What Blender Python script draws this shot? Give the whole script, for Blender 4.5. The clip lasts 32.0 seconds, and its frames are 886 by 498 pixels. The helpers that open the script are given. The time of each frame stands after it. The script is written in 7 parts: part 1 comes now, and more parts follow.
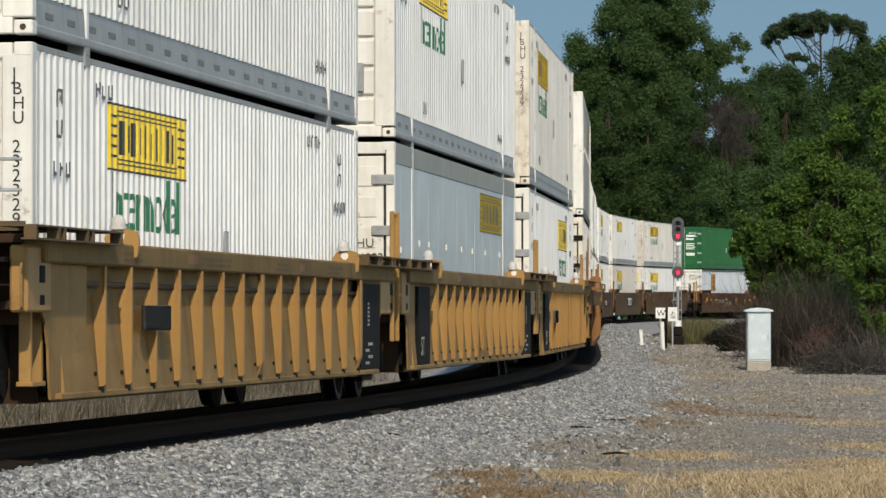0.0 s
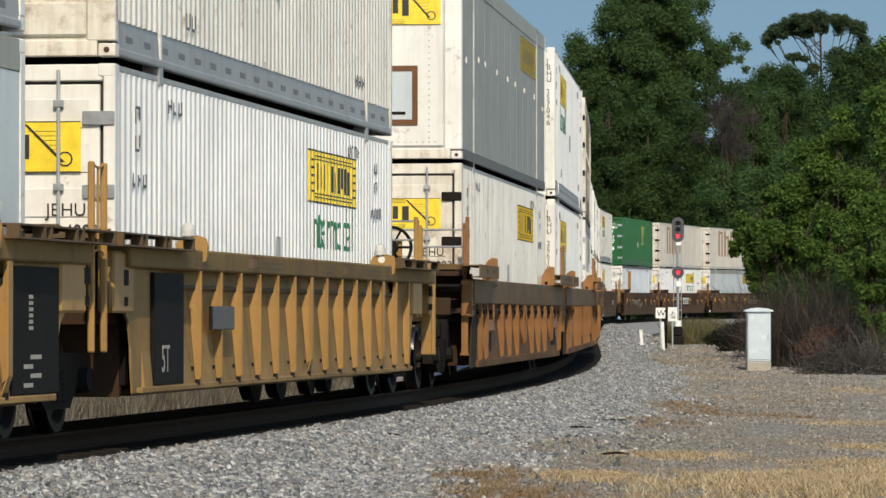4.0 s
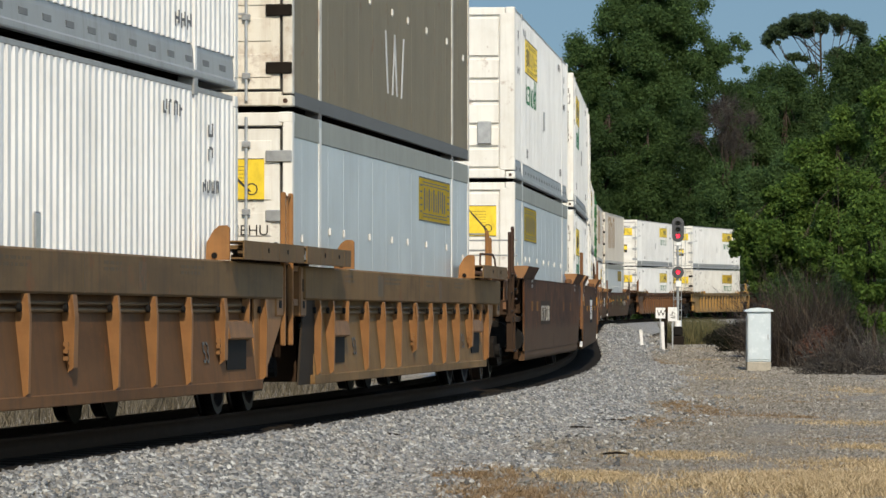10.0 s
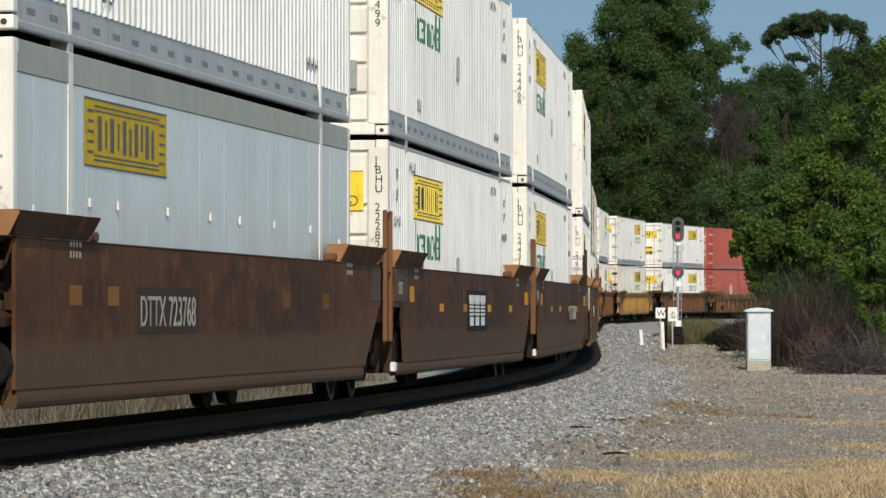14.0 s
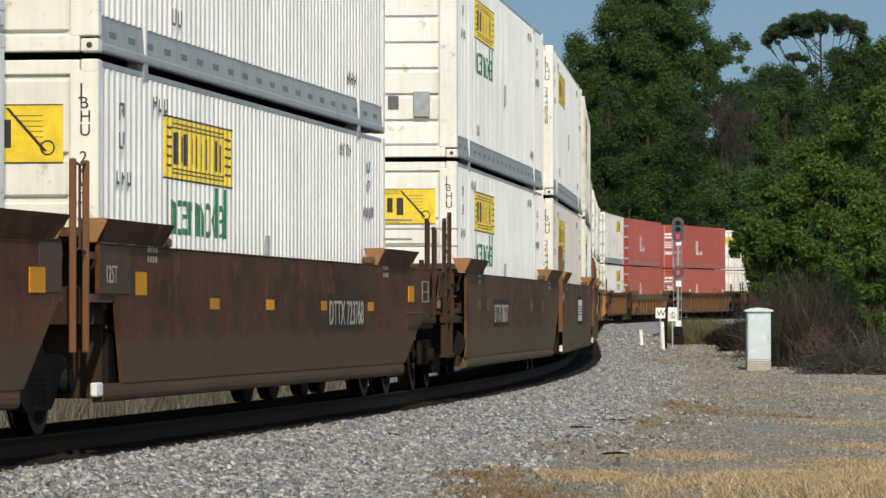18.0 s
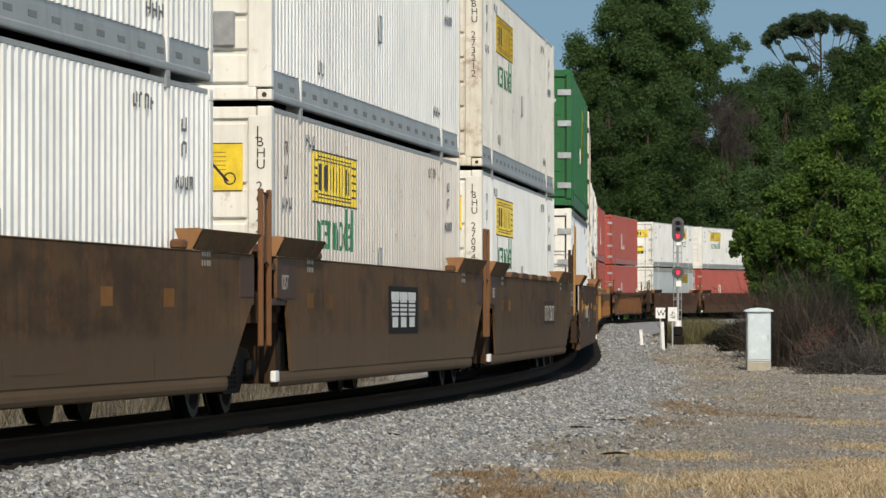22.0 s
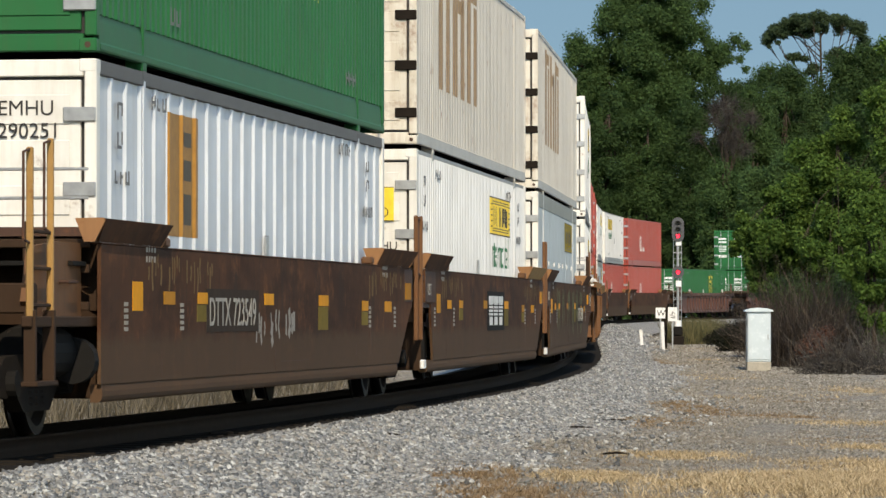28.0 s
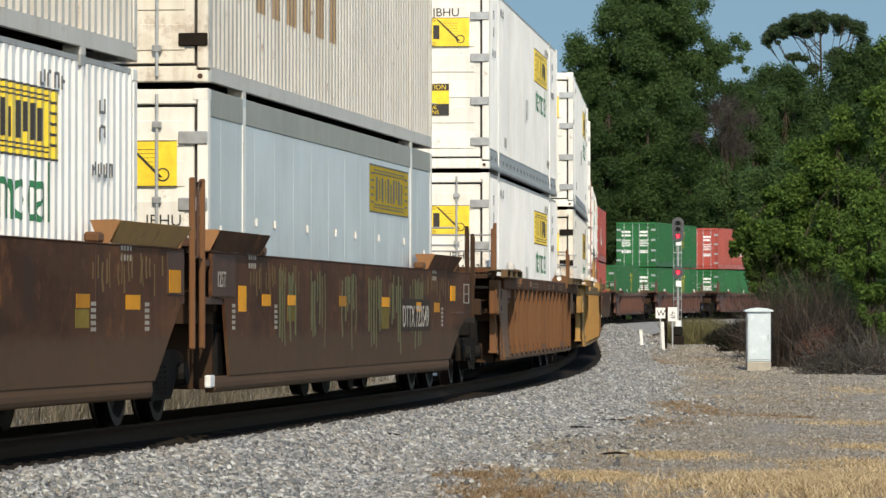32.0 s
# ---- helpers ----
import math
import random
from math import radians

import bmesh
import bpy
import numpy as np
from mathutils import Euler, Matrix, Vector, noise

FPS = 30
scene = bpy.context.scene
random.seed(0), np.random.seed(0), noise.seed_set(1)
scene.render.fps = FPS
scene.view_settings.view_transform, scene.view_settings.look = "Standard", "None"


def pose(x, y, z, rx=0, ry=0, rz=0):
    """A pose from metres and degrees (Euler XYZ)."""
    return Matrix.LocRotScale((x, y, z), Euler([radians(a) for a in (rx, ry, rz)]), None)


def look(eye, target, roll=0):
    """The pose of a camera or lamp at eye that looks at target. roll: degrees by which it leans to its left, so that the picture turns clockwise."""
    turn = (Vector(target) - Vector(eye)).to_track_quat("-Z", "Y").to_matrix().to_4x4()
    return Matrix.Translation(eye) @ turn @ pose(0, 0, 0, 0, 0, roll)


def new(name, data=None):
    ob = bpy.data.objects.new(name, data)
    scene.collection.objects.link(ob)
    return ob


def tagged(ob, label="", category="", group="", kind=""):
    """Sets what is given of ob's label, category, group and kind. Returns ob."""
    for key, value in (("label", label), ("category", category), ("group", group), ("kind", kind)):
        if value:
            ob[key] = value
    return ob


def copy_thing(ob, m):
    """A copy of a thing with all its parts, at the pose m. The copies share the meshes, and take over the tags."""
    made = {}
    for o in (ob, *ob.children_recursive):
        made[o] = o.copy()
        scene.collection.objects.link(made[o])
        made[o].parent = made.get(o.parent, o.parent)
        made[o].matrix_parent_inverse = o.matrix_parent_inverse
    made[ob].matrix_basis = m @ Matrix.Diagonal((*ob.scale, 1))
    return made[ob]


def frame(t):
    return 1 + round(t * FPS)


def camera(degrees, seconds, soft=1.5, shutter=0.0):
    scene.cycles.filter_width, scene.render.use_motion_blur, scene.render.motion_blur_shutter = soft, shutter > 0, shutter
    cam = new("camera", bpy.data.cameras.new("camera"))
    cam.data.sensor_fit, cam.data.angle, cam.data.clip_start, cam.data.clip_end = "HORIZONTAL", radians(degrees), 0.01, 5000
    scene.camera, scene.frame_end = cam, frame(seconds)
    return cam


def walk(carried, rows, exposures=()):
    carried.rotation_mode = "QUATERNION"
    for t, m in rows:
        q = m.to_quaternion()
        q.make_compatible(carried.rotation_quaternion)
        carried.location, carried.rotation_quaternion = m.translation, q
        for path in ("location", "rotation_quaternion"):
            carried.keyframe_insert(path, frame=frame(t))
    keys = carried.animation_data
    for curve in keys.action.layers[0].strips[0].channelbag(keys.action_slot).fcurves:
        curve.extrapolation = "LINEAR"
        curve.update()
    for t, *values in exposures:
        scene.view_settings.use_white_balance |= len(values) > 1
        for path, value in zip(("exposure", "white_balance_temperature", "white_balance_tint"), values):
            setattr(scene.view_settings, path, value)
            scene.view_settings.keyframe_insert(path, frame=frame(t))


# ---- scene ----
# The camera stands still beside the track; z = 0 is the rail top beside it.
EYE = (0.0, 0.0, 0.91)
cam = camera(12.43, 32.0, 1.5)
walk(cam, [(0.0, look(EYE, (0.0, 100.0, 2.625))), (32.0, look(EYE, (0.0, 100.0, 2.625)))],
     exposures=[(0.0, 0.50, 7750, 10), (4.0, 0.62, 7750, 10), (14.0, 0.64, 7750, 10), (19.0, 0.60, 7800, 10), (23.0, 0.58, 7850, 10), (25.0, 0.68, 7900, 10), (28.0, 0.76, 7950, 10), (32.0, 0.80, 7900, 10)])

# ---- daylight: a high sun behind the camera, a little to its right ----
SUN_EL, SUN_AZ = 37.0, -6.0
sun_dir = Vector((-math.sin(radians(SUN_AZ)) * math.cos(radians(SUN_EL)),
                  -math.cos(radians(SUN_AZ)) * math.cos(radians(SUN_EL)), math.sin(radians(SUN_EL))))
sun_lamp = bpy.data.lights.new("sun", "SUN")
sun_lamp.energy, sun_lamp.angle, sun_lamp.color = 2.85, radians(0.6), (1.0, 0.95, 0.86)
sun = new("sun", sun_lamp)
sun.matrix_world = look(sun_dir * 200, (0, 0, 0))
world = bpy.data.worlds.new("sky")
scene.world = world
world.use_nodes = True
wn = world.node_tree
sky = wn.nodes.new("ShaderNodeTexSky")
sky.sky_type = "NISHITA"
sky.sun_disc = False
sky.sun_elevation = radians(SUN_EL)
sky.sun_rotation = radians(180 + SUN_AZ)
sky.air_density, sky.dust_density, sky.ozone_density = 1.0, 0.2, 4.0
wn.links.new(sky.outputs[0], wn.nodes["Background"].inputs[0])
wn.nodes["Background"].inputs[1].default_value = 0.15


# ---- small tools ----
def part(name, mesh, material, parent, label="", m=None):
    """One mesh object under a thing or a part; mesh is a bmesh or a shared mesh."""
    if isinstance(mesh, bmesh.types.BMesh):
        data = bpy.data.meshes.new(name)
        mesh.to_mesh(data)
        mesh.free()
        mesh = data
    ob = new(name, mesh)
    if material is not None and not mesh.materials:
        mesh.materials.append(material)
    elif material is not None and mesh.materials[0] is not material:
        ob.material_slots[0].link = "OBJECT"
        ob.material_slots[0].material = material
    ob.parent = parent
    if m is not None:
        ob.matrix_basis = m
    if label:
        ob["label"] = label
    return ob


def box(bm, x0, x1, y0, y1, z0, z1, bevel=0.0):
    """A box between two corners, added to bm."""
    vs = [bm.verts.new((x, y, z)) for x in (x0, x1) for y in (y0, y1) for z in (z0, z1)]
    fs = [bm.faces.new([vs[i] for i in f]) for f in
          ((0, 1, 3, 2), (4, 6, 7, 5), (0, 4, 5, 1), (2, 3, 7, 6), (0, 2, 6, 4), (1, 5, 7, 3))]
    if bevel:
        bmesh.ops.bevel(bm, geom=list({e for f in fs for e in f.edges}), offset=bevel, segments=1, affect="EDGES")
    return vs


def boxes(*specs, bevel=0.0):
    bm = bmesh.new()
    for s in specs:
        box(bm, *s, bevel=bevel)
    return bm


def rod(bm, a, b, r, n=8, r2=None):
    """A round bar from a to b."""
    a, b = Vector(a), Vector(b)
    m = Matrix.Translation((a + b) / 2) @ (b - a).to_track_quat("Z", "Y").to_matrix().to_4x4()
    bmesh.ops.create_cone(bm, cap_ends=True, segments=n, radius1=r, radius2=r if r2 is None else r2,
                          depth=(b - a).length, matrix=m)


def rods(*specs, n=8):
    bm = bmesh.new()
    for a, b, r in specs:
        rod(bm, a, b, r, n)
    return bm


def prism(bm, outline, axis, lo, hi):
    """A flat outline pushed along an axis: outline pairs are the two other axes in order."""
    def at(p, d):
        return {"x": (d, p[0], p[1]), "y": (p[0], d, p[1]), "z": (p[0], p[1], d)}[axis]
    a = [bm.verts.new(at(p, lo)) for p in outline]
    b = [bm.verts.new(at(p, hi)) for p in outline]
    n = len(outline)
    bm.faces.new(a[::-1])
    bm.faces.new(b)
    for i in range(n):
        bm.faces.new((a[i], a[(i + 1) % n], b[(i + 1) % n], b[i]))
    bmesh.ops.recalc_face_normals(bm, faces=bm.faces[:])
    return bm


def sheet(name, verts, faces, smooth=False):
    """A mesh from arrays of corners and of equal-sized faces."""
    verts, faces = np.asarray(verts, np.float32), np.asarray(faces, np.int32)
    data = bpy.data.meshes.new(name)
    data.vertices.add(len(verts))
    data.vertices.foreach_set("co", verts.ravel())
    k = faces.shape[1]
    data.loops.add(faces.size)
    data.loops.foreach_set("vertex_index", faces.ravel())
    data.polygons.add(len(faces))
    data.polygons.foreach_set("loop_start", np.arange(0, faces.size, k, dtype=np.int32))
    if smooth:
        data.polygons.foreach_set("use_smooth", np.ones(len(faces), bool))
    data.update(calc_edges=True)
    data.validate()
    return data


SHARED = {}


def shared(key, make):
    """A mesh built once and used by all alike parts."""
    if key not in SHARED:
        bm = make()
        if isinstance(bm, bmesh.types.BMesh):
            data = bpy.data.meshes.new(str(key[0]))
            bm.to_mesh(data)
            bm.free()
            bm = data
        SHARED[key] = bm
    return SHARED[key]


def thing(name, label, category, group="", kind=""):
    return tagged(new(name), label, category, group, kind)


def letters(text, size, material, parent, m, name="lettering", label="", squeeze=1.0):
    """Flat letters as a mesh, upright in their own xy plane, standing on the origin."""
    key = ("lettering", text, size, squeeze, material.name)
    if key not in SHARED:
        font = bpy.data.curves.new("lettering", "FONT")
        font.body, font.size, font.extrude, font.space_line = text, size, 0.002, 0.8
        holder = bpy.data.objects.new("lettering", font)
        data = bpy.data.meshes.new_from_object(holder)
        data.transform(Matrix.Diagonal((squeeze, 1, 1, 1)))
        bpy.data.objects.remove(holder)
        data.materials.clear()
        data.materials.append(material)
        SHARED[key] = data
    ob = part(name, SHARED[key], None, parent, label, m)
    ob["kind"] = "stuff"
    return ob


# ---- the track's line: bends given along it, each 1/1000 per metre ----
BEND_AT = [-300, -31, -30, 20, 60, 100, 140, 180, 220, 260, 320, 380, 1000]
BEND = [0, 0, -1.2632, -1.5047, -1.9114, -0.3602, 0.5862, -0.5302, 3.8078, 3.2204, 1.7106, 0, 0]
STEP = 0.25
Q = np.arange(-300, 700, STEP)
K = np.interp(Q, BEND_AT, BEND) / 1000
HEAD = np.concatenate([[0], np.cumsum((K[1:] + K[:-1]) / 2 * STEP)])
HEAD = HEAD - np.interp(0, Q, HEAD) + 0.1785
TX = np.concatenate([[0], np.cumsum(np.sin((HEAD[1:] + HEAD[:-1]) / 2) * STEP)])
TY = np.concatenate([[0], np.cumsum(np.cos((HEAD[1:] + HEAD[:-1]) / 2) * STEP)])
HALF = 1.30
TX = TX - np.interp(0, Q, TX) - 5.7086 - HALF * np.cos(HEAD)
TY = TY - np.interp(0, Q, TY) + 19.707 + HALF * np.sin(HEAD)


def soft_rise(d, slope, w):
    return slope * w * np.log1p(np.exp(np.clip(d / w, -30, 30)))


TZ = soft_rise(np.minimum(Q, 330) - 62, 0.0056, 12)


def on_track(q, side=0.0):
    """Point of the track's middle line at q metres, side metres to its right, at rail height, and its heading."""
    h = float(np.interp(q, Q, HEAD))
    return Vector((float(np.interp(q, Q, TX)) + side * math.cos(h), float(np.interp(q, Q, TY)) - side * math.sin(h),
                   float(np.interp(q, Q, TZ)))), h


def went(t):
    """How far the train has come at t seconds."""
    u = t / 32
    return 8.9425 * t - 0.015707 * t * t + u * u * (87.535 * u - 139.193 * u * u + 62.7406 * u ** 3)


def ground_z(x, y):
    return -0.69 + soft_rise(np.minimum(np.asarray(y, float), 340) - 75, 0.0034, 15)

# ---- materials ----
def nodes_of(name):
    mat = bpy.data.materials.new(name)
    mat.use_nodes = True
    t = mat.node_tree
    return mat, t, t.nodes["Principled BSDF"]


def link(t, a, b):
    t.links.new(a, b)


def noise_node(t, scale, detail=4, rough=0.6, coord="Object", stretch=None):
    c = t.nodes.new("ShaderNodeTexCoord")
    out = c.outputs[coord]
    if stretch:
        mp = t.nodes.new("ShaderNodeMapping")
        mp.inputs["Scale"].default_value = stretch
        link(t, out, mp.inputs[0])
        out = mp.outputs[0]
    n = t.nodes.new("ShaderNodeTexNoise")
    n.inputs["Scale"].default_value, n.inputs["Detail"].default_value, n.inputs["Roughness"].default_value = scale, detail, rough
    link(t, out, n.inputs["Vector"])
    return n.outputs[0]


def ramp(t, fac, stops):
    r = t.nodes.new("ShaderNodeValToRGB")
    r.color_ramp.elements[0].position, r.color_ramp.elements[1].position = stops[0][0], stops[-1][0]
    for p, c in stops[1:-1]:
        r.color_ramp.elements.new(p)
    for e, (p, c) in zip(r.color_ramp.elements, stops):
        e.position = p
        e.color = (*c, 1) if not isinstance(c, (int, float)) else (c, c, c, 1)
    link(t, fac, r.inputs[0])
    return r.outputs[0]


def blend(t, fac, a, b, how="MIX"):
    m = t.nodes.new("ShaderNodeMix")
    m.data_type, m.blend_type = "RGBA", how
    for sock, v in ((m.inputs[0], fac), (m.inputs[6], a), (m.inputs[7], b)):
        if isinstance(v, bpy.types.NodeSocket):
            link(t, v, sock)
        elif isinstance(v, (int, float)):
            sock.default_value = v
        else:
            sock.default_value = (*v, 1)
    return m.outputs[2]


def bump(t, bsdf, height, strength=0.3, distance=0.01):
    b = t.nodes.new("ShaderNodeBump")
    b.inputs["Strength"].default_value, b.inputs["Distance"].default_value = strength, distance
    link(t, height, b.inputs["Height"])
    link(t, b.outputs[0], bsdf.inputs["Normal"])


def vary(t, colour, amount=0.15):
    """Each object, or each piece, a little lighter or darker."""
    o = t.nodes.new("ShaderNodeObjectInfo")
    f = ramp(t, o.outputs["Random"], [(0.0, 1 - amount), (1.0, 1.0)])
    return blend(t, 1.0, colour, f, "MULTIPLY")


def paint(name, base, dirt=(0.16, 0.12, 0.08), dirty=0.45, rough=0.5, metal=0.0, rust=0.0, spread=0.12, streaks=True, dust=None, gloss=0.5, mottle=0.0):
    """Weathered paint on steel: broad fading, rain streaks downwards, spots of rust."""
    mat, t, b = nodes_of(name)
    fade = noise_node(t, 0.7, 5, 0.6)
    col = blend(t, ramp(t, fade, [(0.35, 0.0), (0.75, 1.0)]), base, tuple(c * 0.80 for c in base))
    if streaks:
        s = noise_node(t, 1.0, 6, 0.65, stretch=(6.0, 6.0, 0.35))
        s = ramp(t, s, [(0.50, 0.0), (0.78, dirty)])
        col = blend(t, s, col, dirt)
    if mottle:
        # broad worn and sooty clouds, drawn out downwards
        m = noise_node(t, 0.9, 6, 0.6, stretch=(1.0, 0.55, 1.4))
        col = blend(t, mottle, col, ramp(t, m, [(0.34, 0.52), (0.47, 0.95), (0.56, 1.0), (0.70, 1.45)]), "MULTIPLY")
        w = noise_node(t, 1.0, 5, 0.6, stretch=(2.2, 2.2, 0.25))
        col = blend(t, ramp(t, w, [(0.56, 0.0), (0.70, mottle * 0.55)]), col, (0.030, 0.024, 0.019))
    grime = noise_node(t, 3.5, 7, 0.7)
    col = blend(t, ramp(t, grime, [(0.52, 0.0), (0.85, dirty * 0.7)]), col, dirt)
    if rust:
        r = noise_node(t, 2.3, 8, 0.75)
        col = blend(t, ramp(t, r, [(0.60 - rust * 0.2, 0.0), (0.72, 0.9)]), col, (0.17, 0.065, 0.025))
    if dust:
        # road dust thrown up over the lowest part, with a ragged upper edge
        c = t.nodes.new("ShaderNodeTexCoord")
        sep = t.nodes.new("ShaderNodeSeparateXYZ")
        link(t, c.outputs["Object"], sep.inputs[0])
        wob = t.nodes.new("ShaderNodeMath")
        wob.operation = "MULTIPLY_ADD"
        wob.inputs[1].default_value = 0.35
        link(t, noise_node(t, 2.0, 5, 0.7), wob.inputs[0])
        link(t, sep.outputs[2], wob.inputs[2])
        col = blend(t, ramp(t, wob.outputs[0], [(0.86, 0.75), (0.98, 0.0)]), col, dust)
    col = vary(t, col, spread)
    link(t, col, b.inputs["Base Color"])
    b.inputs["Roughness"].default_value, b.inputs["Metallic"].default_value = rough, metal
    b.inputs["Specular IOR Level"].default_value = gloss
    bump(t, b, noise_node(t, 9, 5, 0.6), 0.12, 0.01)
    return mat


def plain(name, col, rough=0.6, metal=0.0, amount=0.1, scale=8.0, gloss=0.4):
    mat, t, b = nodes_of(name)
    n = noise_node(t, scale, 5, 0.65)
    c = blend(t, ramp(t, n, [(0.3, 0.0), (0.7, 1.0)]), tuple(v * 0.72 for v in col), col)
    link(t, vary(t, c, amount), b.inputs["Base Color"])
    b.inputs["Roughness"].default_value, b.inputs["Metallic"].default_value = rough, metal
    b.inputs["Specular IOR Level"].default_value = gloss
    bump(t, b, n, 0.15, 0.005)
    return mat


WHITE = paint("white_container_paint", (0.74, 0.74, 0.72), (0.36, 0.31, 0.24), 0.30, 0.45)
BLUISH = paint("bluish_white_container_paint", (0.56, 0.60, 0.64), (0.30, 0.27, 0.23), 0.30, 0.45)
CREAM = paint("cream_container_paint", (0.67, 0.65, 0.595), (0.30, 0.23, 0.15), 0.45, 0.5, rust=0.12)
CREAM_END = paint("stained_cream_end_paint", (0.68, 0.64, 0.55), (0.30, 0.20, 0.11), 0.7, 0.5, rust=0.42)
NOSE = paint("white_end_paint", (0.74, 0.725, 0.67), (0.34, 0.26, 0.17), 0.32, 0.45, rust=0.05)
GREY = paint("bare_aluminium_sheet", (0.52, 0.56, 0.57), (0.25, 0.23, 0.19), 0.25, 0.42, 0.25)
GREY_OLD = paint("old_grey_paint", (0.28, 0.28, 0.235), (0.15, 0.12, 0.08), 0.4, 0.55)
TAUPE = paint("taupe_container_paint", (0.215, 0.168, 0.098), (0.12, 0.080, 0.042), 0.4, 0.6, rust=0.1, gloss=0.2)
PALE = paint("pale_beige_container_paint", (0.62, 0.575, 0.52), (0.30, 0.24, 0.18), 0.35, 0.5, rust=0.06)
TAN = paint("faded_tan_paint", (0.52, 0.49, 0.435), (0.28, 0.20, 0.12), 0.4, 0.5, rust=0.06)
GREEN = paint("green_container_paint", (0.010, 0.115, 0.035), (0.05, 0.06, 0.03), 0.3, 0.55, gloss=0.2)
RED = paint("red_container_paint", (0.37, 0.056, 0.038), (0.18, 0.04, 0.03), 0.35, 0.45)
DARK_RAIL = paint("dark_grey_rail_paint", (0.085, 0.080, 0.074), (0.06, 0.05, 0.04), 0.4, 0.6)
RAIL_GREY = paint("galvanised_rail", (0.29, 0.295, 0.285), (0.13, 0.12, 0.10), 0.6, 0.5, 0.1)
CAR_YELLOW = paint("yellow_car_paint", (0.342, 0.1938, 0.0648), (0.1615, 0.1122, 0.0675), 0.5, 0.55, rust=0.1, gloss=0.15)
CAR_OLD = paint("old_orange_car_paint", (0.26, 0.122, 0.046), (0.10, 0.062, 0.036), 0.6, 0.6, rust=0.25, gloss=0.15, mottle=0.6)
CAR_SILL = paint("sooty_sill_paint", (0.105, 0.070, 0.036), (0.055, 0.040, 0.026), 0.7, 0.65, rust=0.1, gloss=0.15)
CAR_BROWN = paint("brown_car_paint", (0.08942, 0.03837, 0.01858), (0.04802, 0.0274, 0.01625), 0.9, 0.85, rust=0.26, dust=(0.08611, 0.05168, 0.02941), gloss=0.12, mottle=0.9)
CAR_OLIVE = paint("dusty_olive_brown_car_paint", (0.119, 0.06555, 0.02945), (0.0672, 0.04275, 0.0247), 0.9, 0.85, rust=0.24, dust=(0.1018, 0.0646, 0.03515), gloss=0.12, mottle=0.9)
CAR_RUST = paint("rusty_fitting_paint", (0.15, 0.070, 0.032), (0.06, 0.038, 0.025), 0.6, 0.65, rust=0.3, gloss=0.15)
GUIDE_END = paint("rust_orange_plate_paint", (0.27, 0.135, 0.062), (0.12, 0.07, 0.04), 0.5, 0.7, rust=0.2, gloss=0.12)
CAR_PURPLE = paint("maroon_car_paint", (0.115, 0.055, 0.045), (0.07, 0.05, 0.04), 0.5, 0.6, rust=0.1, gloss=0.15)
LOGO_YELLOW = plain("yellow_panel", (0.84, 0.60, 0.045), 0.45, amount=0.12)
LOGO_OLD = plain("faded_yellow_panel", (0.58, 0.385, 0.030), 0.8, amount=0.12, gloss=0.1)
PATCH_YELLOW = plain("yellow_reflector", (0.80, 0.33, 0.012), 0.7, amount=0.5, scale=3.0, gloss=0.15)
NUMBER_DARK = plain("sooty_number_panel", (0.052, 0.036, 0.026), 0.85, gloss=0.08)
INK_DULL = plain("dull_white_lettering", (0.36, 0.33, 0.28), 0.7)
PATCH_DIM = plain("dirty_orange_reflector", (0.24, 0.105, 0.028), 0.8, amount=0.4, scale=3.0, gloss=0.1)
CAR_FIT = paint("dark_brown_fitting_paint", (0.078, 0.042, 0.030), (0.04, 0.027, 0.02), 0.6, 0.75, rust=0.15, gloss=0.15)
CAR_YELLOW_WEB = paint("dull_yellow_web_paint", (0.2805, 0.1702, 0.066), (0.1275, 0.0874, 0.0528), 0.5, 0.75, rust=0.08, gloss=0.12, mottle=0.6)
CAR_BEAM = paint("ochre_beam_paint", (0.155, 0.092, 0.040), (0.075, 0.050, 0.030), 0.7, 0.7, rust=0.08, gloss=0.15, mottle=0.6)
CAR_WEB = paint("dull_orange_web_paint", (0.1375, 0.06664, 0.02883), (0.0715, 0.04214, 0.02511), 0.7, 0.8, rust=0.1, gloss=0.12, mottle=0.6)
CAR_OCHRE = paint("faded_ochre_car_paint", (0.195, 0.112, 0.046), (0.085, 0.056, 0.032), 0.6, 0.75, rust=0.1, gloss=0.12, mottle=0.6)
INK = plain("black_lettering", (0.025, 0.022, 0.02), 0.5)
INK_GREY = plain("faded_lettering", (0.10, 0.10, 0.10), 0.6)
INK_WORN = plain("worn_dark_lettering", (0.16, 0.16, 0.16), 0.7)
INK_GREEN = plain("green_lettering", (0.012, 0.15, 0.06), 0.5)
INK_WHITE = plain("white_lettering", (0.72, 0.70, 0.66), 0.5)
BROWN_BAR = plain("brown_panel", (0.30, 0.20, 0.11), 0.6)
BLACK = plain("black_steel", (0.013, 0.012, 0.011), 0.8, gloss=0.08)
SOOT = plain("sooty_steel", (0.018, 0.014, 0.011), 0.9, gloss=0.06)
WHEEL = plain("worn_wheel_steel", (0.022, 0.017, 0.014), 0.7, gloss=0.15)
TREAD = plain("polished_steel", (0.13, 0.13, 0.14), 0.28, 1.0)
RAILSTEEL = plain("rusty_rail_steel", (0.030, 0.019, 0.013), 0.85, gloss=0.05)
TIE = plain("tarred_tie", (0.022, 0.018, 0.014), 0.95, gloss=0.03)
# The whitish clouds paint dappled reflections into the silver colour.
SILVER = paint("silver_reflection_paint", (0.50, 0.57, 0.60), (0.88, 0.91, 0.92), 1.0, 0.38, 0.2, streaks=False)
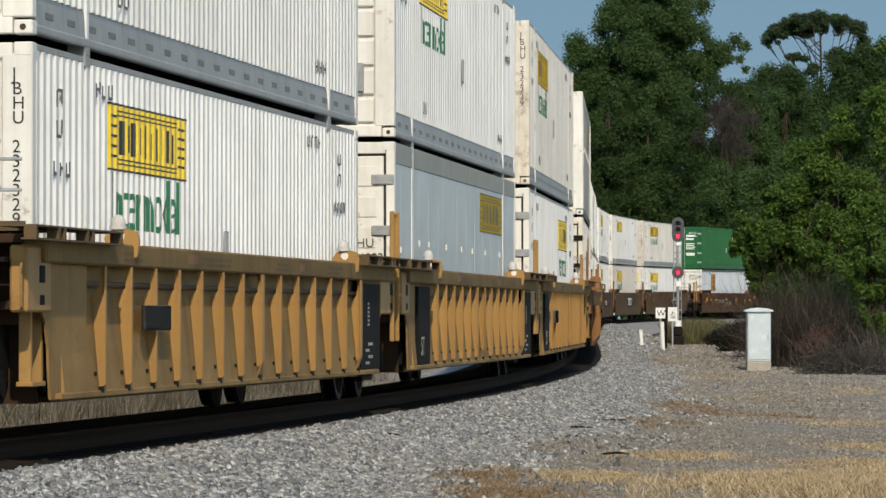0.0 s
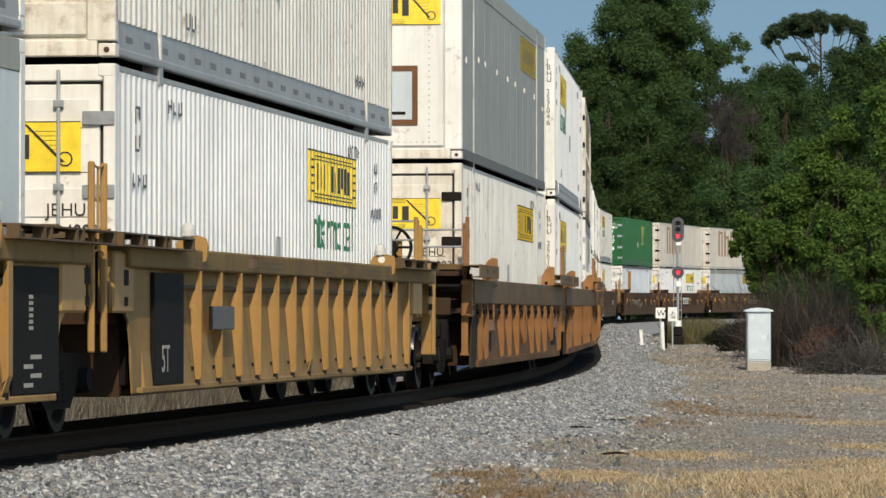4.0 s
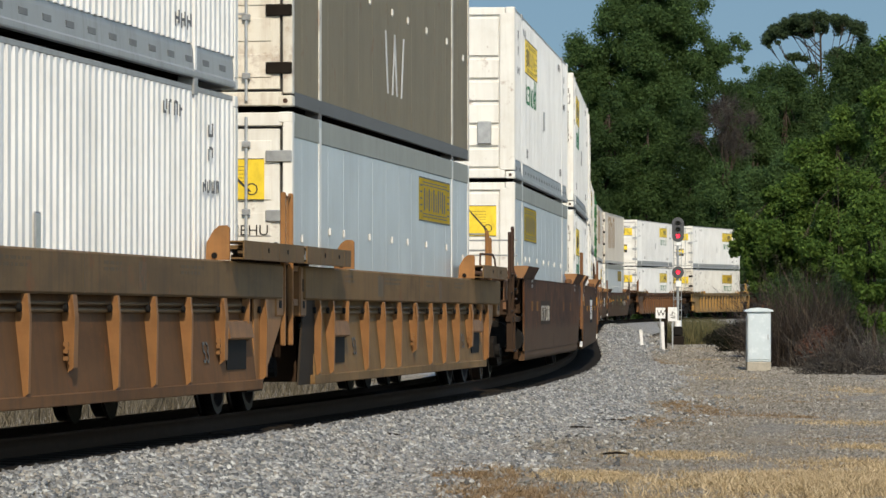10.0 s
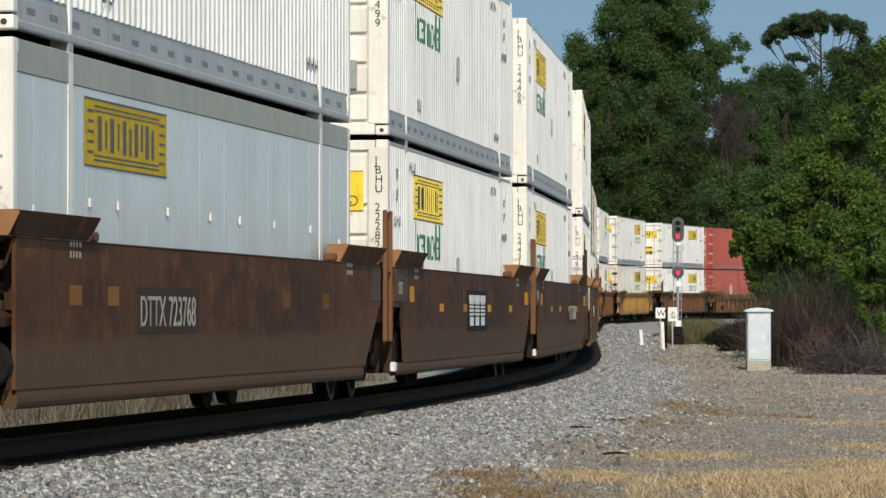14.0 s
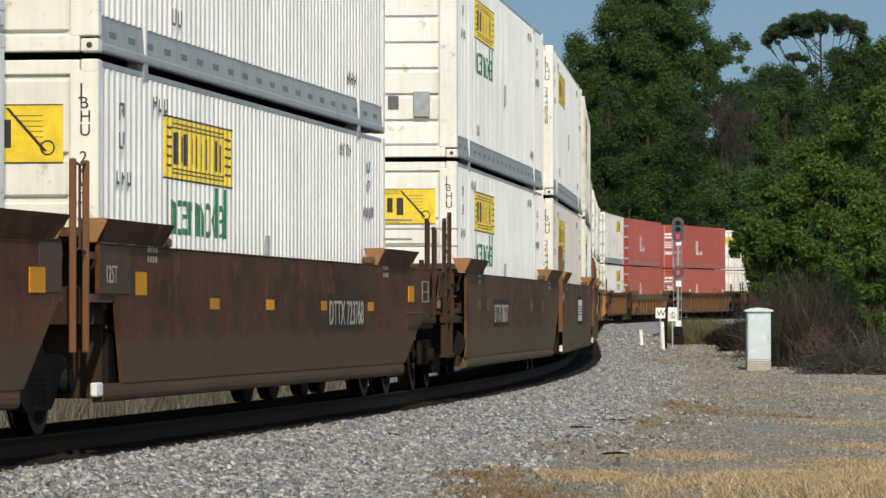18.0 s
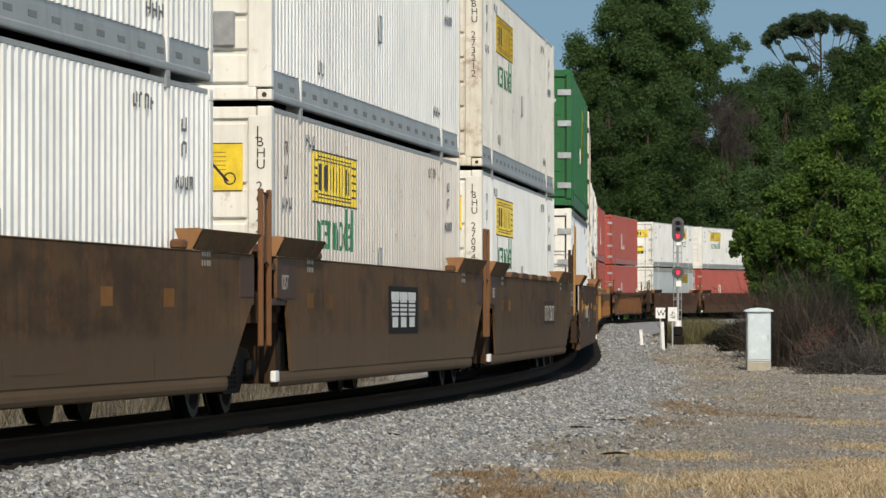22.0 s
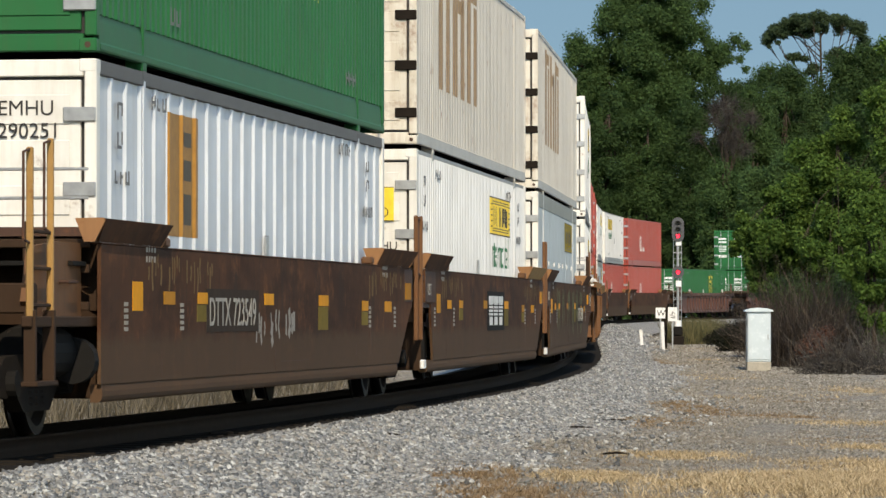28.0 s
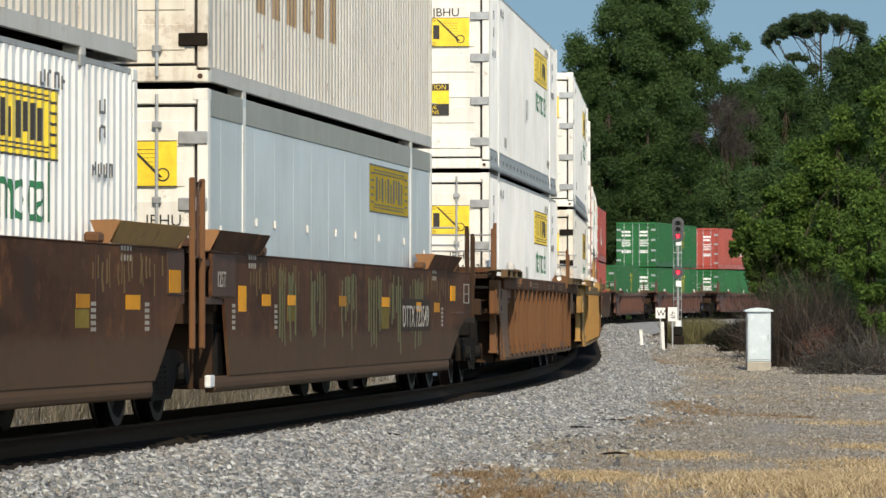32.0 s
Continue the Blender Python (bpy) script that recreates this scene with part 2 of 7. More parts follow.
CONCRETE = plain("weathered_concrete", (0.36, 0.33, 0.27), 0.9)
SIGN_WHITE = plain("white_sign_paint", (0.80, 0.80, 0.78), 0.5)
GALV = plain("galvanised_steel", (0.42, 0.43, 0.43), 0.4, 0.6)
CAP_WHITE = plain("dusty_white_plastic", (0.52, 0.51, 0.49), 0.6)
INK_FADED = plain("faded_white_lettering", (0.30, 0.26, 0.21), 0.6)
GRAFFITI = plain("faded_spray_paint", (0.155, 0.15, 0.072), 0.8, gloss=0.1)
SCRAWL_TAN = plain("faded_tan_spray_paint", (0.20, 0.125, 0.055), 0.8, gloss=0.1)
PATCH_OLIVE = plain("dirty_olive_reflector", (0.20, 0.14, 0.028), 0.8, amount=0.3, scale=3.0, gloss=0.1)

# ---- ground, track bed, rails ----
def ground_material():
    mat, t, b = nodes_of("dry_gravelly_earth")
    big = noise_node(t, 0.22, 6, 0.62)
    mid = noise_node(t, 1.3, 8, 0.75)
    fine = noise_node(t, 26, 6, 0.75)
    v = t.nodes.new("ShaderNodeTexVoronoi")
    v.inputs["Scale"].default_value = 34
    link(t, t.nodes.new("ShaderNodeTexCoord").outputs["Object"], v.inputs["Vector"])
    gravel = ramp(t, v.outputs["Color"], [(0.15, (0.121, 0.110, 0.092)), (0.45, (0.259, 0.239, 0.201)), (0.65, (0.345, 0.322, 0.276)), (0.9, (0.460, 0.437, 0.385))])
    soil = ramp(t, fine, [(0.3, (0.144, 0.103, 0.064)), (0.7, (0.299, 0.225, 0.149))])
    straw = ramp(t, fine, [(0.3, (0.230, 0.161, 0.086)), (0.7, (0.391, 0.293, 0.167))])
    c = blend(t, ramp(t, mid, [(0.50, 0.0), (0.66, 0.75)]), gravel, soil)
    c = blend(t, ramp(t, big, [(0.52, 0.0), (0.66, 0.45)]), c, straw)
    crumbs = noise_node(t, 9, 7, 0.85)
    c = blend(t, 0.8, c, ramp(t, crumbs, [(0.34, 0.35), (0.5, 0.90), (0.66, 1.25)]), "MULTIPLY")
    blotch = noise_node(t, 2.6, 9, 0.85)
    c = blend(t, 0.85, c, ramp(t, blotch, [(0.36, 0.55), (0.5, 0.95), (0.64, 1.2)]), "MULTIPLY")
    link(t, c, b.inputs["Base Color"])
    b.inputs["Roughness"].default_value = 0.95
    b.inputs["Specular IOR Level"].default_value = 0.1
    bump(t, b, crumbs, 0.8, 0.05)
    return mat


def ballast_material(name, per_island):
    mat, t, b = nodes_of(name)
    if per_island:
        r = t.nodes.new("ShaderNodeNewGeometry").outputs["Random Per Island"]
    else:
        v = t.nodes.new("ShaderNodeTexVoronoi")
        v.inputs["Scale"].default_value = 22
        c = t.nodes.new("ShaderNodeTexCoord")
        link(t, c.outputs["Object"], v.inputs["Vector"])
        r = v.outputs["Color"]
    col = ramp(t, r, [(0.0, (0.055, 0.059, 0.061)), (0.28, (0.146, 0.154, 0.156)), (0.55, (0.250, 0.257, 0.256)),
                      (0.70, (0.244, 0.220, 0.183)), (0.86, (0.354, 0.364, 0.351)), (1.0, (0.488, 0.494, 0.470))])
    n = noise_node(t, 30, 4, 0.7)
    col = blend(t, 0.55, col, ramp(t, n, [(0.3, 0.55), (0.7, 1.1)]), "MULTIPLY")
    stain = noise_node(t, 0.5, 5, 0.6)
    col = blend(t, ramp(t, stain, [(0.5, 0.0), (0.75, 0.15)]), col, (0.270, 0.211, 0.143))
    link(t, col, b.inputs["Base Color"])
    b.inputs["Roughness"].default_value = 0.85
    bump(t, b, noise_node(t, 60, 4, 0.7), 0.5, 0.01)
    return mat


EARTH = ground_material()
STONE = ballast_material("crushed_stone", True)
BED = ballast_material("crushed_stone_bed", False)
# Near-black: oil plus the train's shade, both put into the ballast colour.
OILY_SHADE = plain("oily_shaded_ballast", (0.022, 0.019, 0.016), 0.95, scale=30.0, gloss=0.03)


def make_ground():
    xs = np.concatenate([[-3000, -1500, -700, -300, -120, -60], np.arange(-40, 60, 1.0), [80, 150, 300, 700, 1500, 3000]])
    ys = np.concatenate([[-3000, -1000, -300, -100, -30], np.arange(0, 140, 1.0), np.arange(140, 360, 5.0), [400, 600, 1000, 1800, 3000, 4500]])
    gx, gy = np.meshgrid(xs, ys)
    gz = ground_z(gx, gy) + 0.05 * np.sin(gx * 0.61 + gy * 0.13) * np.sin(gy * 0.37 + 1.0)
    n, m = len(ys), len(xs)
    verts = np.stack([gx, gy, gz], -1).reshape(-1, 3)
    i = (np.arange(n - 1)[:, None] * m + np.arange(m - 1)[None, :]).ravel()
    faces = np.stack([i, i + 1, i + m + 1, i + m], -1)
    ob = new("ground", sheet("ground", verts, faces, True))
    ob.data.materials.append(EARTH)
    tagged(ob, "dry gravelly earth with straw-coloured grass patches", "ground", kind="structure")


DROP = -0.10                    # the rail tops lie this far below the train's reference height
GEAR_X = 0.08                   # rails and trucks lie this far off the bodies' middle line
CANT = 0.07                     # the far rail lies lower by this
SHOULDER = [(-4.6, -0.86), (-3.1, -0.76), (-1.85, -0.40), (-0.9, -0.35), (0.9, -0.27), (1.85, -0.30), (3.05, -0.70), (3.8, -0.86)]


def bed_z(side):
    return float(np.interp(side, [s for s, z in SHOULDER], [z for s, z in SHOULDER]))


def loft(name, section, q0, q1, step, lift=0.0, closed=False):
    qs = np.arange(q0, q1 + step, step)
    verts = []
    for q in qs:
        p, h = on_track(q)
        for s, z in section:
            verts.append((p.x + s * math.cos(h), p.y - s * math.sin(h), p.z + z + lift))
    k = len(section)
    faces = []
    for i in range(len(qs) - 1):
        for j in range(k if closed else k - 1):
            a, b2 = i * k + j, i * k + (j + 1) % k
            faces.append((a, b2, b2 + k, a + k))
    return sheet(name, verts, faces)


def make_track():
    bed = new("track_bed", loft("track_bed", SHOULDER, -60, 420, 2.0))
    bed.data.materials.append(BED)
    tagged(bed, "grey crushed-stone ballast bed of the track", "ballast bed", kind="structure")
    # Dark strip along the rails, its shade painted on top of the oil.
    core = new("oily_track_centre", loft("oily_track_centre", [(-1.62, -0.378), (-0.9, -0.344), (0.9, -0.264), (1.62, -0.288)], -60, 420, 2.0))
    core.data.materials.append(OILY_SHADE)
    tagged(core, "ballast blackened by oil between and beside the rails", "ballast bed", kind="structure")
    rail = [(-0.07, -0.17), (-0.07, -0.155), (-0.012, -0.13), (-0.012, -0.04), (-0.036, -0.03), (-0.036, -0.004), (-0.028, 0.0),
            (0.028, 0.0), (0.036, -0.004), (0.036, -0.03), (0.012, -0.04), (0.012, -0.13), (0.07, -0.155), (0.07, -0.17)]
    for s in (-0.7525, 0.7525):
        ob = new("rail", loft("rail", [(s + GEAR_X + a, z) for a, z in rail], -60, 420, 2.0, DROP - (CANT if s < 0 else 0), True))
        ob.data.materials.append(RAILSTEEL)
        tagged(ob, "rusty steel rail of the curved track", "rail", "rails of the track", kind="structure")


make_ground()
make_track()

# ---- freight containers ----
LENGTH, WIDE, TALL = 16.15, 2.59, 2.896
L2, W2 = LENGTH / 2, WIDE / 2
POST = 1.98                      # the inner stacking posts stand this far from the ends
ON_SIDE = (90, 0, 90)            # lettering on the side that faces the ground beside the track
ON_FRONT = (90, 0, 0)


def wave(period):
    """Break points of one corrugation: place along it and depth, 0 outside, 1 inside."""
    if period > 0.5:
        return [(0.0, 0.0), (0.13 * period, 0.0), (0.17 * period, 1.0), (0.96 * period, 1.0)]
    return [(0.0, 0.0), (0.44 * period, 0.0), (0.57 * period, 1.0), (0.87 * period, 1.0)]


def wave_points(y0, y1, period, depth):
    """Points (y, depth) of a corrugated sheet between y0 and y1."""
    pts = []
    k = math.floor(y0 / period) - 1
    line = []
    while k * period < y1 + period:
        line += [(k * period + a, d) for a, d in wave(period)]
        k += 1
    ys, ds = [a for a, d in line], [d for a, d in line]
    pts = [(y0, float(np.interp(y0, ys, ds)))] + [(a, d) for a, d in line if y0 + 1e-4 < a < y1 - 1e-4] + [(y1, float(np.interp(y1, ys, ds)))]
    return [(a, d * depth) for a, d in pts]


def corrugated(y0, y1, z0, z1, period=0.225, depth=0.032, x=W2 - 0.012, off=0.0, bm=None):
    """A corrugated sheet facing +x with its edges folded in."""
    bm = bm or bmesh.new()
    old = None
    for y, d in wave_points(y0, y1, period, depth):
        col = [bm.verts.new((x - d + off, y, z)) for z in (z0, z1)] + [bm.verts.new((x - d + off - 0.012, y, z)) for z in (z1, z0)]
        if old:
            for i in range(4 if off == 0 else 1):
                j = (i + 1) % 4
                bm.faces.new((old[i], col[i], col[j], old[j]))
        old = col
    if off:
        bmesh.ops.delete(bm, geom=[v for v in bm.verts if not v.link_faces], context="VERTS")
    return bm


def small(name, mesh, material, parent, label="", m=None):
    """A part made of pieces too small to pick apart."""
    ob = part(name, mesh, material, parent, label, m)
    ob["kind"] = "stuff"
    return ob


def mirror_x(bm):
    for v in bm.verts:
        v.co.x = -v.co.x
    bmesh.ops.reverse_faces(bm, faces=bm.faces[:])
    return bm


def on_corrugation(text, size, period, depth, y0, z0, squeeze, off):
    """Letters painted on the waves: cut along the folds and laid on the sheet."""
    font = bpy.data.curves.new("lettering", "FONT")
    font.body, font.size = text, size
    font.resolution_u = 3
    holder = bpy.data.objects.new("lettering", font)
    data = bpy.data.meshes.new_from_object(holder)
    bpy.data.objects.remove(holder)
    bm = bmesh.new()
    bm.from_mesh(data)
    bmesh.ops.triangulate(bm, faces=bm.faces[:])
    for v in bm.verts:
        v.co = Vector((0, y0 + v.co.x * squeeze, z0 + v.co.y))
    y1 = max(v.co.y for v in bm.verts)
    pts = wave_points(y0 - 0.3, y1 + 0.3, period, depth)
    for y, d in pts:
        if y0 < y < y1:
            bmesh.ops.bisect_plane(bm, geom=bm.verts[:] + bm.edges[:] + bm.faces[:], dist=1e-5, plane_co=(0, y, 0), plane_no=(0, 1, 0))
    ys, ds = [a for a, d in pts], [d for a, d in pts]
    for v in bm.verts:
        v.co.x = W2 - 0.012 - float(np.interp(v.co.y, ys, ds)) + off
    bmesh.ops.recalc_face_normals(bm, faces=bm.faces[:])
    for f in bm.faces:
        if f.normal.x < 0:
            f.normal_flip()
    return bm


def nose_end(c, colour, placard, code, boxed, plain_end=False, hatch=False):
    """The closed leading end, with pressed-in seams, placard and number."""
    y = -L2

    back = set_mat(part("end_wall", shared(("end_wall",), lambda: boxes((-W2 + 0.16, W2 - 0.26, y + 0.045, y + 0.07, 0.1, 2.8))), None, c), colour)
    z = [0.16, 0.52, 0.90, 1.28, 1.66, 2.04, 2.74] if not plain_end else [0.16, 2.74]
    for a, b in zip(z, z[1:]):
        set_mat(part("end_panel", shared(("end_panel", a, b), lambda: boxes((-W2 + 0.17, W2 - 0.27, y + 0.004, y + 0.055, a + 0.022, b - 0.022), bevel=0.022)), None, c), colour)
    for sx in (-1, 1):
        wide = 0.26 if sx > 0 else 0.16
        key = ("end_post", sx)
        p = part("end_post", shared(key, lambda: boxes((W2 - wide, W2, y, y + 0.14, 0.14, 2.80) if sx > 0 else (-W2, -W2 + wide, y, y + 0.14, 0.14, 2.80), bevel=0.012)), None, c)
        set_mat(p, colour)
    set_mat(part("end_sill", shared(("end_sill",), lambda: boxes((-W2 + 0.17, W2 - 0.17, y + 0.004, y + 0.1, 0.005, 0.15), bevel=0.01)), None, c), CREAM_END if hatch else colour)
    set_mat(part("end_header", shared(("end_header",), lambda: boxes((-W2 + 0.17, W2 - 0.17, y + 0.004, y + 0.1, 2.76, 2.89), bevel=0.01)), None, c), colour)
    if placard:
        end_placard(c, y, 1.98, 2.50)
    if hatch:
        p = part("hatch", shared(("hatch",), lambda: boxes((0.10, 0.56, y - 0.006, y + 0.02, 0.58, 1.30), bevel=0.006)), GREY, c, "grey hatch in a rusty frame")
        part("hatch_frame", shared(("hatch_frame",), lambda: boxes((0.02, 0.10, y - 0.016, y + 0.02, 0.50, 1.38), (0.56, 0.64, y - 0.016, y + 0.02, 0.50, 1.38), (0.10, 0.56, y - 0.016, y + 0.02, 0.50, 0.58), (0.10, 0.56, y - 0.016, y + 0.02, 1.30, 1.38))), CAR_RUST, p, "rusty frame")
        part("latch", shared(("hatch_latch",), lambda: boxes((0.20, 0.46, y - 0.022, y - 0.006, 0.66, 0.70), bevel=0.004)), BLACK, p)
        small("rivets", shared(("end_rivets",), lambda: boxes(*[(-1.0 + 0.09 * i, -0.982 + 0.09 * i, y - 0.004, y + 0.006, 0.24, 0.258) for i in range(22)], *[(x, x + 0.018, y - 0.004, y + 0.006, 0.3 + 0.09 * i, 0.318 + 0.09 * i) for x in (-0.8, -0.2, 0.8) for i in range(26)])), GREY_OLD, c, "rows of rivets")
    if code:
        m = pose(W2 - 0.17, y - 0.003, 2.58, *ON_FRONT)
        letters("\n".join(code), 0.15, INK, c, m, "number", "black stencilled number")
    if boxed:
        part("document_box", shared(("document_box",), lambda: boxes((0.66, 0.90, y - 0.05, y - 0.002, 0.58, 0.96), bevel=0.015)), GALV, c, "grey steel document box")
        part("sticker", shared(("sticker",), lambda: boxes((0.28, 0.44, y - 0.004, y - 0.001, 0.70, 0.90))), INK_GREY, c, "grey sticker")
        part("sticker", shared(("sticker", 2), lambda: boxes((-0.22, -0.06, y - 0.004, y - 0.001, 0.72, 0.88))), LOGO_YELLOW, c, "yellow sticker")


def set_mat(ob, material):
    """Give this object its own material, though its mesh is shared."""
    if not ob.data.materials:
        ob.data.materials.append(material)
    slot = ob.material_slots[0]
    slot.link, slot.material = "OBJECT", material
    return ob


def end_placard(c, y, z0, z1):
    """Yellow board with dark bars and a slanting stroke in place of a company's mark."""
    p = part("placard", shared(("placard", z0), lambda: boxes((-1.0, 0.98, y - 0.004, y + 0.012, z0, z1))), LOGO_YELLOW, c, "yellow placard with dark bars")
    h = z1 - z0

    def bars():
        bm = bmesh.new()
        for x, w, lo, hi in ((-0.90, 0.10, 0.0, 1.0), (-0.72, 0.06, 0.1, 0.9), (-0.58, 0.13, 0.0, 1.0), (-0.38, 0.06, 0.1, 0.9), (-0.24, 0.11, 0.0, 1.0), (-0.06, 0.08, 0.0, 0.85), (0.09, 0.11, 0.0, 1.0), (0.27, 0.08, 0.15, 1.0), (0.41, 0.10, 0.0, 1.0)):
            box(bm, x, x + w, y - 0.007, y - 0.004, z0 + (0.26 + 0.48 * lo) * h, z0 + (0.26 + 0.48 * hi) * h)
        for i in range(10):
            a0, a1 = 0.63 * i, 0.63 * (i + 1)
            f = [bm.verts.new((0.84 + r * math.cos(q), y - 0.0075, z0 + 0.26 * h + r * math.sin(q))) for r, q in ((0.055, a0), (0.07, a0), (0.07, a1), (0.055, a1))]
            bm.faces.new(f)
        for k in range(6):
            box(bm, 0.50 + 0.055 * k, 0.80, y - 0.007, y - 0.004, z0 + (0.80 - 0.09 * k) * h, z0 + (0.81 - 0.09 * k) * h)
        for k in range(3):
            box(bm, -0.95, 0.45, y - 0.007, y - 0.004, z0 + (0.04 + 0.05 * k) * h, z0 + (0.052 + 0.05 * k) * h)
            box(bm, -0.95, 0.45, y - 0.007, y - 0.004, z1 - (0.052 + 0.05 * k) * h, z1 - (0.04 + 0.05 * k) * h)
        for a, b, d, e in ((-1.0, 0.98, 0.0, 0.02), (-1.0, 0.98, 0.98, 1.0)):
            box(bm, a, b, y - 0.0072, y - 0.004, z0 + d * h, z0 + e * h)
        v = [bm.verts.new(p3) for p3 in ((0.46, y - 0.0075, z1 - 0.06 * h), (0.49, y - 0.0075, z1 - 0.06 * h), (0.84, y - 0.0075, z0 + 0.2 * h), (0.80, y - 0.0075, z0 + 0.2 * h))]
        bm.faces.new(v[::-1])
        return bm
    small("mark", shared(("placard_bars", z0), bars), INK, p, "dark bars")


def door_end(c, colour, placard, code="", dark=True, caution=False, low=""):
    """Two doors with locking rods and hinges."""
    y = -L2
    for sx in (-1, 1):
        p = part("end_post", shared(("door_post", sx), lambda: boxes(tuple(sorted((sx * (W2 - 0.11), sx * W2))) + (y, y + 0.14, 0.14, 2.80), bevel=0.01)), None, c)
        set_mat(p, colour)
    set_mat(part("end_sill", shared(("door_sill",), lambda: boxes((-W2 + 0.12, W2 - 0.12, y + 0.004, y + 0.1, 0.005, 0.16), bevel=0.01)), None, c), colour)
    set_mat(part("end_header", shared(("door_header",), lambda: boxes((-W2 + 0.12, W2 - 0.12, y + 0.004, y + 0.1, 2.74, 2.89), bevel=0.01)), None, c), colour)
    part("gasket", shared(("gasket",), lambda: boxes((-W2 + 0.115, W2 - 0.115, y + 0.06, y + 0.08, 0.165, 2.735))), INK, c, "black rubber door gasket")
    for sx in (-1, 1):
        def leaf():
            bm = bmesh.new()
            lo, hi = sorted((sx * 0.008, sx * (W2 - 0.145)))
            box(bm, lo, hi, y + 0.02, y + 0.06, 0.19, 2.71, bevel=0.008)
            return bm
        d = part("door", shared(("door", sx), leaf), None, c)
        set_mat(d, colour)
        for z in (0.32, 0.72, 1.12, 1.52, 1.92, 2.32):
            lo, hi = sorted((sx * 0.08, sx * (W2 - 0.24)))
            set_mat(part("door_panel", shared(("door_panel", sx, z), lambda: boxes((lo, hi, y + 0.006, y + 0.022, z, z + 0.26), bevel=0.006)), None, d), colour)
        for rx in ((0.22, 0.78) if not (code and sx > 0) else (0.10,)):
            x = sx * rx
            part("locking_rod", shared(("locking_rod", x), lambda: rods(((x, y - 0.025, 0.06), (x, y - 0.025, 2.84), 0.018), n=8)), GALV, d, "galvanised locking rod")
            for z in (0.3, 0.95, 1.75, 2.5):
                part("rod_bracket", shared(("rod_bracket", x, z), lambda: boxes((x - 0.045, x + 0.045, y - 0.05, y + 0.006, z, z + 0.07), bevel=0.008)), GALV, d)
            part("door_handle", shared(("door_handle", x), lambda: rods(((x, y - 0.045, 1.02), (x - sx * 0.0 + (0.36 if rx < 0.5 else -0.36) * sx, y - 0.045, 1.02), 0.014), n=6)), GALV, d, "rod handle")
        for z in (0.36, 1.0, 1.68, 2.34):
            lo, hi = sorted((sx * (W2 - 0.30), sx * (W2 - 0.005)))
            h = part("hinge", shared(("hinge", sx, z), lambda: boxes((lo, hi, y - 0.022, y + 0.03, z, z + 0.13), bevel=0.01)), None, d)
            set_mat(h, SOOT if dark else GALV)
    if placard:
        end_placard(c, y - 0.004, 1.92, 2.38)
    if code:
        for i, w in enumerate(code.split(" ")):
            letters(w, 0.19, INK_WHITE if colour is GREEN else INK, c, pose(0.40, y + 0.002, 2.40 - 0.20 * i, *ON_FRONT), "number", "black stencilled number")
    elif low:
        for i, w in enumerate(low.split(" ")):
            letters(w, 0.165, INK, c, pose(0.66, y + 0.002, 1.53 - 0.19 * i, *ON_FRONT), "number", "black stencilled number")
    if caution:
        p = part("warning_panel", shared(("warning_panel",), lambda: boxes((0.12, 0.66, y - 0.008, y + 0.012, 0.84, 1.34))), LOGO_YELLOW, c, "yellow and black warning panel")
        part("warning_band", shared(("warning_band",), lambda: boxes((0.12, 0.66, y - 0.011, y - 0.008, 1.23, 1.34), (0.12, 0.66, y - 0.011, y - 0.008, 0.84, 1.02))), INK, p)
        letters("CAUTION", 0.105, LOGO_YELLOW, p, pose(0.14, y - 0.013, 1.25, *ON_FRONT), "lettering")
        letters("WIDE", 0.09, LOGO_YELLOW, p, pose(0.24, y - 0.013, 0.94, *ON_FRONT), "lettering")
        letters("TURNS", 0.09, LOGO_YELLOW, p, pose(0.22, y - 0.013, 0.86, *ON_FRONT), "lettering")


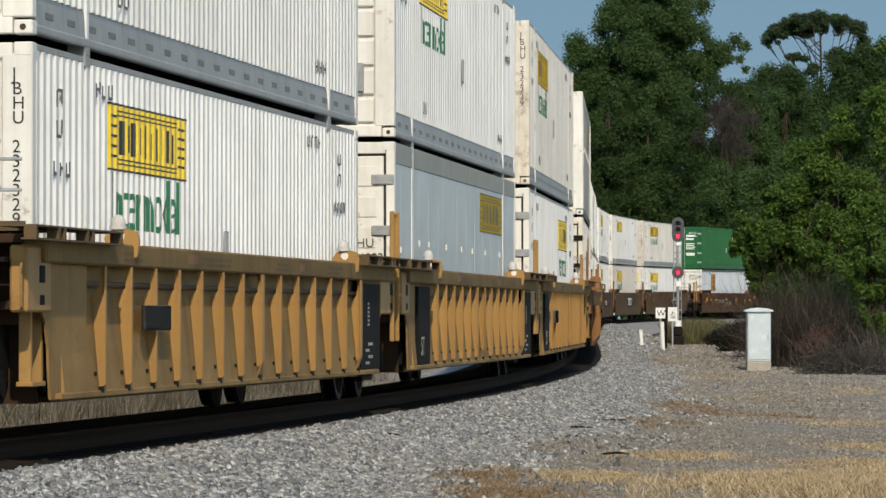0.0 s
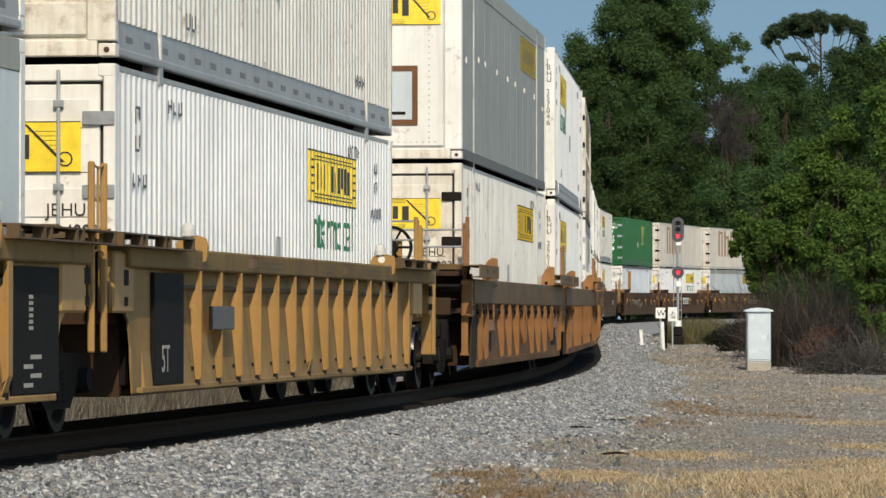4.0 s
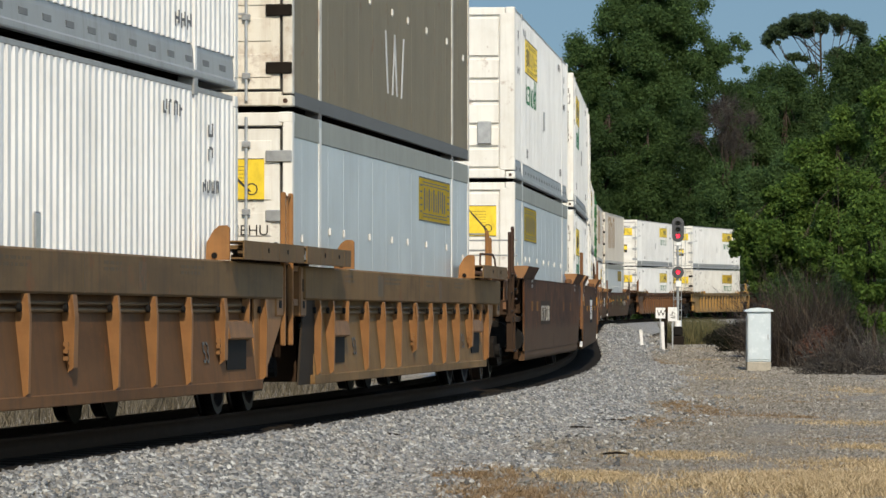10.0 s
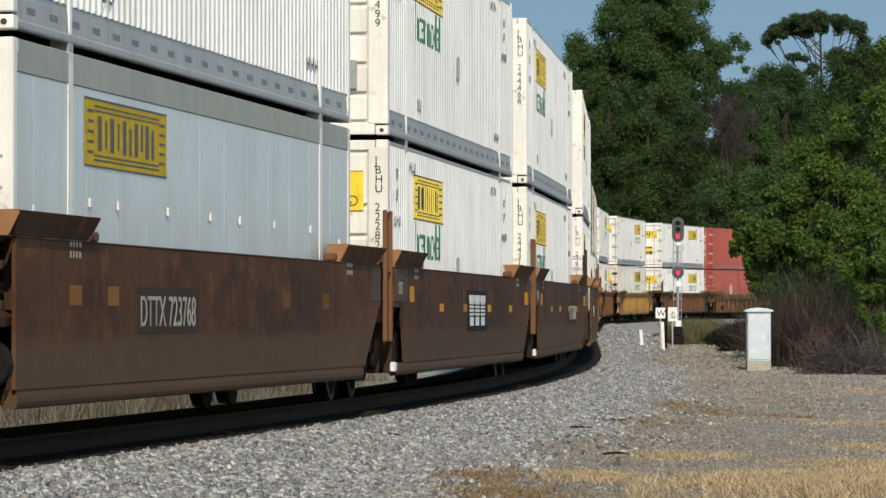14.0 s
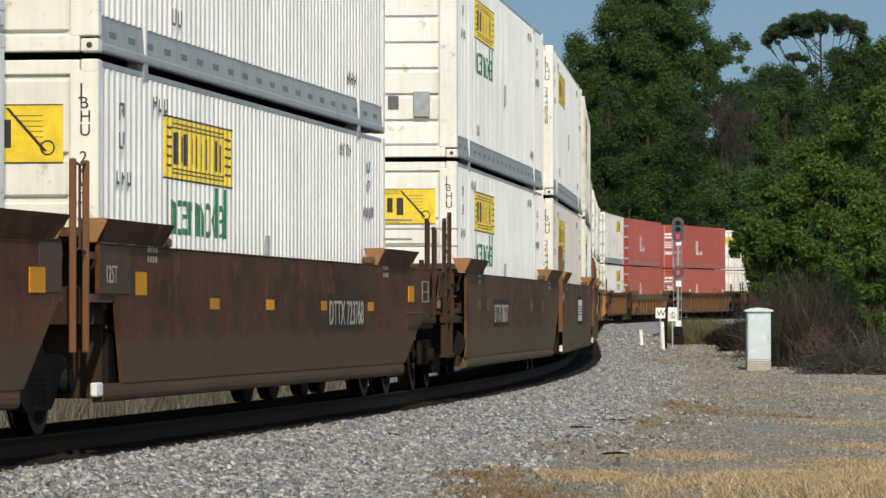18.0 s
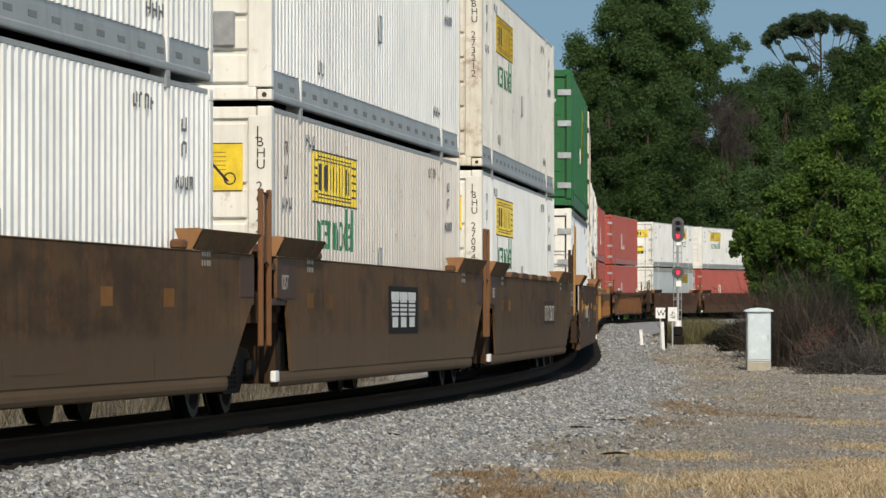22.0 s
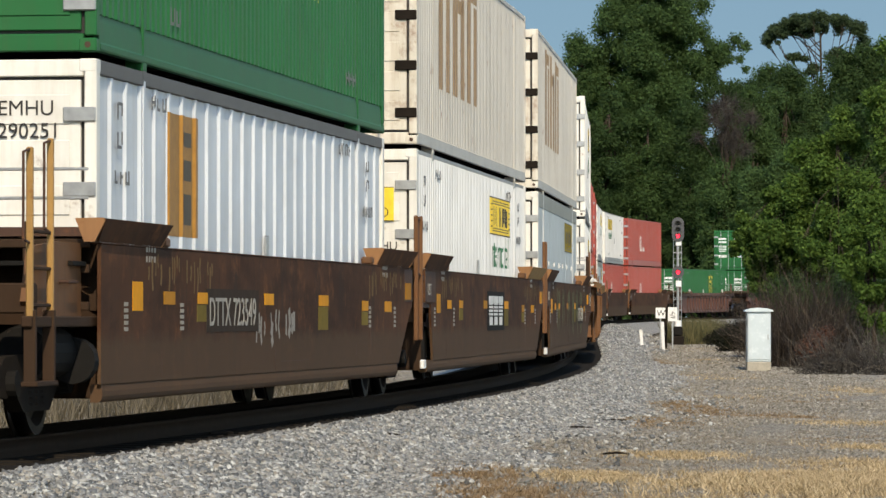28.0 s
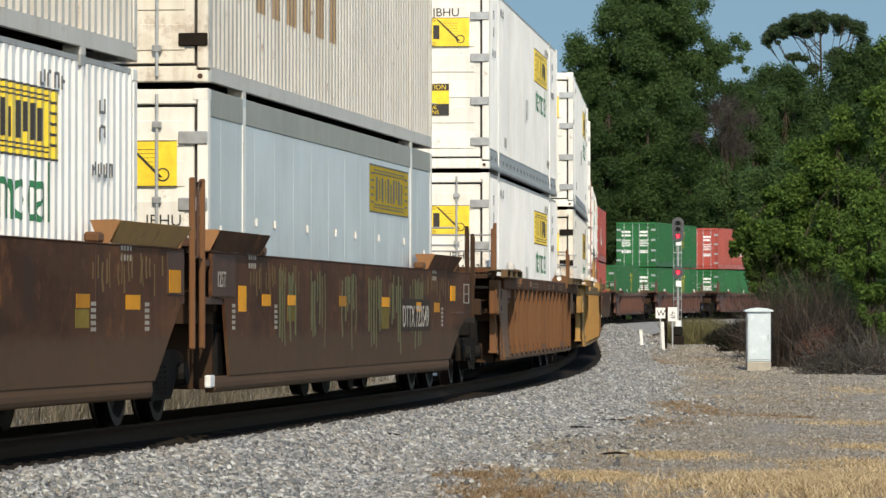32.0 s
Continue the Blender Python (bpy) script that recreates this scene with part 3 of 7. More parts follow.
def side_logo(c, start, period, depth, old=False, word=True, waves=True):
    """Yellow panel with dark bars painted on the side, from start on, with a green word below."""
    y0, y1, z0, z1 = start, start + 3.35, 1.94, 2.55
    yell = LOGO_OLD if old else LOGO_YELLOW
    def sheetlet(a, b, lo, hi, off, b2=None):
        return corrugated(a, b, lo, hi, period, depth if waves else 0.0, off=off, bm=b2)
    p = part("side_panel_mark", shared(("side_mark", start, period, waves), lambda: sheetlet(y0, y1, z0, z1, 0.004)), None, c, "yellow painted panel with dark bars")
    set_mat(p, yell)

    def bars():
        b = bmesh.new()
        for lo, hi in ((z0, z0 + 0.02), (z1 - 0.02, z1), (z0 + 0.06, z0 + 0.075), (z1 - 0.075, z1 - 0.06), (z0 + 0.10, z0 + 0.115), (z1 - 0.115, z1 - 0.10)):
            inset = 0.0 if lo in (z0, z1 - 0.02) else 0.35
            sheetlet(y0 + inset, y1 - inset, lo, hi, 0.007, b)
        blocks = ((0.50, 0.15, 0.0, 1.0), (0.78, 0.08, 0.1, 0.9), (0.98, 0.16, 0.0, 1.0), (1.28, 0.07, 0.1, 0.9), (1.48, 0.15, 0.0, 1.0), (1.74, 0.10, 0.0, 0.8), (1.96, 0.15, 0.0, 1.0),
                  (2.22, 0.10, 0.2, 1.0), (2.42, 0.15, 0.0, 1.0), (2.67, 0.12, 0.0, 0.9))
        for a, w, lo, hi in blocks:
            sheetlet(y0 + a, y0 + a + w, z0 + 0.15 + 0.31 * lo, z0 + 0.15 + 0.31 * hi, 0.007, b)
        for i in range(5):
            sheetlet(y0 + 0.10, y0 + 0.34, z0 + 0.12 + 0.09 * i, z0 + 0.145 + 0.09 * i, 0.007, b)
            sheetlet(y1 - 0.34, y1 - 0.10, z0 + 0.12 + 0.09 * i, z0 + 0.145 + 0.09 * i, 0.007, b)
        return b
    small("mark", shared(("mark_bars", start, period, waves), bars), INK, p, "dark bars")
    if word:
        part("side_word", shared(("side_word", start, period), lambda: on_corrugation("Intermodal", 0.74, period, depth, y0 + 0.12, 1.42, 0.90, 0.004)), INK_GREEN, c, "green painted word")


def small_marks(c):
    """Small rows of worn stencilling on the side, too faint to read."""
    def bars():
        b = bmesh.new()
        rnd = random.Random(5)
        for y, z, n, w, h in ((-7.2, 2.40, 1, 0.22, 0.16), (-7.2, 2.14, 1, 0.22, 0.16), (-7.3, 1.82, 3, 0.16, 0.13), (-5.75, 2.56, 3, 0.18, 0.14), (4.7, 2.56, 4, 0.17, 0.14),
                              (6.7, 2.42, 1, 0.22, 0.14), (6.7, 2.18, 1, 0.22, 0.14), (6.45, 1.86, 4, 0.14, 0.13), (-4.9, 0.46, 2, 0.2, 0.17), (5.2, 0.46, 3, 0.2, 0.17)):
            for i in range(n):
                a = y + i * (w + 0.06)
                box(b, W2 - 0.0118, W2 - 0.009, a, a + 0.045, z, z + h * (0.8 + 0.2 * rnd.random()))
                if rnd.random() < 0.75:
                    box(b, W2 - 0.0118, W2 - 0.009, a + w - 0.05, a + w, z + h * 0.3 * rnd.random(), z + h)
                zz = z + h * rnd.choice((0.0, 0.42, 0.82))
                box(b, W2 - 0.0118, W2 - 0.009, a + 0.045, a + w - 0.05, zz, zz + 0.03)
        return b
    small("stencil", shared(("stencil_marks",), bars), INK_WORN, c, "small dark stencil marks")
    part("vent", shared(("side_vent",), lambda: boxes((W2 - 0.012, W2 + 0.012, -0.09, 0.09, 1.15, 1.50), bevel=0.02)), GALV, c, "grey side vent")


def shell(c, side, roof_mat, kind, end_mat, rail_mat):
    """Sides, roof, rails, posts and corner castings of a container."""
    period, depth = {"fine": (0.225, 0.032), "wide": (0.62, 0.030), "smooth": (1.2, 0.0), "low": (0.225, 0.032)}[kind]
    z0 = 0.34 if kind == "fine" else 0.17
    z1 = {"fine": 2.835, "wide": 2.76, "smooth": 2.62, "low": 2.82}[kind]
    spans = [(-L2 + 0.14, -L2 + POST - 0.05), (-L2 + POST + 0.05, L2 - POST - 0.05), (L2 - POST + 0.05, L2 - 0.14)]
    for sx in (1, -1):
        for i, (a, b) in enumerate(spans):
            def panel():
                bm = corrugated(a, b, z0, z1, period, depth)
                if kind == "smooth":
                    y = a + 0.6
                    while y < b - 0.3:
                        box(bm, W2 - 0.013, W2 - 0.0108, y - 0.03, y + 0.03, z0 + 0.01, z1 - 0.01)
                        for k in range(30):
                            zz = z0 + 0.05 + k * (z1 - z0 - 0.1) / 29
                            box(bm, W2 - 0.0115, W2 - 0.0085, y - 0.008, y + 0.008, zz, zz + 0.016)
                        y += 1.2
                return bm if sx > 0 else mirror_x(bm)
            set_mat(part("side_panel", shared(("side_panel", kind, sx, i), panel), None, c), side)
        for y in (-L2 + POST, L2 - POST):
            lo, hi = sorted((sx * (W2 - 0.07), sx * (W2 - 0.002)))
            set_mat(part("stacking_post", shared(("stacking_post", sx, y, kind == "smooth"), lambda: boxes((lo, hi, y - (0.09 if kind == "smooth" else 0.045), y + (0.09 if kind == "smooth" else 0.045), 0.0, TALL), bevel=0.008)), None, c), (CREAM_END if side in (TAUPE, GREY_OLD) else NOSE) if kind == "smooth" else side)
            lo, hi = sorted((sx * (W2 - 0.17), sx * W2))
            for z in (-0.065, TALL - 0.10):
                set_mat(part("stacking_casting", shared(("stacking_casting", sx, y, z), lambda: boxes((lo, hi, y - 0.09, y + 0.09, z, z + (0.165 if z < 0 else 0.112)), bevel=0.012)), None, c), rail_mat)

        def bottom():
            if kind != "fine":
                lo, hi = sorted((sx * (W2 - 0.05), sx * (W2 - 0.001)))
                return boxes((lo, hi, -L2 + 0.14, L2 - 0.14, 0.012, z0 - 0.005), bevel=0.004)
            prof = [(W2 - 0.07, 0.012), (W2 - 0.002, 0.012), (W2 + 0.004, 0.03), (W2 + 0.004, 0.075), (W2 - 0.012, 0.095), (W2 - 0.022, 0.27), (W2 - 0.034, z0 - 0.004), (W2 - 0.07, z0 - 0.004)]
            return prism(bmesh.new(), [(sx * a, b) for a, b in prof], "y", -L2 + 0.14, L2 - 0.14)
        rail = set_mat(part("bottom_rail", shared(("bottom_rail", kind, sx), bottom), None, c), rail_mat if kind == "fine" or rail_mat is DARK_RAIL and kind == "smooth" else side)
        if kind == "fine" and sx > 0 and rail_mat is RAIL_GREY:
            small("rail_slot", shared(("slots",), lambda: boxes(*[(W2 - 0.02, W2 - 0.0125, -L2 + 0.5 + i * 0.78, -L2 + 0.78 + i * 0.78, 0.155, 0.215) for i in range(20)], bevel=0.003)), SLOT_GREY, rail, "dark rail slots")
        lo, hi = sorted((sx * (W2 - 0.07), sx * (W2 - (0.020 if kind == "fine" else 0.003))))
        set_mat(part("top_rail", shared(("top_rail", kind, sx), lambda: boxes((lo, hi, -L2 + 0.14, L2 - 0.14, z1 + 0.004, TALL - 0.004), bevel=0.006)), None, c), GREY_OLD if kind == "smooth" else rail_mat)

    def roof():
        bm = bmesh.new()
        for i in range(26):
            a = -L2 + 0.11 + i * 0.612
            box(bm, -W2 + 0.06, W2 - 0.06, a, a + 0.45, TALL - 0.03, TALL - 0.008)
        box(bm, -W2 + 0.06, W2 - 0.06, -L2 + 0.11, L2 - 0.11, TALL - 0.05, TALL - 0.03)
        return bm
    set_mat(part("roof", shared(("roof",), roof), None, c), roof_mat)
    part("floor_frame", shared(("floor_frame",), lambda: boxes((-W2 + 0.06, W2 - 0.06, -L2 + 0.12, L2 - 0.12, 0.10, 0.16), *[(-W2 + 0.06, W2 - 0.06, -L2 + 0.4 + i * 0.9, -L2 + 0.5 + i * 0.9, 0.02, 0.10) for i in range(17)])), SOOT, c, "dark underframe")
    # rear end, closed and ribbed
    set_mat(part("rear_panel", shared(("rear_panel",), lambda: boxes((-W2 + 0.14, W2 - 0.14, L2 - 0.06, L2 - 0.015, 0.005, 2.88), bevel=0.01)), None, c), end_mat)
    for sx in (1, -1):
        lo, hi = sorted((sx * (W2 - 0.14), sx * W2))
        set_mat(part("rear_post", shared(("rear_post", sx), lambda: boxes((lo, hi, L2 - 0.14, L2, 0.12, 2.78), bevel=0.01)), None, c), end_mat)
        for y in (-L2, L2 - 0.17):
            for z in (0.0, TALL - 0.12):
                lo, hi = sorted((sx * W2, sx * (W2 - 0.16)))
                k = set_mat(part("corner_casting", shared(("corner_casting", sx, y, z), lambda: boxes((lo, hi, y - 0.003, y + 0.175, z, z + 0.12), bevel=0.012)), None, c), end_mat)
            if y < 0:
                part("casting_hole", shared(("casting_hole", sx), lambda: rods(((sx * (W2 - 0.08), y - 0.006, 0.06), (sx * (W2 - 0.08), y + 0.0, 0.06), 0.028), n=10)), CAR_FIT, k)


def lugs(c):
    """Pale cast lugs on the riveted side."""
    for y in (-7.4, -5.4, -4.3, -2.2, -0.2, 1.3, 3.2, 5.4, 7.3):
        z = 1.62 if abs(y) < 7 else 1.5
        part("lug", shared(("lug",), lambda: boxes((W2 - 0.01, W2 + 0.016, -0.045, 0.045, -0.05, 0.05), bevel=0.016)), INK_WHITE, c, "pale side lug", pose(0, y, z))


def letter_panel(c, material, y0, y1, period, depth, z0=0.7, z1=2.5):
    """A tall painted panel with broad bars, in place of a company's letters."""
    def bars():
        b = bmesh.new()
        w = (y1 - y0)
        for i in range(3):
            a = y0 + w * (0.02 + 0.34 * i)
            corrugated(a, a + w * 0.10, z0, z1, period, depth, off=0.005, bm=b)
            corrugated(a + w * 0.10, a + w * 0.27, z1 - 0.25 - 0.3 * (i == 1), z1 - 0.05 - 0.3 * (i == 1), period, depth, off=0.005, bm=b)
            corrugated(a + w * 0.18, a + w * 0.27, z0, z1 - 0.3, period, depth, off=0.005, bm=b)
        return b
    small("side_mark", shared(("letter_panel", y0, y1, period, material.name), bars), material, c, "broad painted bars")


def tall_mark(c, material, y0):
    """A narrow upright block of bars, in place of a company's mark."""
    def bars():
        b = bmesh.new()
        for lo, hi, a, e in ((1.75, 1.85, 0.12, 0.62), (1.05, 1.75, 0.0, 0.2), (1.05, 1.75, 0.54, 0.74), (0.92, 1.05, 0.12, 0.62)):
            corrugated(y0 + a, y0 + e, lo, hi, 0.225, 0.032, off=0.005, bm=b)
        for i in range(5):
            corrugated(y0 + 1.0 + 0.3 * i, y0 + 1.16 + 0.3 * i, 0.92, 1.12 + 0.09 * (i % 2), 0.225, 0.032, off=0.005, bm=b)
        return b
    small("side_mark", shared(("tall_mark", y0, material.name), bars), material, c, "white painted bars")


def make_container(spec, place):
    """One container from a short description; place says what it rests on."""
    kind, end, code = spec[0], spec[1], spec[2] if len(spec) > 2 else ""
    extra = spec[3] if len(spec) > 3 else ""
    names = {"white": "white corrugated steel freight container", "cream": "cream corrugated steel freight container with rust stains",
             "grey": "riveted grey aluminium freight container", "old": "dark grey riveted freight container with white end",
             "taupe": "brown riveted freight container with white mark", "wide": "white broad-ribbed freight container with orange panel",
             "green": "dark green corrugated freight container", "red": "faded red corrugated freight container",
             "tan": "weathered tan corrugated freight container with brown bars", "pale": "pale grey corrugated freight container"}
    c = thing("freight_container", names[kind] + place, "container", "containers on the train")
    side = {"white": WHITE, "cream": CREAM, "grey": GREY, "old": GREY_OLD, "taupe": TAUPE, "wide": BLUISH, "green": GREEN, "red": RED, "tan": TAN, "pale": PALE}[kind]
    shape = "low" if kind == "tan" else "smooth" if kind in ("grey", "old", "taupe") else "wide" if kind == "wide" else "fine"
    end_mat = {"white": NOSE, "cream": CREAM_END, "grey": NOSE, "old": NOSE, "taupe": CREAM_END, "wide": NOSE, "green": GREEN, "red": RED, "tan": CREAM_END, "pale": NOSE}[kind]
    rail = RAIL_GREY if kind in ("white", "cream", "pale") else DARK_RAIL if kind in ("wide", "old", "taupe") else side
    shell(c, side, side, shape, end_mat, rail)
    if end == "nose":
        nose_end(c, end_mat, "p" in extra, code, "b" in extra and kind != "old", kind in ("grey", "old"), kind == "old")
    else:
        door_end(c, end_mat, "p" in extra, code, kind in ("tan", "taupe", "cream"), "w" in extra, "JBHU 224093" if kind in ("grey", "white", "cream") and "w" not in extra else "")
    period, depth = (0.225, 0.032) if shape in ("fine", "low") else (0.62, 0.030)
    at_front = end == "nose"
    if kind in ("white", "cream", "pale"):
        side_logo(c, -L2 + 2.80 if at_front else L2 - 6.1, period, depth, kind == "cream", "n" not in extra)
        small_marks(c)
    elif kind == "grey":
        side_logo(c, -L2 + 2.5 if at_front else L2 - 5.6, 1.2, 0.0, True, False, False)
        lugs(c)
    elif kind == "old":
        lugs(c)
        if "l" in extra:
            side_logo(c, L2 - 5.6, 1.2, 0.0, True, False, False)
    elif kind == "taupe":
        lugs(c)
        side_logo(c, -L2 + 3.2, 1.2, 0.0, True, False, False)
        small("side_mark", shared(("slant_mark",), slant_mark), INK_WHITE, c, "white slanting strokes")
    elif kind == "wide":
        p = small("side_mark", shared(("orange_panel",), lambda: corrugated(-L2 + 3.1, -L2 + 4.6, 1.40, 2.58, 0.62, 0.030, off=0.004)), BROWN_ORANGE, c, "orange painted panel")
        small("mark", shared(("orange_bars",), orange_bars), BROWN_DARK, p, "dark bars")
        small_marks(c)
    elif kind == "green":
        letter_panel(c, LOGO_YELLOW, 2.0, 3.4, 0.225, 0.032, 1.3, 2.5)
        small_marks(c)
        end_bars(c, INK_WHITE)
    elif kind == "red":
        tall_mark(c, INK_WHITE, -2.6)
        end_bars(c, TAN)
    elif kind == "tan":
        letter_panel(c, BROWN_BAR, -L2 + 2.6, -L2 + 8.2, 0.225, 0.032, 0.9, 2.7)
    return c


def orange_bars():
    b = bmesh.new()
    for z0, z1 in ((1.52, 1.82), (1.95, 2.15), (2.28, 2.42)):
        corrugated(-L2 + 3.75, -L2 + 4.25, z0, z1, 0.62, 0.030, off=0.008, bm=b)
    return b


def slant_mark():
    bm = bmesh.new()
    for i in range(4):
        y = -0.6 + i * 0.42
        s = 0.22 if i % 2 == 0 else -0.22
        prism(bm, [(y, 0.55), (y + 0.12, 0.55), (y + 0.12 - s, 1.35), (y - s, 1.35)], "x", W2 - 0.006, W2 - 0.002)
    return bm


def end_bars(c, material):
    """Rows of small lettering on the doors, too small to read."""
    def bars():
        b = bmesh.new()
        rnd = random.Random(9)
        for x0 in (-0.95, 0.2):
            for z, h in ((2.2, 0.14), (1.98, 0.12), (1.7, 0.06), (1.58, 0.06), (1.46, 0.06), (1.34, 0.06), (0.9, 0.2)):
                x = x0
                while x < x0 + 0.55:
                    w = 0.05 + 0.06 * rnd.random()
                    box(b, x, x + w, -L2 - 0.006, -L2 + 0.006, z, z + h)
                    x += w + 0.025
        return b
    small("stencil", shared(("door_marks",), bars), None, c, "small rows of pale marks")
    set_mat(c.children[-1], material)


BROWN_DARK = plain("dark_brown_bars", (0.06, 0.04, 0.02), 0.6)
SLOT_GREY = plain("worn_slot_grey", (0.16, 0.16, 0.155), 0.6)
BROWN_ORANGE = plain("orange_panel", (0.38, 0.18, 0.03), 0.6)

# ---- articulated well cars ----
def truck(unit, y, tone):
    """Two-axle truck under an end, with its wheelsets."""
    t = part("truck", shared(("truck",), lambda: boxes((-0.95, 0.95, -0.2, 0.2, 0.42, 0.70), (-0.25, 0.25, -0.45, 0.45, 0.60, 0.74), bevel=0.03)), SOOT, unit, "grimy cast-steel truck", pose(GEAR_X, y, DROP - CANT / 2, 0, -math.degrees(CANT / 1.505), 0))
    outline = [(-1.22, 0.36), (-1.22, 0.58), (-0.98, 0.68), (-0.55, 0.70), (0.55, 0.70), (0.98, 0.68), (1.22, 0.58), (1.22, 0.36),
               (1.0, 0.34), (0.78, 0.42), (0.45, 0.22), (-0.45, 0.22), (-0.78, 0.42), (-1.0, 0.34)]
    for sx in (-1, 1):
        part("side_frame", shared(("side_frame", sx), lambda: prism(bmesh.new(), outline, "x", *sorted((sx * 0.95, sx * 1.08)))), SOOT, t)

        def coils():
            bm = bmesh.new()
            for cy in (-0.2, 0.0, 0.2):
                for k in range(6):
                    rod(bm, (sx * 1.02, cy, 0.27 + k * 0.05), (sx * 1.02, cy, 0.295 + k * 0.05), 0.085, 10)
            return bm
        small("spring", shared(("spring", sx), coils), SOOT, t, "sooty coil springs")
        for by in (-0.915, 0.915):
            part("bearing_cap", shared(("bearing_cap", sx, by), lambda: rods(((sx * 1.06, by, 0.46), (sx * 1.16, by, 0.46), 0.11), n=12)), BLACK, t)
    wheels = []
    for wy in (-0.915, 0.915):
        w = part("wheelset", shared(("wheelset",), wheelset), None, t, "steel wheels on an axle", pose(0, wy, 0.46))
        wheels.append((w, wy))
    return wheels


def wheelset():
    bm = bmesh.new()
    rod(bm, (-0.95, 0, 0), (0.95, 0, 0), 0.08, 12)
    n0 = len(bm.faces)
    for sx in (-1, 1):
        ring = [(0.62, 0.10), (0.66, 0.30), (0.68, 0.36), (0.675, 0.485), (0.70, 0.487), (0.715, 0.462), (0.845, 0.455), (0.85, 0.38), (0.77, 0.34), (0.76, 0.16), (0.83, 0.12), (0.83, 0.08)]
        n = 40
        cols = []
        for i in range(n):
            a = 2 * math.pi * i / n
            cols.append([bm.verts.new((sx * x, r * math.cos(a), r * math.sin(a))) for x, r in ring])
        for i in range(n):
            a, b = cols[i], cols[(i + 1) % n]
            for j in range(len(ring) - 1):
                f = bm.faces.new((a[j], a[j + 1], b[j + 1], b[j]))
                f.material_index = 1 if j in (4, 5) else 0
    for a in range(4):
        rod(bm, (0.768, 0.25 * math.cos(a * 1.571), 0.25 * math.sin(a * 1.571)), (0.775, 0.25 * math.cos(a * 1.571), 0.25 * math.sin(a * 1.571)), 0.035, 8)
    bmesh.ops.recalc_face_normals(bm, faces=bm.faces[:])
    for f in bm.faces:
        f.smooth = len(f.verts) == 4
    for e in bm.edges:
        e.smooth = e.calc_face_angle(0.0) < 0.5
    data = bpy.data.meshes.new("wheelset")
    bm.to_mesh(data)
    bm.free()
    data.materials.append(WHEEL)
    data.materials.append(TREAD)
    return data


def mat_for(tone):
    return {"yellow": (CAR_YELLOW, CAR_SILL, CAR_YELLOW), "orange": (CAR_OLD, CAR_BEAM, CAR_OLD), "brown": (CAR_BROWN, CAR_BROWN, CAR_FIT), "olive": (CAR_OLIVE, CAR_OLIVE, CAR_FIT),
            "rust": (CAR_RUST, CAR_BROWN, CAR_RUST), "maroon": (CAR_PURPLE, CAR_PURPLE, CAR_PURPLE)}[tone]


# Yellow and orange cars have webs of a darker tone than their ribs.
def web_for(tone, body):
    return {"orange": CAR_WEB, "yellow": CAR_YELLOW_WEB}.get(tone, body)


def plate_x(outline, sx, x0, x1):
    """A flat plate facing sideways; outline pairs are along the car and up."""
    return prism(bmesh.new(), outline, "x", *sorted((sx * x0, sx * x1)))


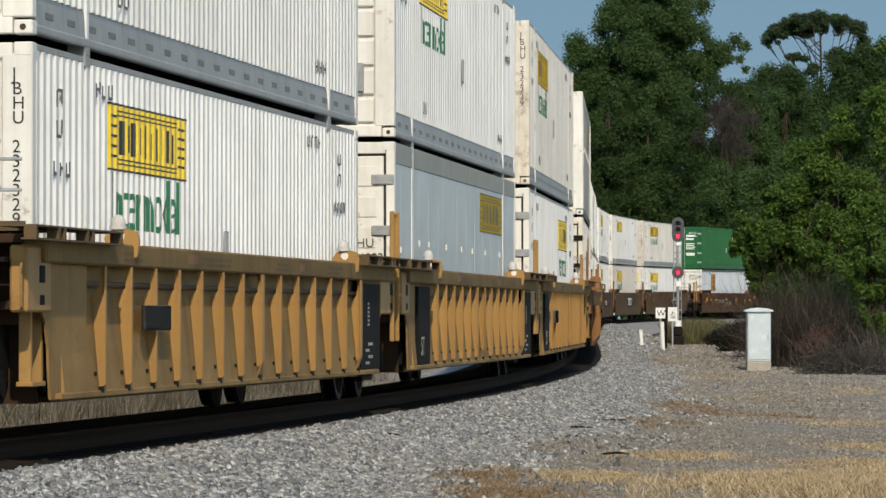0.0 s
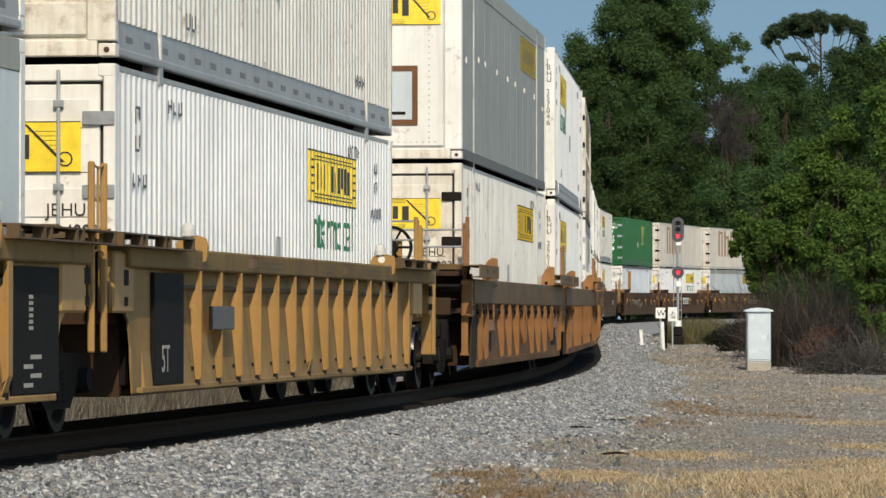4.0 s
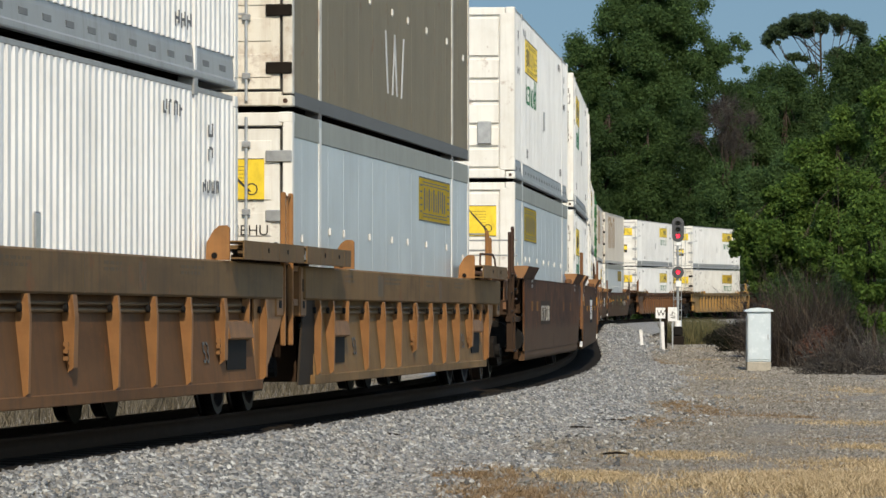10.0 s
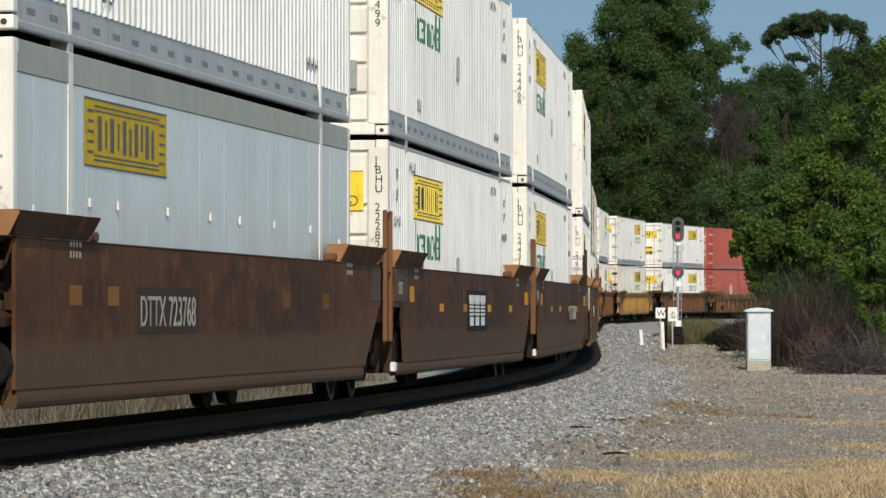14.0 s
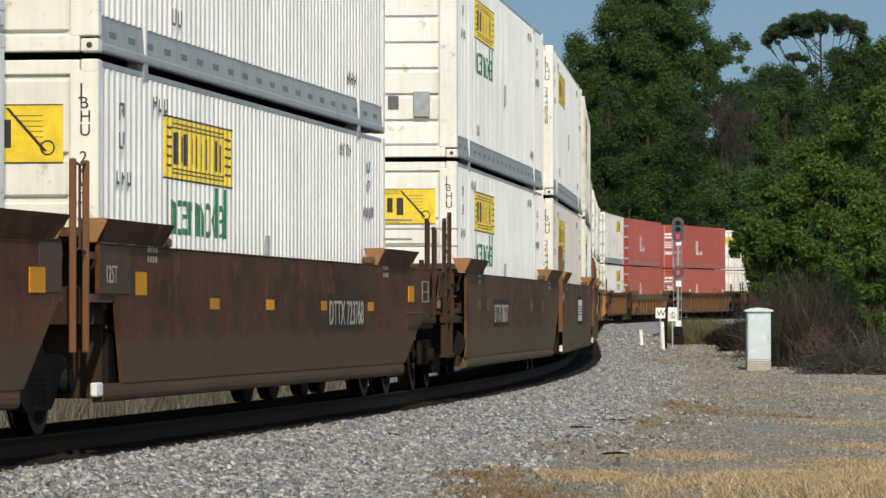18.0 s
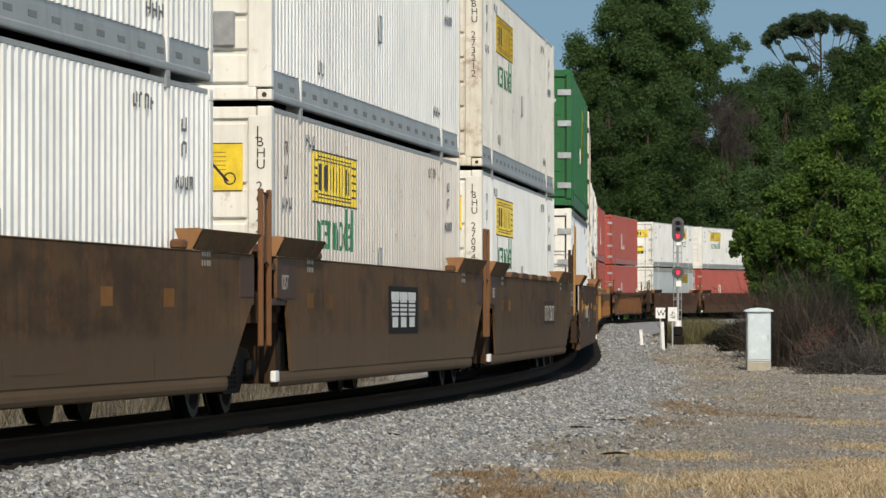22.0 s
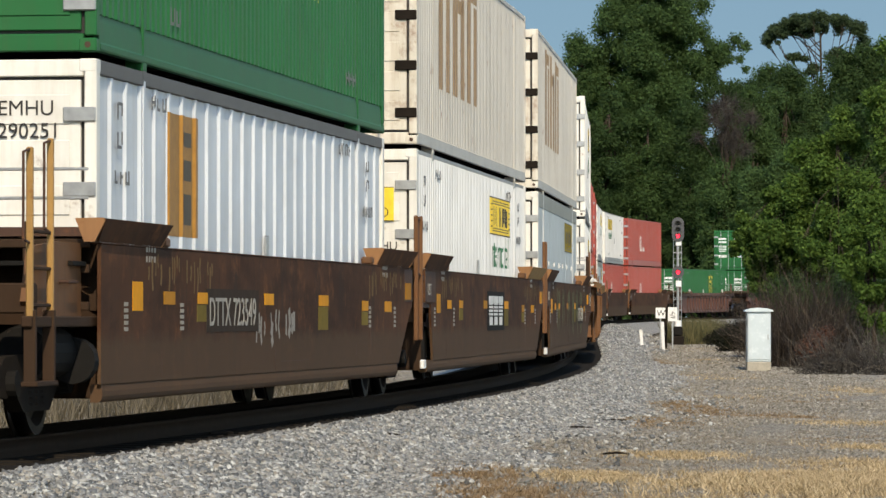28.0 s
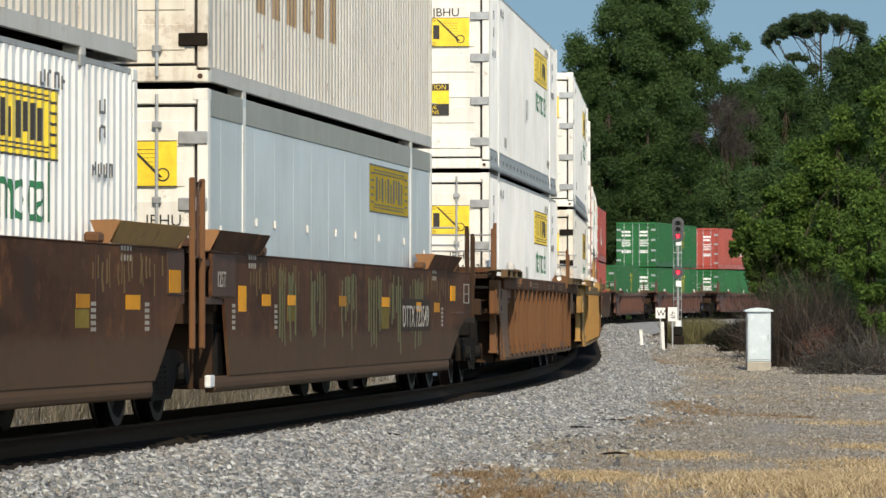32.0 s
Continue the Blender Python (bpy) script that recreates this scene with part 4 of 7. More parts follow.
def smooth_side(u, sx, tone, first, last):
    """Flat plated side of the brown cars with a rolled lip below and cut-away corners."""
    body, sill, fit = mat_for(tone)
    lead = [(-8.80, 0.345), (-8.80, 1.548)] if first else [(-8.0, 0.345), (-8.30, 1.10), (-8.95, 1.12), (-8.95, 1.548)]
    trail = [(10.60, 1.548), (10.60, 0.93), (10.0, 0.90), (9.40, 0.74), (8.40, 0.345)] if last else [(9.05, 1.548), (9.05, 1.10), (8.80, 0.95), (7.90, 0.345)]
    set_mat(part("side_wall", shared(("smooth_wall", sx, first, last), lambda: plate_x(lead + trail, sx, 1.472, 1.505)), None, u), body)
    y0, y1 = -8.75, 8.30 if last else 7.80

    def lip():
        """Rolled lower edge, swelling out a little and turned under."""
        prof = [(1.496, 0.342), (1.499, 0.325), (1.506, 0.285), (1.506, 0.240), (1.495, 0.205), (1.470, 0.188), (1.40, 0.188), (1.40, 0.342)]
        bm = prism(bmesh.new(), [(sx * x, z) for x, z in prof], "y", y0, y1)
        return bm
    set_mat(part("rolled_sill", shared(("rolled_sill", sx, last), lip), None, u), body)
    lo, hi = sorted((sx * 1.40, sx * 1.511))
    set_mat(part("top_chord", shared(("top_chord", sx, first, last), lambda: boxes((lo, hi, lead[-1][0] + 0.02, trail[0][0] - 0.02, 1.551, 1.566), bevel=0.005)), None, u), sill)
    lo, hi = sorted((sx * 1.505, sx * 1.5072))
    for i, (a, b, c, d) in enumerate(((-6.32, -6.30, 0.37, 0.62), (-0.62, -0.60, 0.37, 0.60), (4.62, 4.64, 0.37, 0.60), (-0.3, 1.4, 0.45, 0.456), (5.7, 5.715, 0.5, 1.54))):
        set_mat(part("seam", shared(("seam", sx, i), lambda: boxes((lo, hi, a, b, c, d))), None, u), fit)
    if not first:
        part("jacking_pad", shared(("jacking_pad", sx), lambda: boxes((*sorted((sx * 1.44, sx * 1.50)), -9.0, -8.76, 0.24, 0.36), bevel=0.012)), SIGN_WHITE, u, "white painted block at the corner")
    for y in (-1, 1):
        def guide():
            """Outward-flaring plate, braced at its ends, that steers a container into the well."""
            bm = bmesh.new()
            base = [(sx * 1.495, y * 6.32, 1.568), (sx * 1.495, y * 8.85, 1.568)]
            top = [(sx * 1.60, y * 9.0, 1.765), (sx * 1.60, y * 6.25, 1.765)]
            outer = [bm.verts.new(p) for p in base + top]
            inner = [bm.verts.new((p[0] - sx * 0.018, p[1], p[2] + 0.004)) for p in base + top]
            bm.faces.new(outer)
            bm.faces.new(inner[::-1])
            for i in range(4):
                bm.faces.new((outer[i], inner[i], inner[(i + 1) % 4], outer[(i + 1) % 4]))
            bmesh.ops.recalc_face_normals(bm, faces=bm.faces[:])
            return bm
        g = set_mat(part("container_guide", shared(("container_guide", sx, y), guide), None, u), body)
        for d in (6.24, 8.98):
            part("guide_end", shared(("guide_end", sx, y, d), lambda: prism(bmesh.new(), [(sx * 1.40, 1.568), (sx * 1.492, 1.568), (sx * 1.592, 1.762), (sx * 1.56, 1.775), (sx * 1.32, 1.770)], "y", y * d - 0.01, y * d + 0.01)), GUIDE_END, g, "rust-orange end plate")
        for d in (7.0, 7.8):
            set_mat(part("guide_bracket", shared(("guide_bracket", sx, y, d), lambda: prism(bmesh.new(), [(sx * 1.40, 1.568), (sx * 1.475, 1.568), (sx * 1.57, 1.755), (sx * 1.42, 1.70)], "y", y * d - 0.012, y * d + 0.012)), None, g), fit)
        set_mat(part("latch_block", shared(("latch_block", sx, y), lambda: boxes((*sorted((sx * 1.36, sx * 1.49)), *sorted((y * 5.85, y * 6.08)), 1.567, 1.66), bevel=0.02)), None, u), CAR_RUST)
    if first:
        bulk = part("end_bulkhead", shared(("end_bulkhead", sx), lambda: plate_x([(-8.80, 0.90), (-10.55, 0.90), (-10.75, 1.05), (-10.55, 1.50), (-9.6, 1.56), (-8.80, 1.56)], sx, 1.28, 1.33)), CAR_RUST, u, "rusty plate over the truck")
        part("grab_iron", shared(("bulkhead_grab", sx), lambda: rods(*[((sx * 1.33, -9.25 - 0.35 * i, 1.22), (sx * 1.40, -9.25 - 0.35 * i, 1.22), 0.013) for i in (0, 1)], ((sx * 1.40, -9.25, 1.22), (sx * 1.40, -9.60, 1.22), 0.013), n=6)), fit, bulk)


def web_rib(sx, wide):
    """Rib of a yellow car: a thin web notched at the top, with a narrow flange along its outer edge."""
    w, foot = (0.065, 0.46) if wide else (0.03, 0.34)
    bm = prism(bmesh.new(), [(1.515, foot - 0.06), (1.572, foot), (1.572, 1.362), (1.528, 1.362), (1.522, 1.18), (1.455, 1.11), (1.44, 1.02)], "y", -0.008, 0.008)
    box(bm, 1.572, 1.584, -w, w, foot, 1.362)
    if wide:
        prism(bm, [(1.515, foot - 0.17), (1.525, foot - 0.17), (1.583, foot), (1.573, foot)], "y", -w, w)
    return bm if sx > 0 else mirror_x(bm)


def stake_rib(sx, kind):
    """Rib of an orange car: a stub under the beam over a tapered stake."""
    if kind == "stub":
        bm = prism(bmesh.new(), [(1.46, 0.84), (1.56, 0.86), (1.562, 1.112), (1.49, 1.112), (1.48, 0.99), (1.40, 0.93)], "y", -0.02, 0.02)
    else:
        w, foot = (0.07, 0.50) if kind == "bolted" else (0.035, 0.31)
        bm = prism(bmesh.new(), [(1.50, foot - 0.05), (1.565, foot), (1.575, 0.92), (1.560, 1.112), (1.51, 1.112), (1.50, 0.99), (1.425, 0.93), (1.42, 0.86)], "y", -0.012, 0.012)
        prism(bm, [(1.562, foot), (1.574, foot), (1.584, 0.92), (1.566, 1.112), (1.556, 1.112), (1.572, 0.92)], "y", -w, w)
        if kind == "bolted":
            for z in (0.56, 0.62, 0.68):
                box(bm, 1.50, 1.54, -0.13, -0.09, z, z + 0.035)
    return bm if sx > 0 else mirror_x(bm)


def step_pocket():
    """Bent step plate over a hollow in the side."""
    bm = bmesh.new()
    prism(bm, [(1.44, 0.90), (1.545, 0.88), (1.57, 0.72), (1.55, 0.70), (1.52, 0.84), (1.44, 0.87)], "y", -0.55, 0.55)
    prism(bm, [(1.44, 0.90), (1.545, 0.88), (1.57, 0.72), (1.46, 0.66)], "y", -0.57, -0.55)
    prism(bm, [(1.44, 0.90), (1.545, 0.88), (1.57, 0.72), (1.46, 0.66)], "y", 0.55, 0.57)
    return bm


def corner_pads(u, sx, tone, old):
    """Walkway channels over the corners, with the upright steering plates beside them."""
    body, sill, fit = mat_for(tone)
    z0, z1 = (1.50, 1.68) if old else (1.535, 1.655)
    for y in (-1, 1):
        a, b = sorted((y * 6.45, y * 9.55))

        def pad():
            bm = boxes((*sorted((sx * 1.36, sx * 1.70)), a, b, z1 - 0.015, z1), (*sorted((sx * 1.575, sx * 1.70)), a, b, z0, z0 + 0.015))
            if old:
                box(bm, *sorted((sx * 1.688, sx * 1.704)), a, b, z0 - 0.003, z1 + 0.003)
                for d in (0.9, 1.75, 2.6):
                    box(bm, *sorted((sx * 1.703, sx * 1.707)), a + d, a + d + 0.02, z0, z1)
            else:
                for d in (0.0, 0.75, 0.95, 1.75, 1.95, 3.0):
                    box(bm, *sorted((sx * 1.60, sx * 1.70)), a + d, a + d + 0.06, z0 + 0.015, z1 - 0.015)
            return bm
        p = set_mat(part("corner_pad", shared(("corner_pad", sx, y, old), pad), None, u), CAR_BEAM if old else CAR_SILL)
        if old:
            part("pad_bolt", shared(("pad_bolt", sx, y), lambda: rods(*[((sx * 1.70, a + d, 1.60), (sx * 1.712, a + d, 1.60), 0.025) for d in (1.2, 2.2)], n=8)), BLACK, p)

        def fin():
            at = 6.25 if y > 0 else 5.5
            if old:
                return prism(bmesh.new(), [(sx * 1.36, 1.486), (sx * 1.60, 1.486), (sx * 1.60, 1.80), (sx * 1.575, 1.825), (sx * 1.50, 1.825), (sx * 1.44, 1.78), (sx * 1.37, 1.66)], "y", y * at - 0.02, y * at + 0.02)
            return prism(bmesh.new(), [(sx * 1.56, 1.44), (sx * 1.61, 1.46), (sx * 1.625, 1.60), (sx * 1.60, 1.68), (sx * 1.50, 1.71), (sx * 1.36, 1.69), (sx * 1.31, 1.62), (sx * 1.32, 1.57), (sx * 1.54, 1.57)], "y", y * at - 0.03, y * at + 0.03)
        f = set_mat(part("guide_fin", shared(("guide_fin", sx, y, old), fin), None, u), fit)
        at = 6.25 if y > 0 else 5.5
        part("fin_hole", shared(("fin_hole", sx, y, old), lambda: rods(((sx * 1.45, y * at - 0.036, 1.64 if not old else 1.53), (sx * 1.45, y * at + 0.036, 1.64 if not old else 1.53), 0.03 if old else 0.045), n=12)), BLACK if old else INK_WHITE, f)
        if not old:
            def dome():
                bm = bmesh.new()
                bmesh.ops.create_icosphere(bm, subdivisions=2, radius=0.07, matrix=pose(sx * 1.43, y * at, 1.75) @ Matrix.Diagonal((1.0, 1.0, 1.2, 1.0)))
                rod(bm, (sx * 1.43, y * at, 1.70), (sx * 1.43, y * at, 1.73), 0.08, 12)
                return bm
            part("white_cap", shared(("white_cap", sx, y), dome), CAP_WHITE, f, "white rounded cap")


def ribbed_side(u, sx, tone, old, plates, yf, yr, first=False):
    """Ribbed side below a top beam: thin ribs close together on yellow cars, spaced stakes under a deep beam on orange ones."""
    body, sill, fit = mat_for(tone)
    b0, b1, foot = (1.115, 1.482, 0.187) if old else (1.364, 1.563, 0.245)
    recess = 0.97 if old else 1.13
    wall = [(1.36, b0), (1.40, b0), (1.452, recess), (1.535, foot), (1.50, foot), (1.42, recess)]
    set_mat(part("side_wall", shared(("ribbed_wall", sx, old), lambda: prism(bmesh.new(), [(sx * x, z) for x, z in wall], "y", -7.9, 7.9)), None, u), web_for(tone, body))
    x1 = 1.545 if old else 1.578
    beam = set_mat(part("top_beam", shared(("top_beam", sx, yf, yr, old), lambda: boxes((*sorted((sx * 1.36, sx * x1)), -yf, yr, b0, b1), bevel=0.018)), None, u), CAR_BEAM if old else CAR_YELLOW_TOP if tone == "yellow" else sill)
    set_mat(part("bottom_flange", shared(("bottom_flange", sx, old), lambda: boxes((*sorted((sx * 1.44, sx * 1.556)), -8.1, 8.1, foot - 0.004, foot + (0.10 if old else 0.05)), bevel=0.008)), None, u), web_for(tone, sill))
    for z, r in ((b0 - 0.075, 0.016), (b0 - 0.135, 0.02)) if old else ((1.205, 0.024),):
        part("pipe", shared(("pipe", sx, old, z), lambda: rods(((sx * 1.475, -7.6, z), (sx * 1.475, 7.6, z), r), n=8)), sill, u, "painted air pipe")
    if old:
        ribs = [(-7.8, "stake"), (-6.85, "stake"), (-5.65, "stub"), (-4.15, "stake"), (-2.75, "stake"), (-1.3, "stake"), (0.2, "bolted"), (1.75, "stake"),
                (3.2, "stake"), (4.65, "stake"), (6.2, "bolted"), (7.4, "stub"), (8.2, "stake")]
        for y, kind in ribs:
            r = set_mat(part("rib", shared(("rib", sx, kind), lambda: stake_rib(sx, kind)), None, u, m=pose(0, y, 0)), body)
            if sx > 0:
                part("rib_bolt", shared(("rib_bolt",), lambda: rods(((1.50, -0.10, 1.0), (1.53, -0.10, 1.0), 0.035), n=10)), BLACK, r)
    else:
        for i in range(0 if first else 1, 15 if yr > 9.5 else 14):
            wide = i in (7, 13 if yr < 9.5 else 12)
            r = set_mat(part("rib", shared(("web_rib", sx, wide), lambda: web_rib(sx, wide)), None, u, m=pose(0, (i - 6.5) * 1.02, 0)), body)
            if sx > 0:
                small("weep_hole", shared(("weep_hole",), lambda: boxes((1.500, 1.528, -0.17, -0.10, 0.42, 0.455), (1.53, 1.56, -0.05, 0.03, 0.275, 0.33))), BLACK, r)
    for y, e in ((-1, yf), (1, yr)):
        def gusset():
            """End plate of the side, cut out in an arch over the truck."""
            if old and y > 0:
                return plate_x([(7.9, foot), (8.25, foot), (9.30, 0.86), (9.36, 1.06), (9.36, b0 - 0.004), (7.9, b0 - 0.004)], sx, 1.478, 1.50)
            if old:
                return plate_x([(-7.8, foot), (-8.9, foot), (-8.6, 0.98), (-8.6, b0 - 0.004), (-7.8, b0 - 0.004)], sx, 1.478, 1.50)
            arch = [(y * (8.60 + 0.30 * math.cos(q)), 0.42 + 0.56 * math.sin(q)) for q in (3.1, 2.7, 2.2, 1.57)]
            return plate_x([(y * 7.0, foot), (y * 8.25, foot)] + arch + [(y * 9.2, 1.0), (y * 9.2, b0 - 0.004), (y * 7.0, b0 - 0.004)], sx, 1.478, 1.50)
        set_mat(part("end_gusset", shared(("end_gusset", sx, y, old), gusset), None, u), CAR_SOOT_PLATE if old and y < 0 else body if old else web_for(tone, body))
        if old:
            block = boxes((*sorted((sx * 1.36, sx * 1.52)), *sorted((y * (e - 0.22), y * (e + 0.16))), 0.93, 1.47), bevel=0.02)
        else:
            block = boxes((*sorted((sx * 1.38, sx * 1.53)), *sorted((y * 8.35, y * 9.15)), 0.96, 1.50), bevel=0.02)
        k = set_mat(part("end_casting", block, None, u), fit)
        small("casting_hole", shared(("end_casting_hole", sx, y, e, old), lambda: boxes((*sorted((sx * 1.515, sx * (1.524 if old else 1.534))), *sorted((y * (e - 0.12), y * (e + 0.06))), 1.20, 1.34), (*sorted((sx * 1.515, sx * (1.524 if old else 1.534))), *sorted((y * (e - 0.10), y * (e + 0.04))), 1.02, 1.10))), BLACK, k)
        if sx > 0 and not old and (first and y < 0 or yr > 9.5 and y > 0):
            continue
        if sx > 0 and not old:
            lo, hi = (6.80, 8.22) if y > 0 else (-7.55, -6.25)
            part("end_panel", shared(("dark_end_panel", y), lambda: boxes((1.50, 1.545, lo, hi, 0.30, 1.33), bevel=0.01)), BLACK, u, "sooty black end plate")
            if y > 0:
                small("stencil", shared(("panel_marks", y), lambda: boxes(*[(1.545, 1.5475, lo + 0.35 + 0.2 * (i % 2), lo + 0.62 + 0.25 * (i % 2), 0.36 + 0.075 * i, 0.395 + 0.075 * i) for i in range(4)], *[(1.545, 1.5475, lo + 0.5, lo + 0.62, 0.82 + 0.05 * i, 0.85 + 0.05 * i) for i in range(6)])), INK_DULL, u, "small worn white marks")
            if y < 0:
                letters("5T", 0.36, INK_DULL, u, pose(1.547, lo + 0.30, 0.42, *ON_SIDE), "lettering", "worn white stencil", 0.9)
        elif sx > 0:
            if yr > 9.5 and y > 0:
                part("handrail", rods(((1.55, 7.3, 1.68), (1.55, 7.35, 1.86), 0.016), ((1.55, 7.35, 1.86), (1.55, 8.9, 1.87), 0.016), ((1.55, 8.9, 1.87), (1.55, 9.2, 1.80), 0.016), ((1.55, 9.2, 1.80), (1.55, 9.3, 1.68), 0.016), n=6), CAR_FIT, u, "bent pipe handrail")
            at = -6.15 if y < 0 else 7.0
            set_mat(part("step_pocket", shared(("step_pocket",), step_pocket), None, u, m=pose(0, at, 0)), body)
            # Black block instead of a recess; its colour gives the shade under the step.
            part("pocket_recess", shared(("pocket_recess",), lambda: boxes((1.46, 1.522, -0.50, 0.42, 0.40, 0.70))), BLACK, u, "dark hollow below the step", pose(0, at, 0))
            letters("53", 0.30, INK, u, pose(1.515, at - y * 1.35 - 0.2, 0.48, 83, 0, 90), "lettering", "sooty black stencilled length")
    if sx > 0:
        # rows of worn stencilling and a repainted patch along the beam
        rnd = random.Random(31)
        def marks():
            bm = bmesh.new()
            for at, n in ((-5.9, 5), (-2.6, 9), (1.3, 4), (4.3, 6)):
                for row in range(2):
                    y = at
                    for i in range(n):
                        w = 0.06 + 0.12 * rnd.random()
                        box(bm, x1 - 0.001, x1 + 0.002, y, y + w, b1 - 0.10 - 0.055 * row, b1 - 0.07 - 0.055 * row)
                        y += w + 0.05
            return bm
        small("stencil", shared(("beam_marks", old), marks), CAR_SILL, beam, "dark worn stencil rows")
        small("beam_patch", shared(("beam_patch", old), lambda: boxes((x1 - 0.001, x1 + 0.0015, -3.2, -2.75, b0 + 0.06, b1 - 0.05), (x1 - 0.001, x1 + 0.0015, 2.6, 2.9, b0 + 0.05, b1 - 0.06))), CAR_OLD if not old else CAR_SILL, beam, "small repainted patch")
        if old:
            part("beam_joint", shared(("beam_joint",), lambda: boxes((x1 - 0.001, x1 + 0.003, 0.58, 0.61, b0 + 0.01, b1 - 0.01))), CAR_SILL, beam)
    corner_pads(u, sx, tone, old)
    for y in plates:
        part("placard_plate", shared(("placard_plate",), lambda: boxes((1.56, 1.60, -0.55, 0.55, 0.80, 1.03), bevel=0.008)), INK_GREY, u, "dark grey plate on the ribs", pose(0, y, 0))


def unit_end(u, y, tone, coupled, brake):
    """The structure between a well and its truck or coupling: y is +1 trailing, -1 leading."""
    body, sill, fit = mat_for(tone)
    Y = lambda a: y * a

    def end_frame():
        bm = bmesh.new()
        prism(bm, [(-1.38, Y(7.8)), (1.38, Y(7.8)), (1.38, Y(8.35)), (0.62, Y(9.05)), (0.45, Y(9.6)), (-0.45, Y(9.6)), (-0.62, Y(9.05)), (-1.38, Y(8.35))], "z", 0.86, 1.18)
        for sx in (-1, 1):
            box(bm, *sorted((sx * 1.30, sx * 1.42)), *sorted((Y(7.7), Y(8.42))), 0.98, 1.56)
        box(bm, -1.36, 1.36, *sorted((Y(8.12), Y(8.20))), 0.21, 1.56)
        return bm
    set_mat(part("end_frame", shared(("end_frame", y), end_frame), None, u), CAR_DARK)
    set_mat(part("crossover_platform", shared(("crossover_platform", y), lambda: boxes((-1.40, 1.40, *sorted((Y(7.82), Y(8.75))), 1.62, 1.66), (-1.40, 1.40, *sorted((Y(8.70), Y(8.75))), 1.655, 1.70))), None, u), fit if tone in ("brown", "olive") else sill)
    flat = tone in ("brown", "olive")
    posts = ((10.2, 10.9) if y < 0 else (11.0, 11.65)) if flat else ((8.30, 8.72) if y < 0 else (9.45, 9.8))
    p0, p1 = posts
    for sx in (-1, 1):
        if coupled and flat:
            set_mat(part("side_beam", shared(("platform_beam", sx, y), lambda: boxes((*sorted((sx * 1.34, sx * 1.43)), *sorted((Y(8.2), Y(p1 + 0.05))), 0.84, 0.93), bevel=0.01)), None, u), CAR_DARK)
        # side posts with ladder rungs at each corner
        for i, a in enumerate(() if coupled and y < 0 and tone == "yellow" else posts if coupled else (9.42,)):
            x = sx * (1.40 if coupled else 1.50)
            z0, z1 = (0.92, (2.40 if y < 0 else 1.98 if tone == "orange" else 2.25) - 0.10 * i) if coupled else (0.62, 2.25)
            p = part("ladder_post", shared(("ladder_post", sx, y, a), lambda: boxes((x - 0.028, x + 0.028, Y(a) - 0.028, Y(a) + 0.028, z0, z1), bevel=0.012)), None, u)
            set_mat(p, (CAR_DARK if coupled else CAR_RUST) if flat else fit)
            part("grab_iron", shared(("grab_iron", sx, y, a), lambda: rods(((x, Y(a + 0.02), z1 - 0.02), (x, Y(a + 0.22), z1 - 0.05), 0.012), ((x, Y(a + 0.22), z1 - 0.05), (x, Y(a + 0.22), z1 - 0.75), 0.012), ((x, Y(a + 0.22), z1 - 0.75), (x, Y(a), z1 - 0.78), 0.012), n=6)), fit, p)
        if coupled and y < 0:
            x = sx * 1.40
            for z in (1.02, 1.32, 1.62):
                part("rung", shared(("rung", sx, y, z, flat), lambda: rods(((x, Y(p0), z), (x, Y(p1), z), 0.016), n=6)), CAR_DARK if flat else fit, u)
            part("step", shared(("corner_step", sx, y, flat), lambda: boxes(*[(x - 0.05, x + 0.05, Y(a) - 0.03, Y(a) + 0.03, 0.38, 0.98) for a in (p0 + 0.04, p1 - 0.02)], (x - 0.07, x + 0.07, *sorted((Y(p0), Y(p1 + 0.02))), 0.36, 0.40), bevel=0.006)), CAR_DARK if flat else fit, u, "hanging corner step")
        elif not coupled:
            x = sx * 1.46
            part("tie_bar", shared(("tie_bar", sx, y), lambda: boxes((x - 0.03, x + 0.03, *sorted((Y(8.2), Y(9.14))), 1.05, 1.12), (x - 0.03, x + 0.03, *sorted((Y(8.2), Y(9.14))), 1.42, 1.48))), fit, u)
    if coupled:
        part("coupler", shared(("coupler", y), lambda: boxes((-0.16, 0.16, *sorted((Y(9.5), Y(11.55))), 0.76, 0.98), (-0.22, 0.22, *sorted((Y(11.5), Y(11.9))), 0.70, 1.04), bevel=0.04)), SOOT, u, "dusty cast-steel coupler")
        set_mat(part("end_sill", shared(("coupler_sill", y), lambda: boxes((-1.38, 1.38, *sorted((Y(10.55), Y(10.70))), 0.95, 1.20), (-0.30, 0.30, *sorted((Y(9.4), Y(10.6))), 0.72, 1.12), bevel=0.015)), None, u), CAR_DARK)
        e = 8.75 if y < 0 else 9.8
        for z in (0.98, 1.30, 1.52):
            part("frame_bar", shared(("frame_bar", y, z), lambda: boxes((-1.40, 1.40, *sorted((Y(e), Y(e + 0.07))), z, z + 0.075), bevel=0.008)), CAR_DARK, u, "sooty end frame bar")
        for x in (-0.9, -0.35, 0.3, 0.85):
            part("frame_post", shared(("frame_post", y, x), lambda: boxes((x - 0.035, x + 0.035, *sorted((Y(e + 0.01), Y(e + 0.06))), 0.6, 1.75), bevel=0.008)), CAR_DARK, u, "sooty end frame post")
        part("grating", shared(("grating", y), lambda: boxes((-1.38, 1.38, *sorted((Y(e + 0.07), Y(e + 0.55))), 1.36, 1.40), bevel=0.004)), BLACK, u, "dark walkway grating")
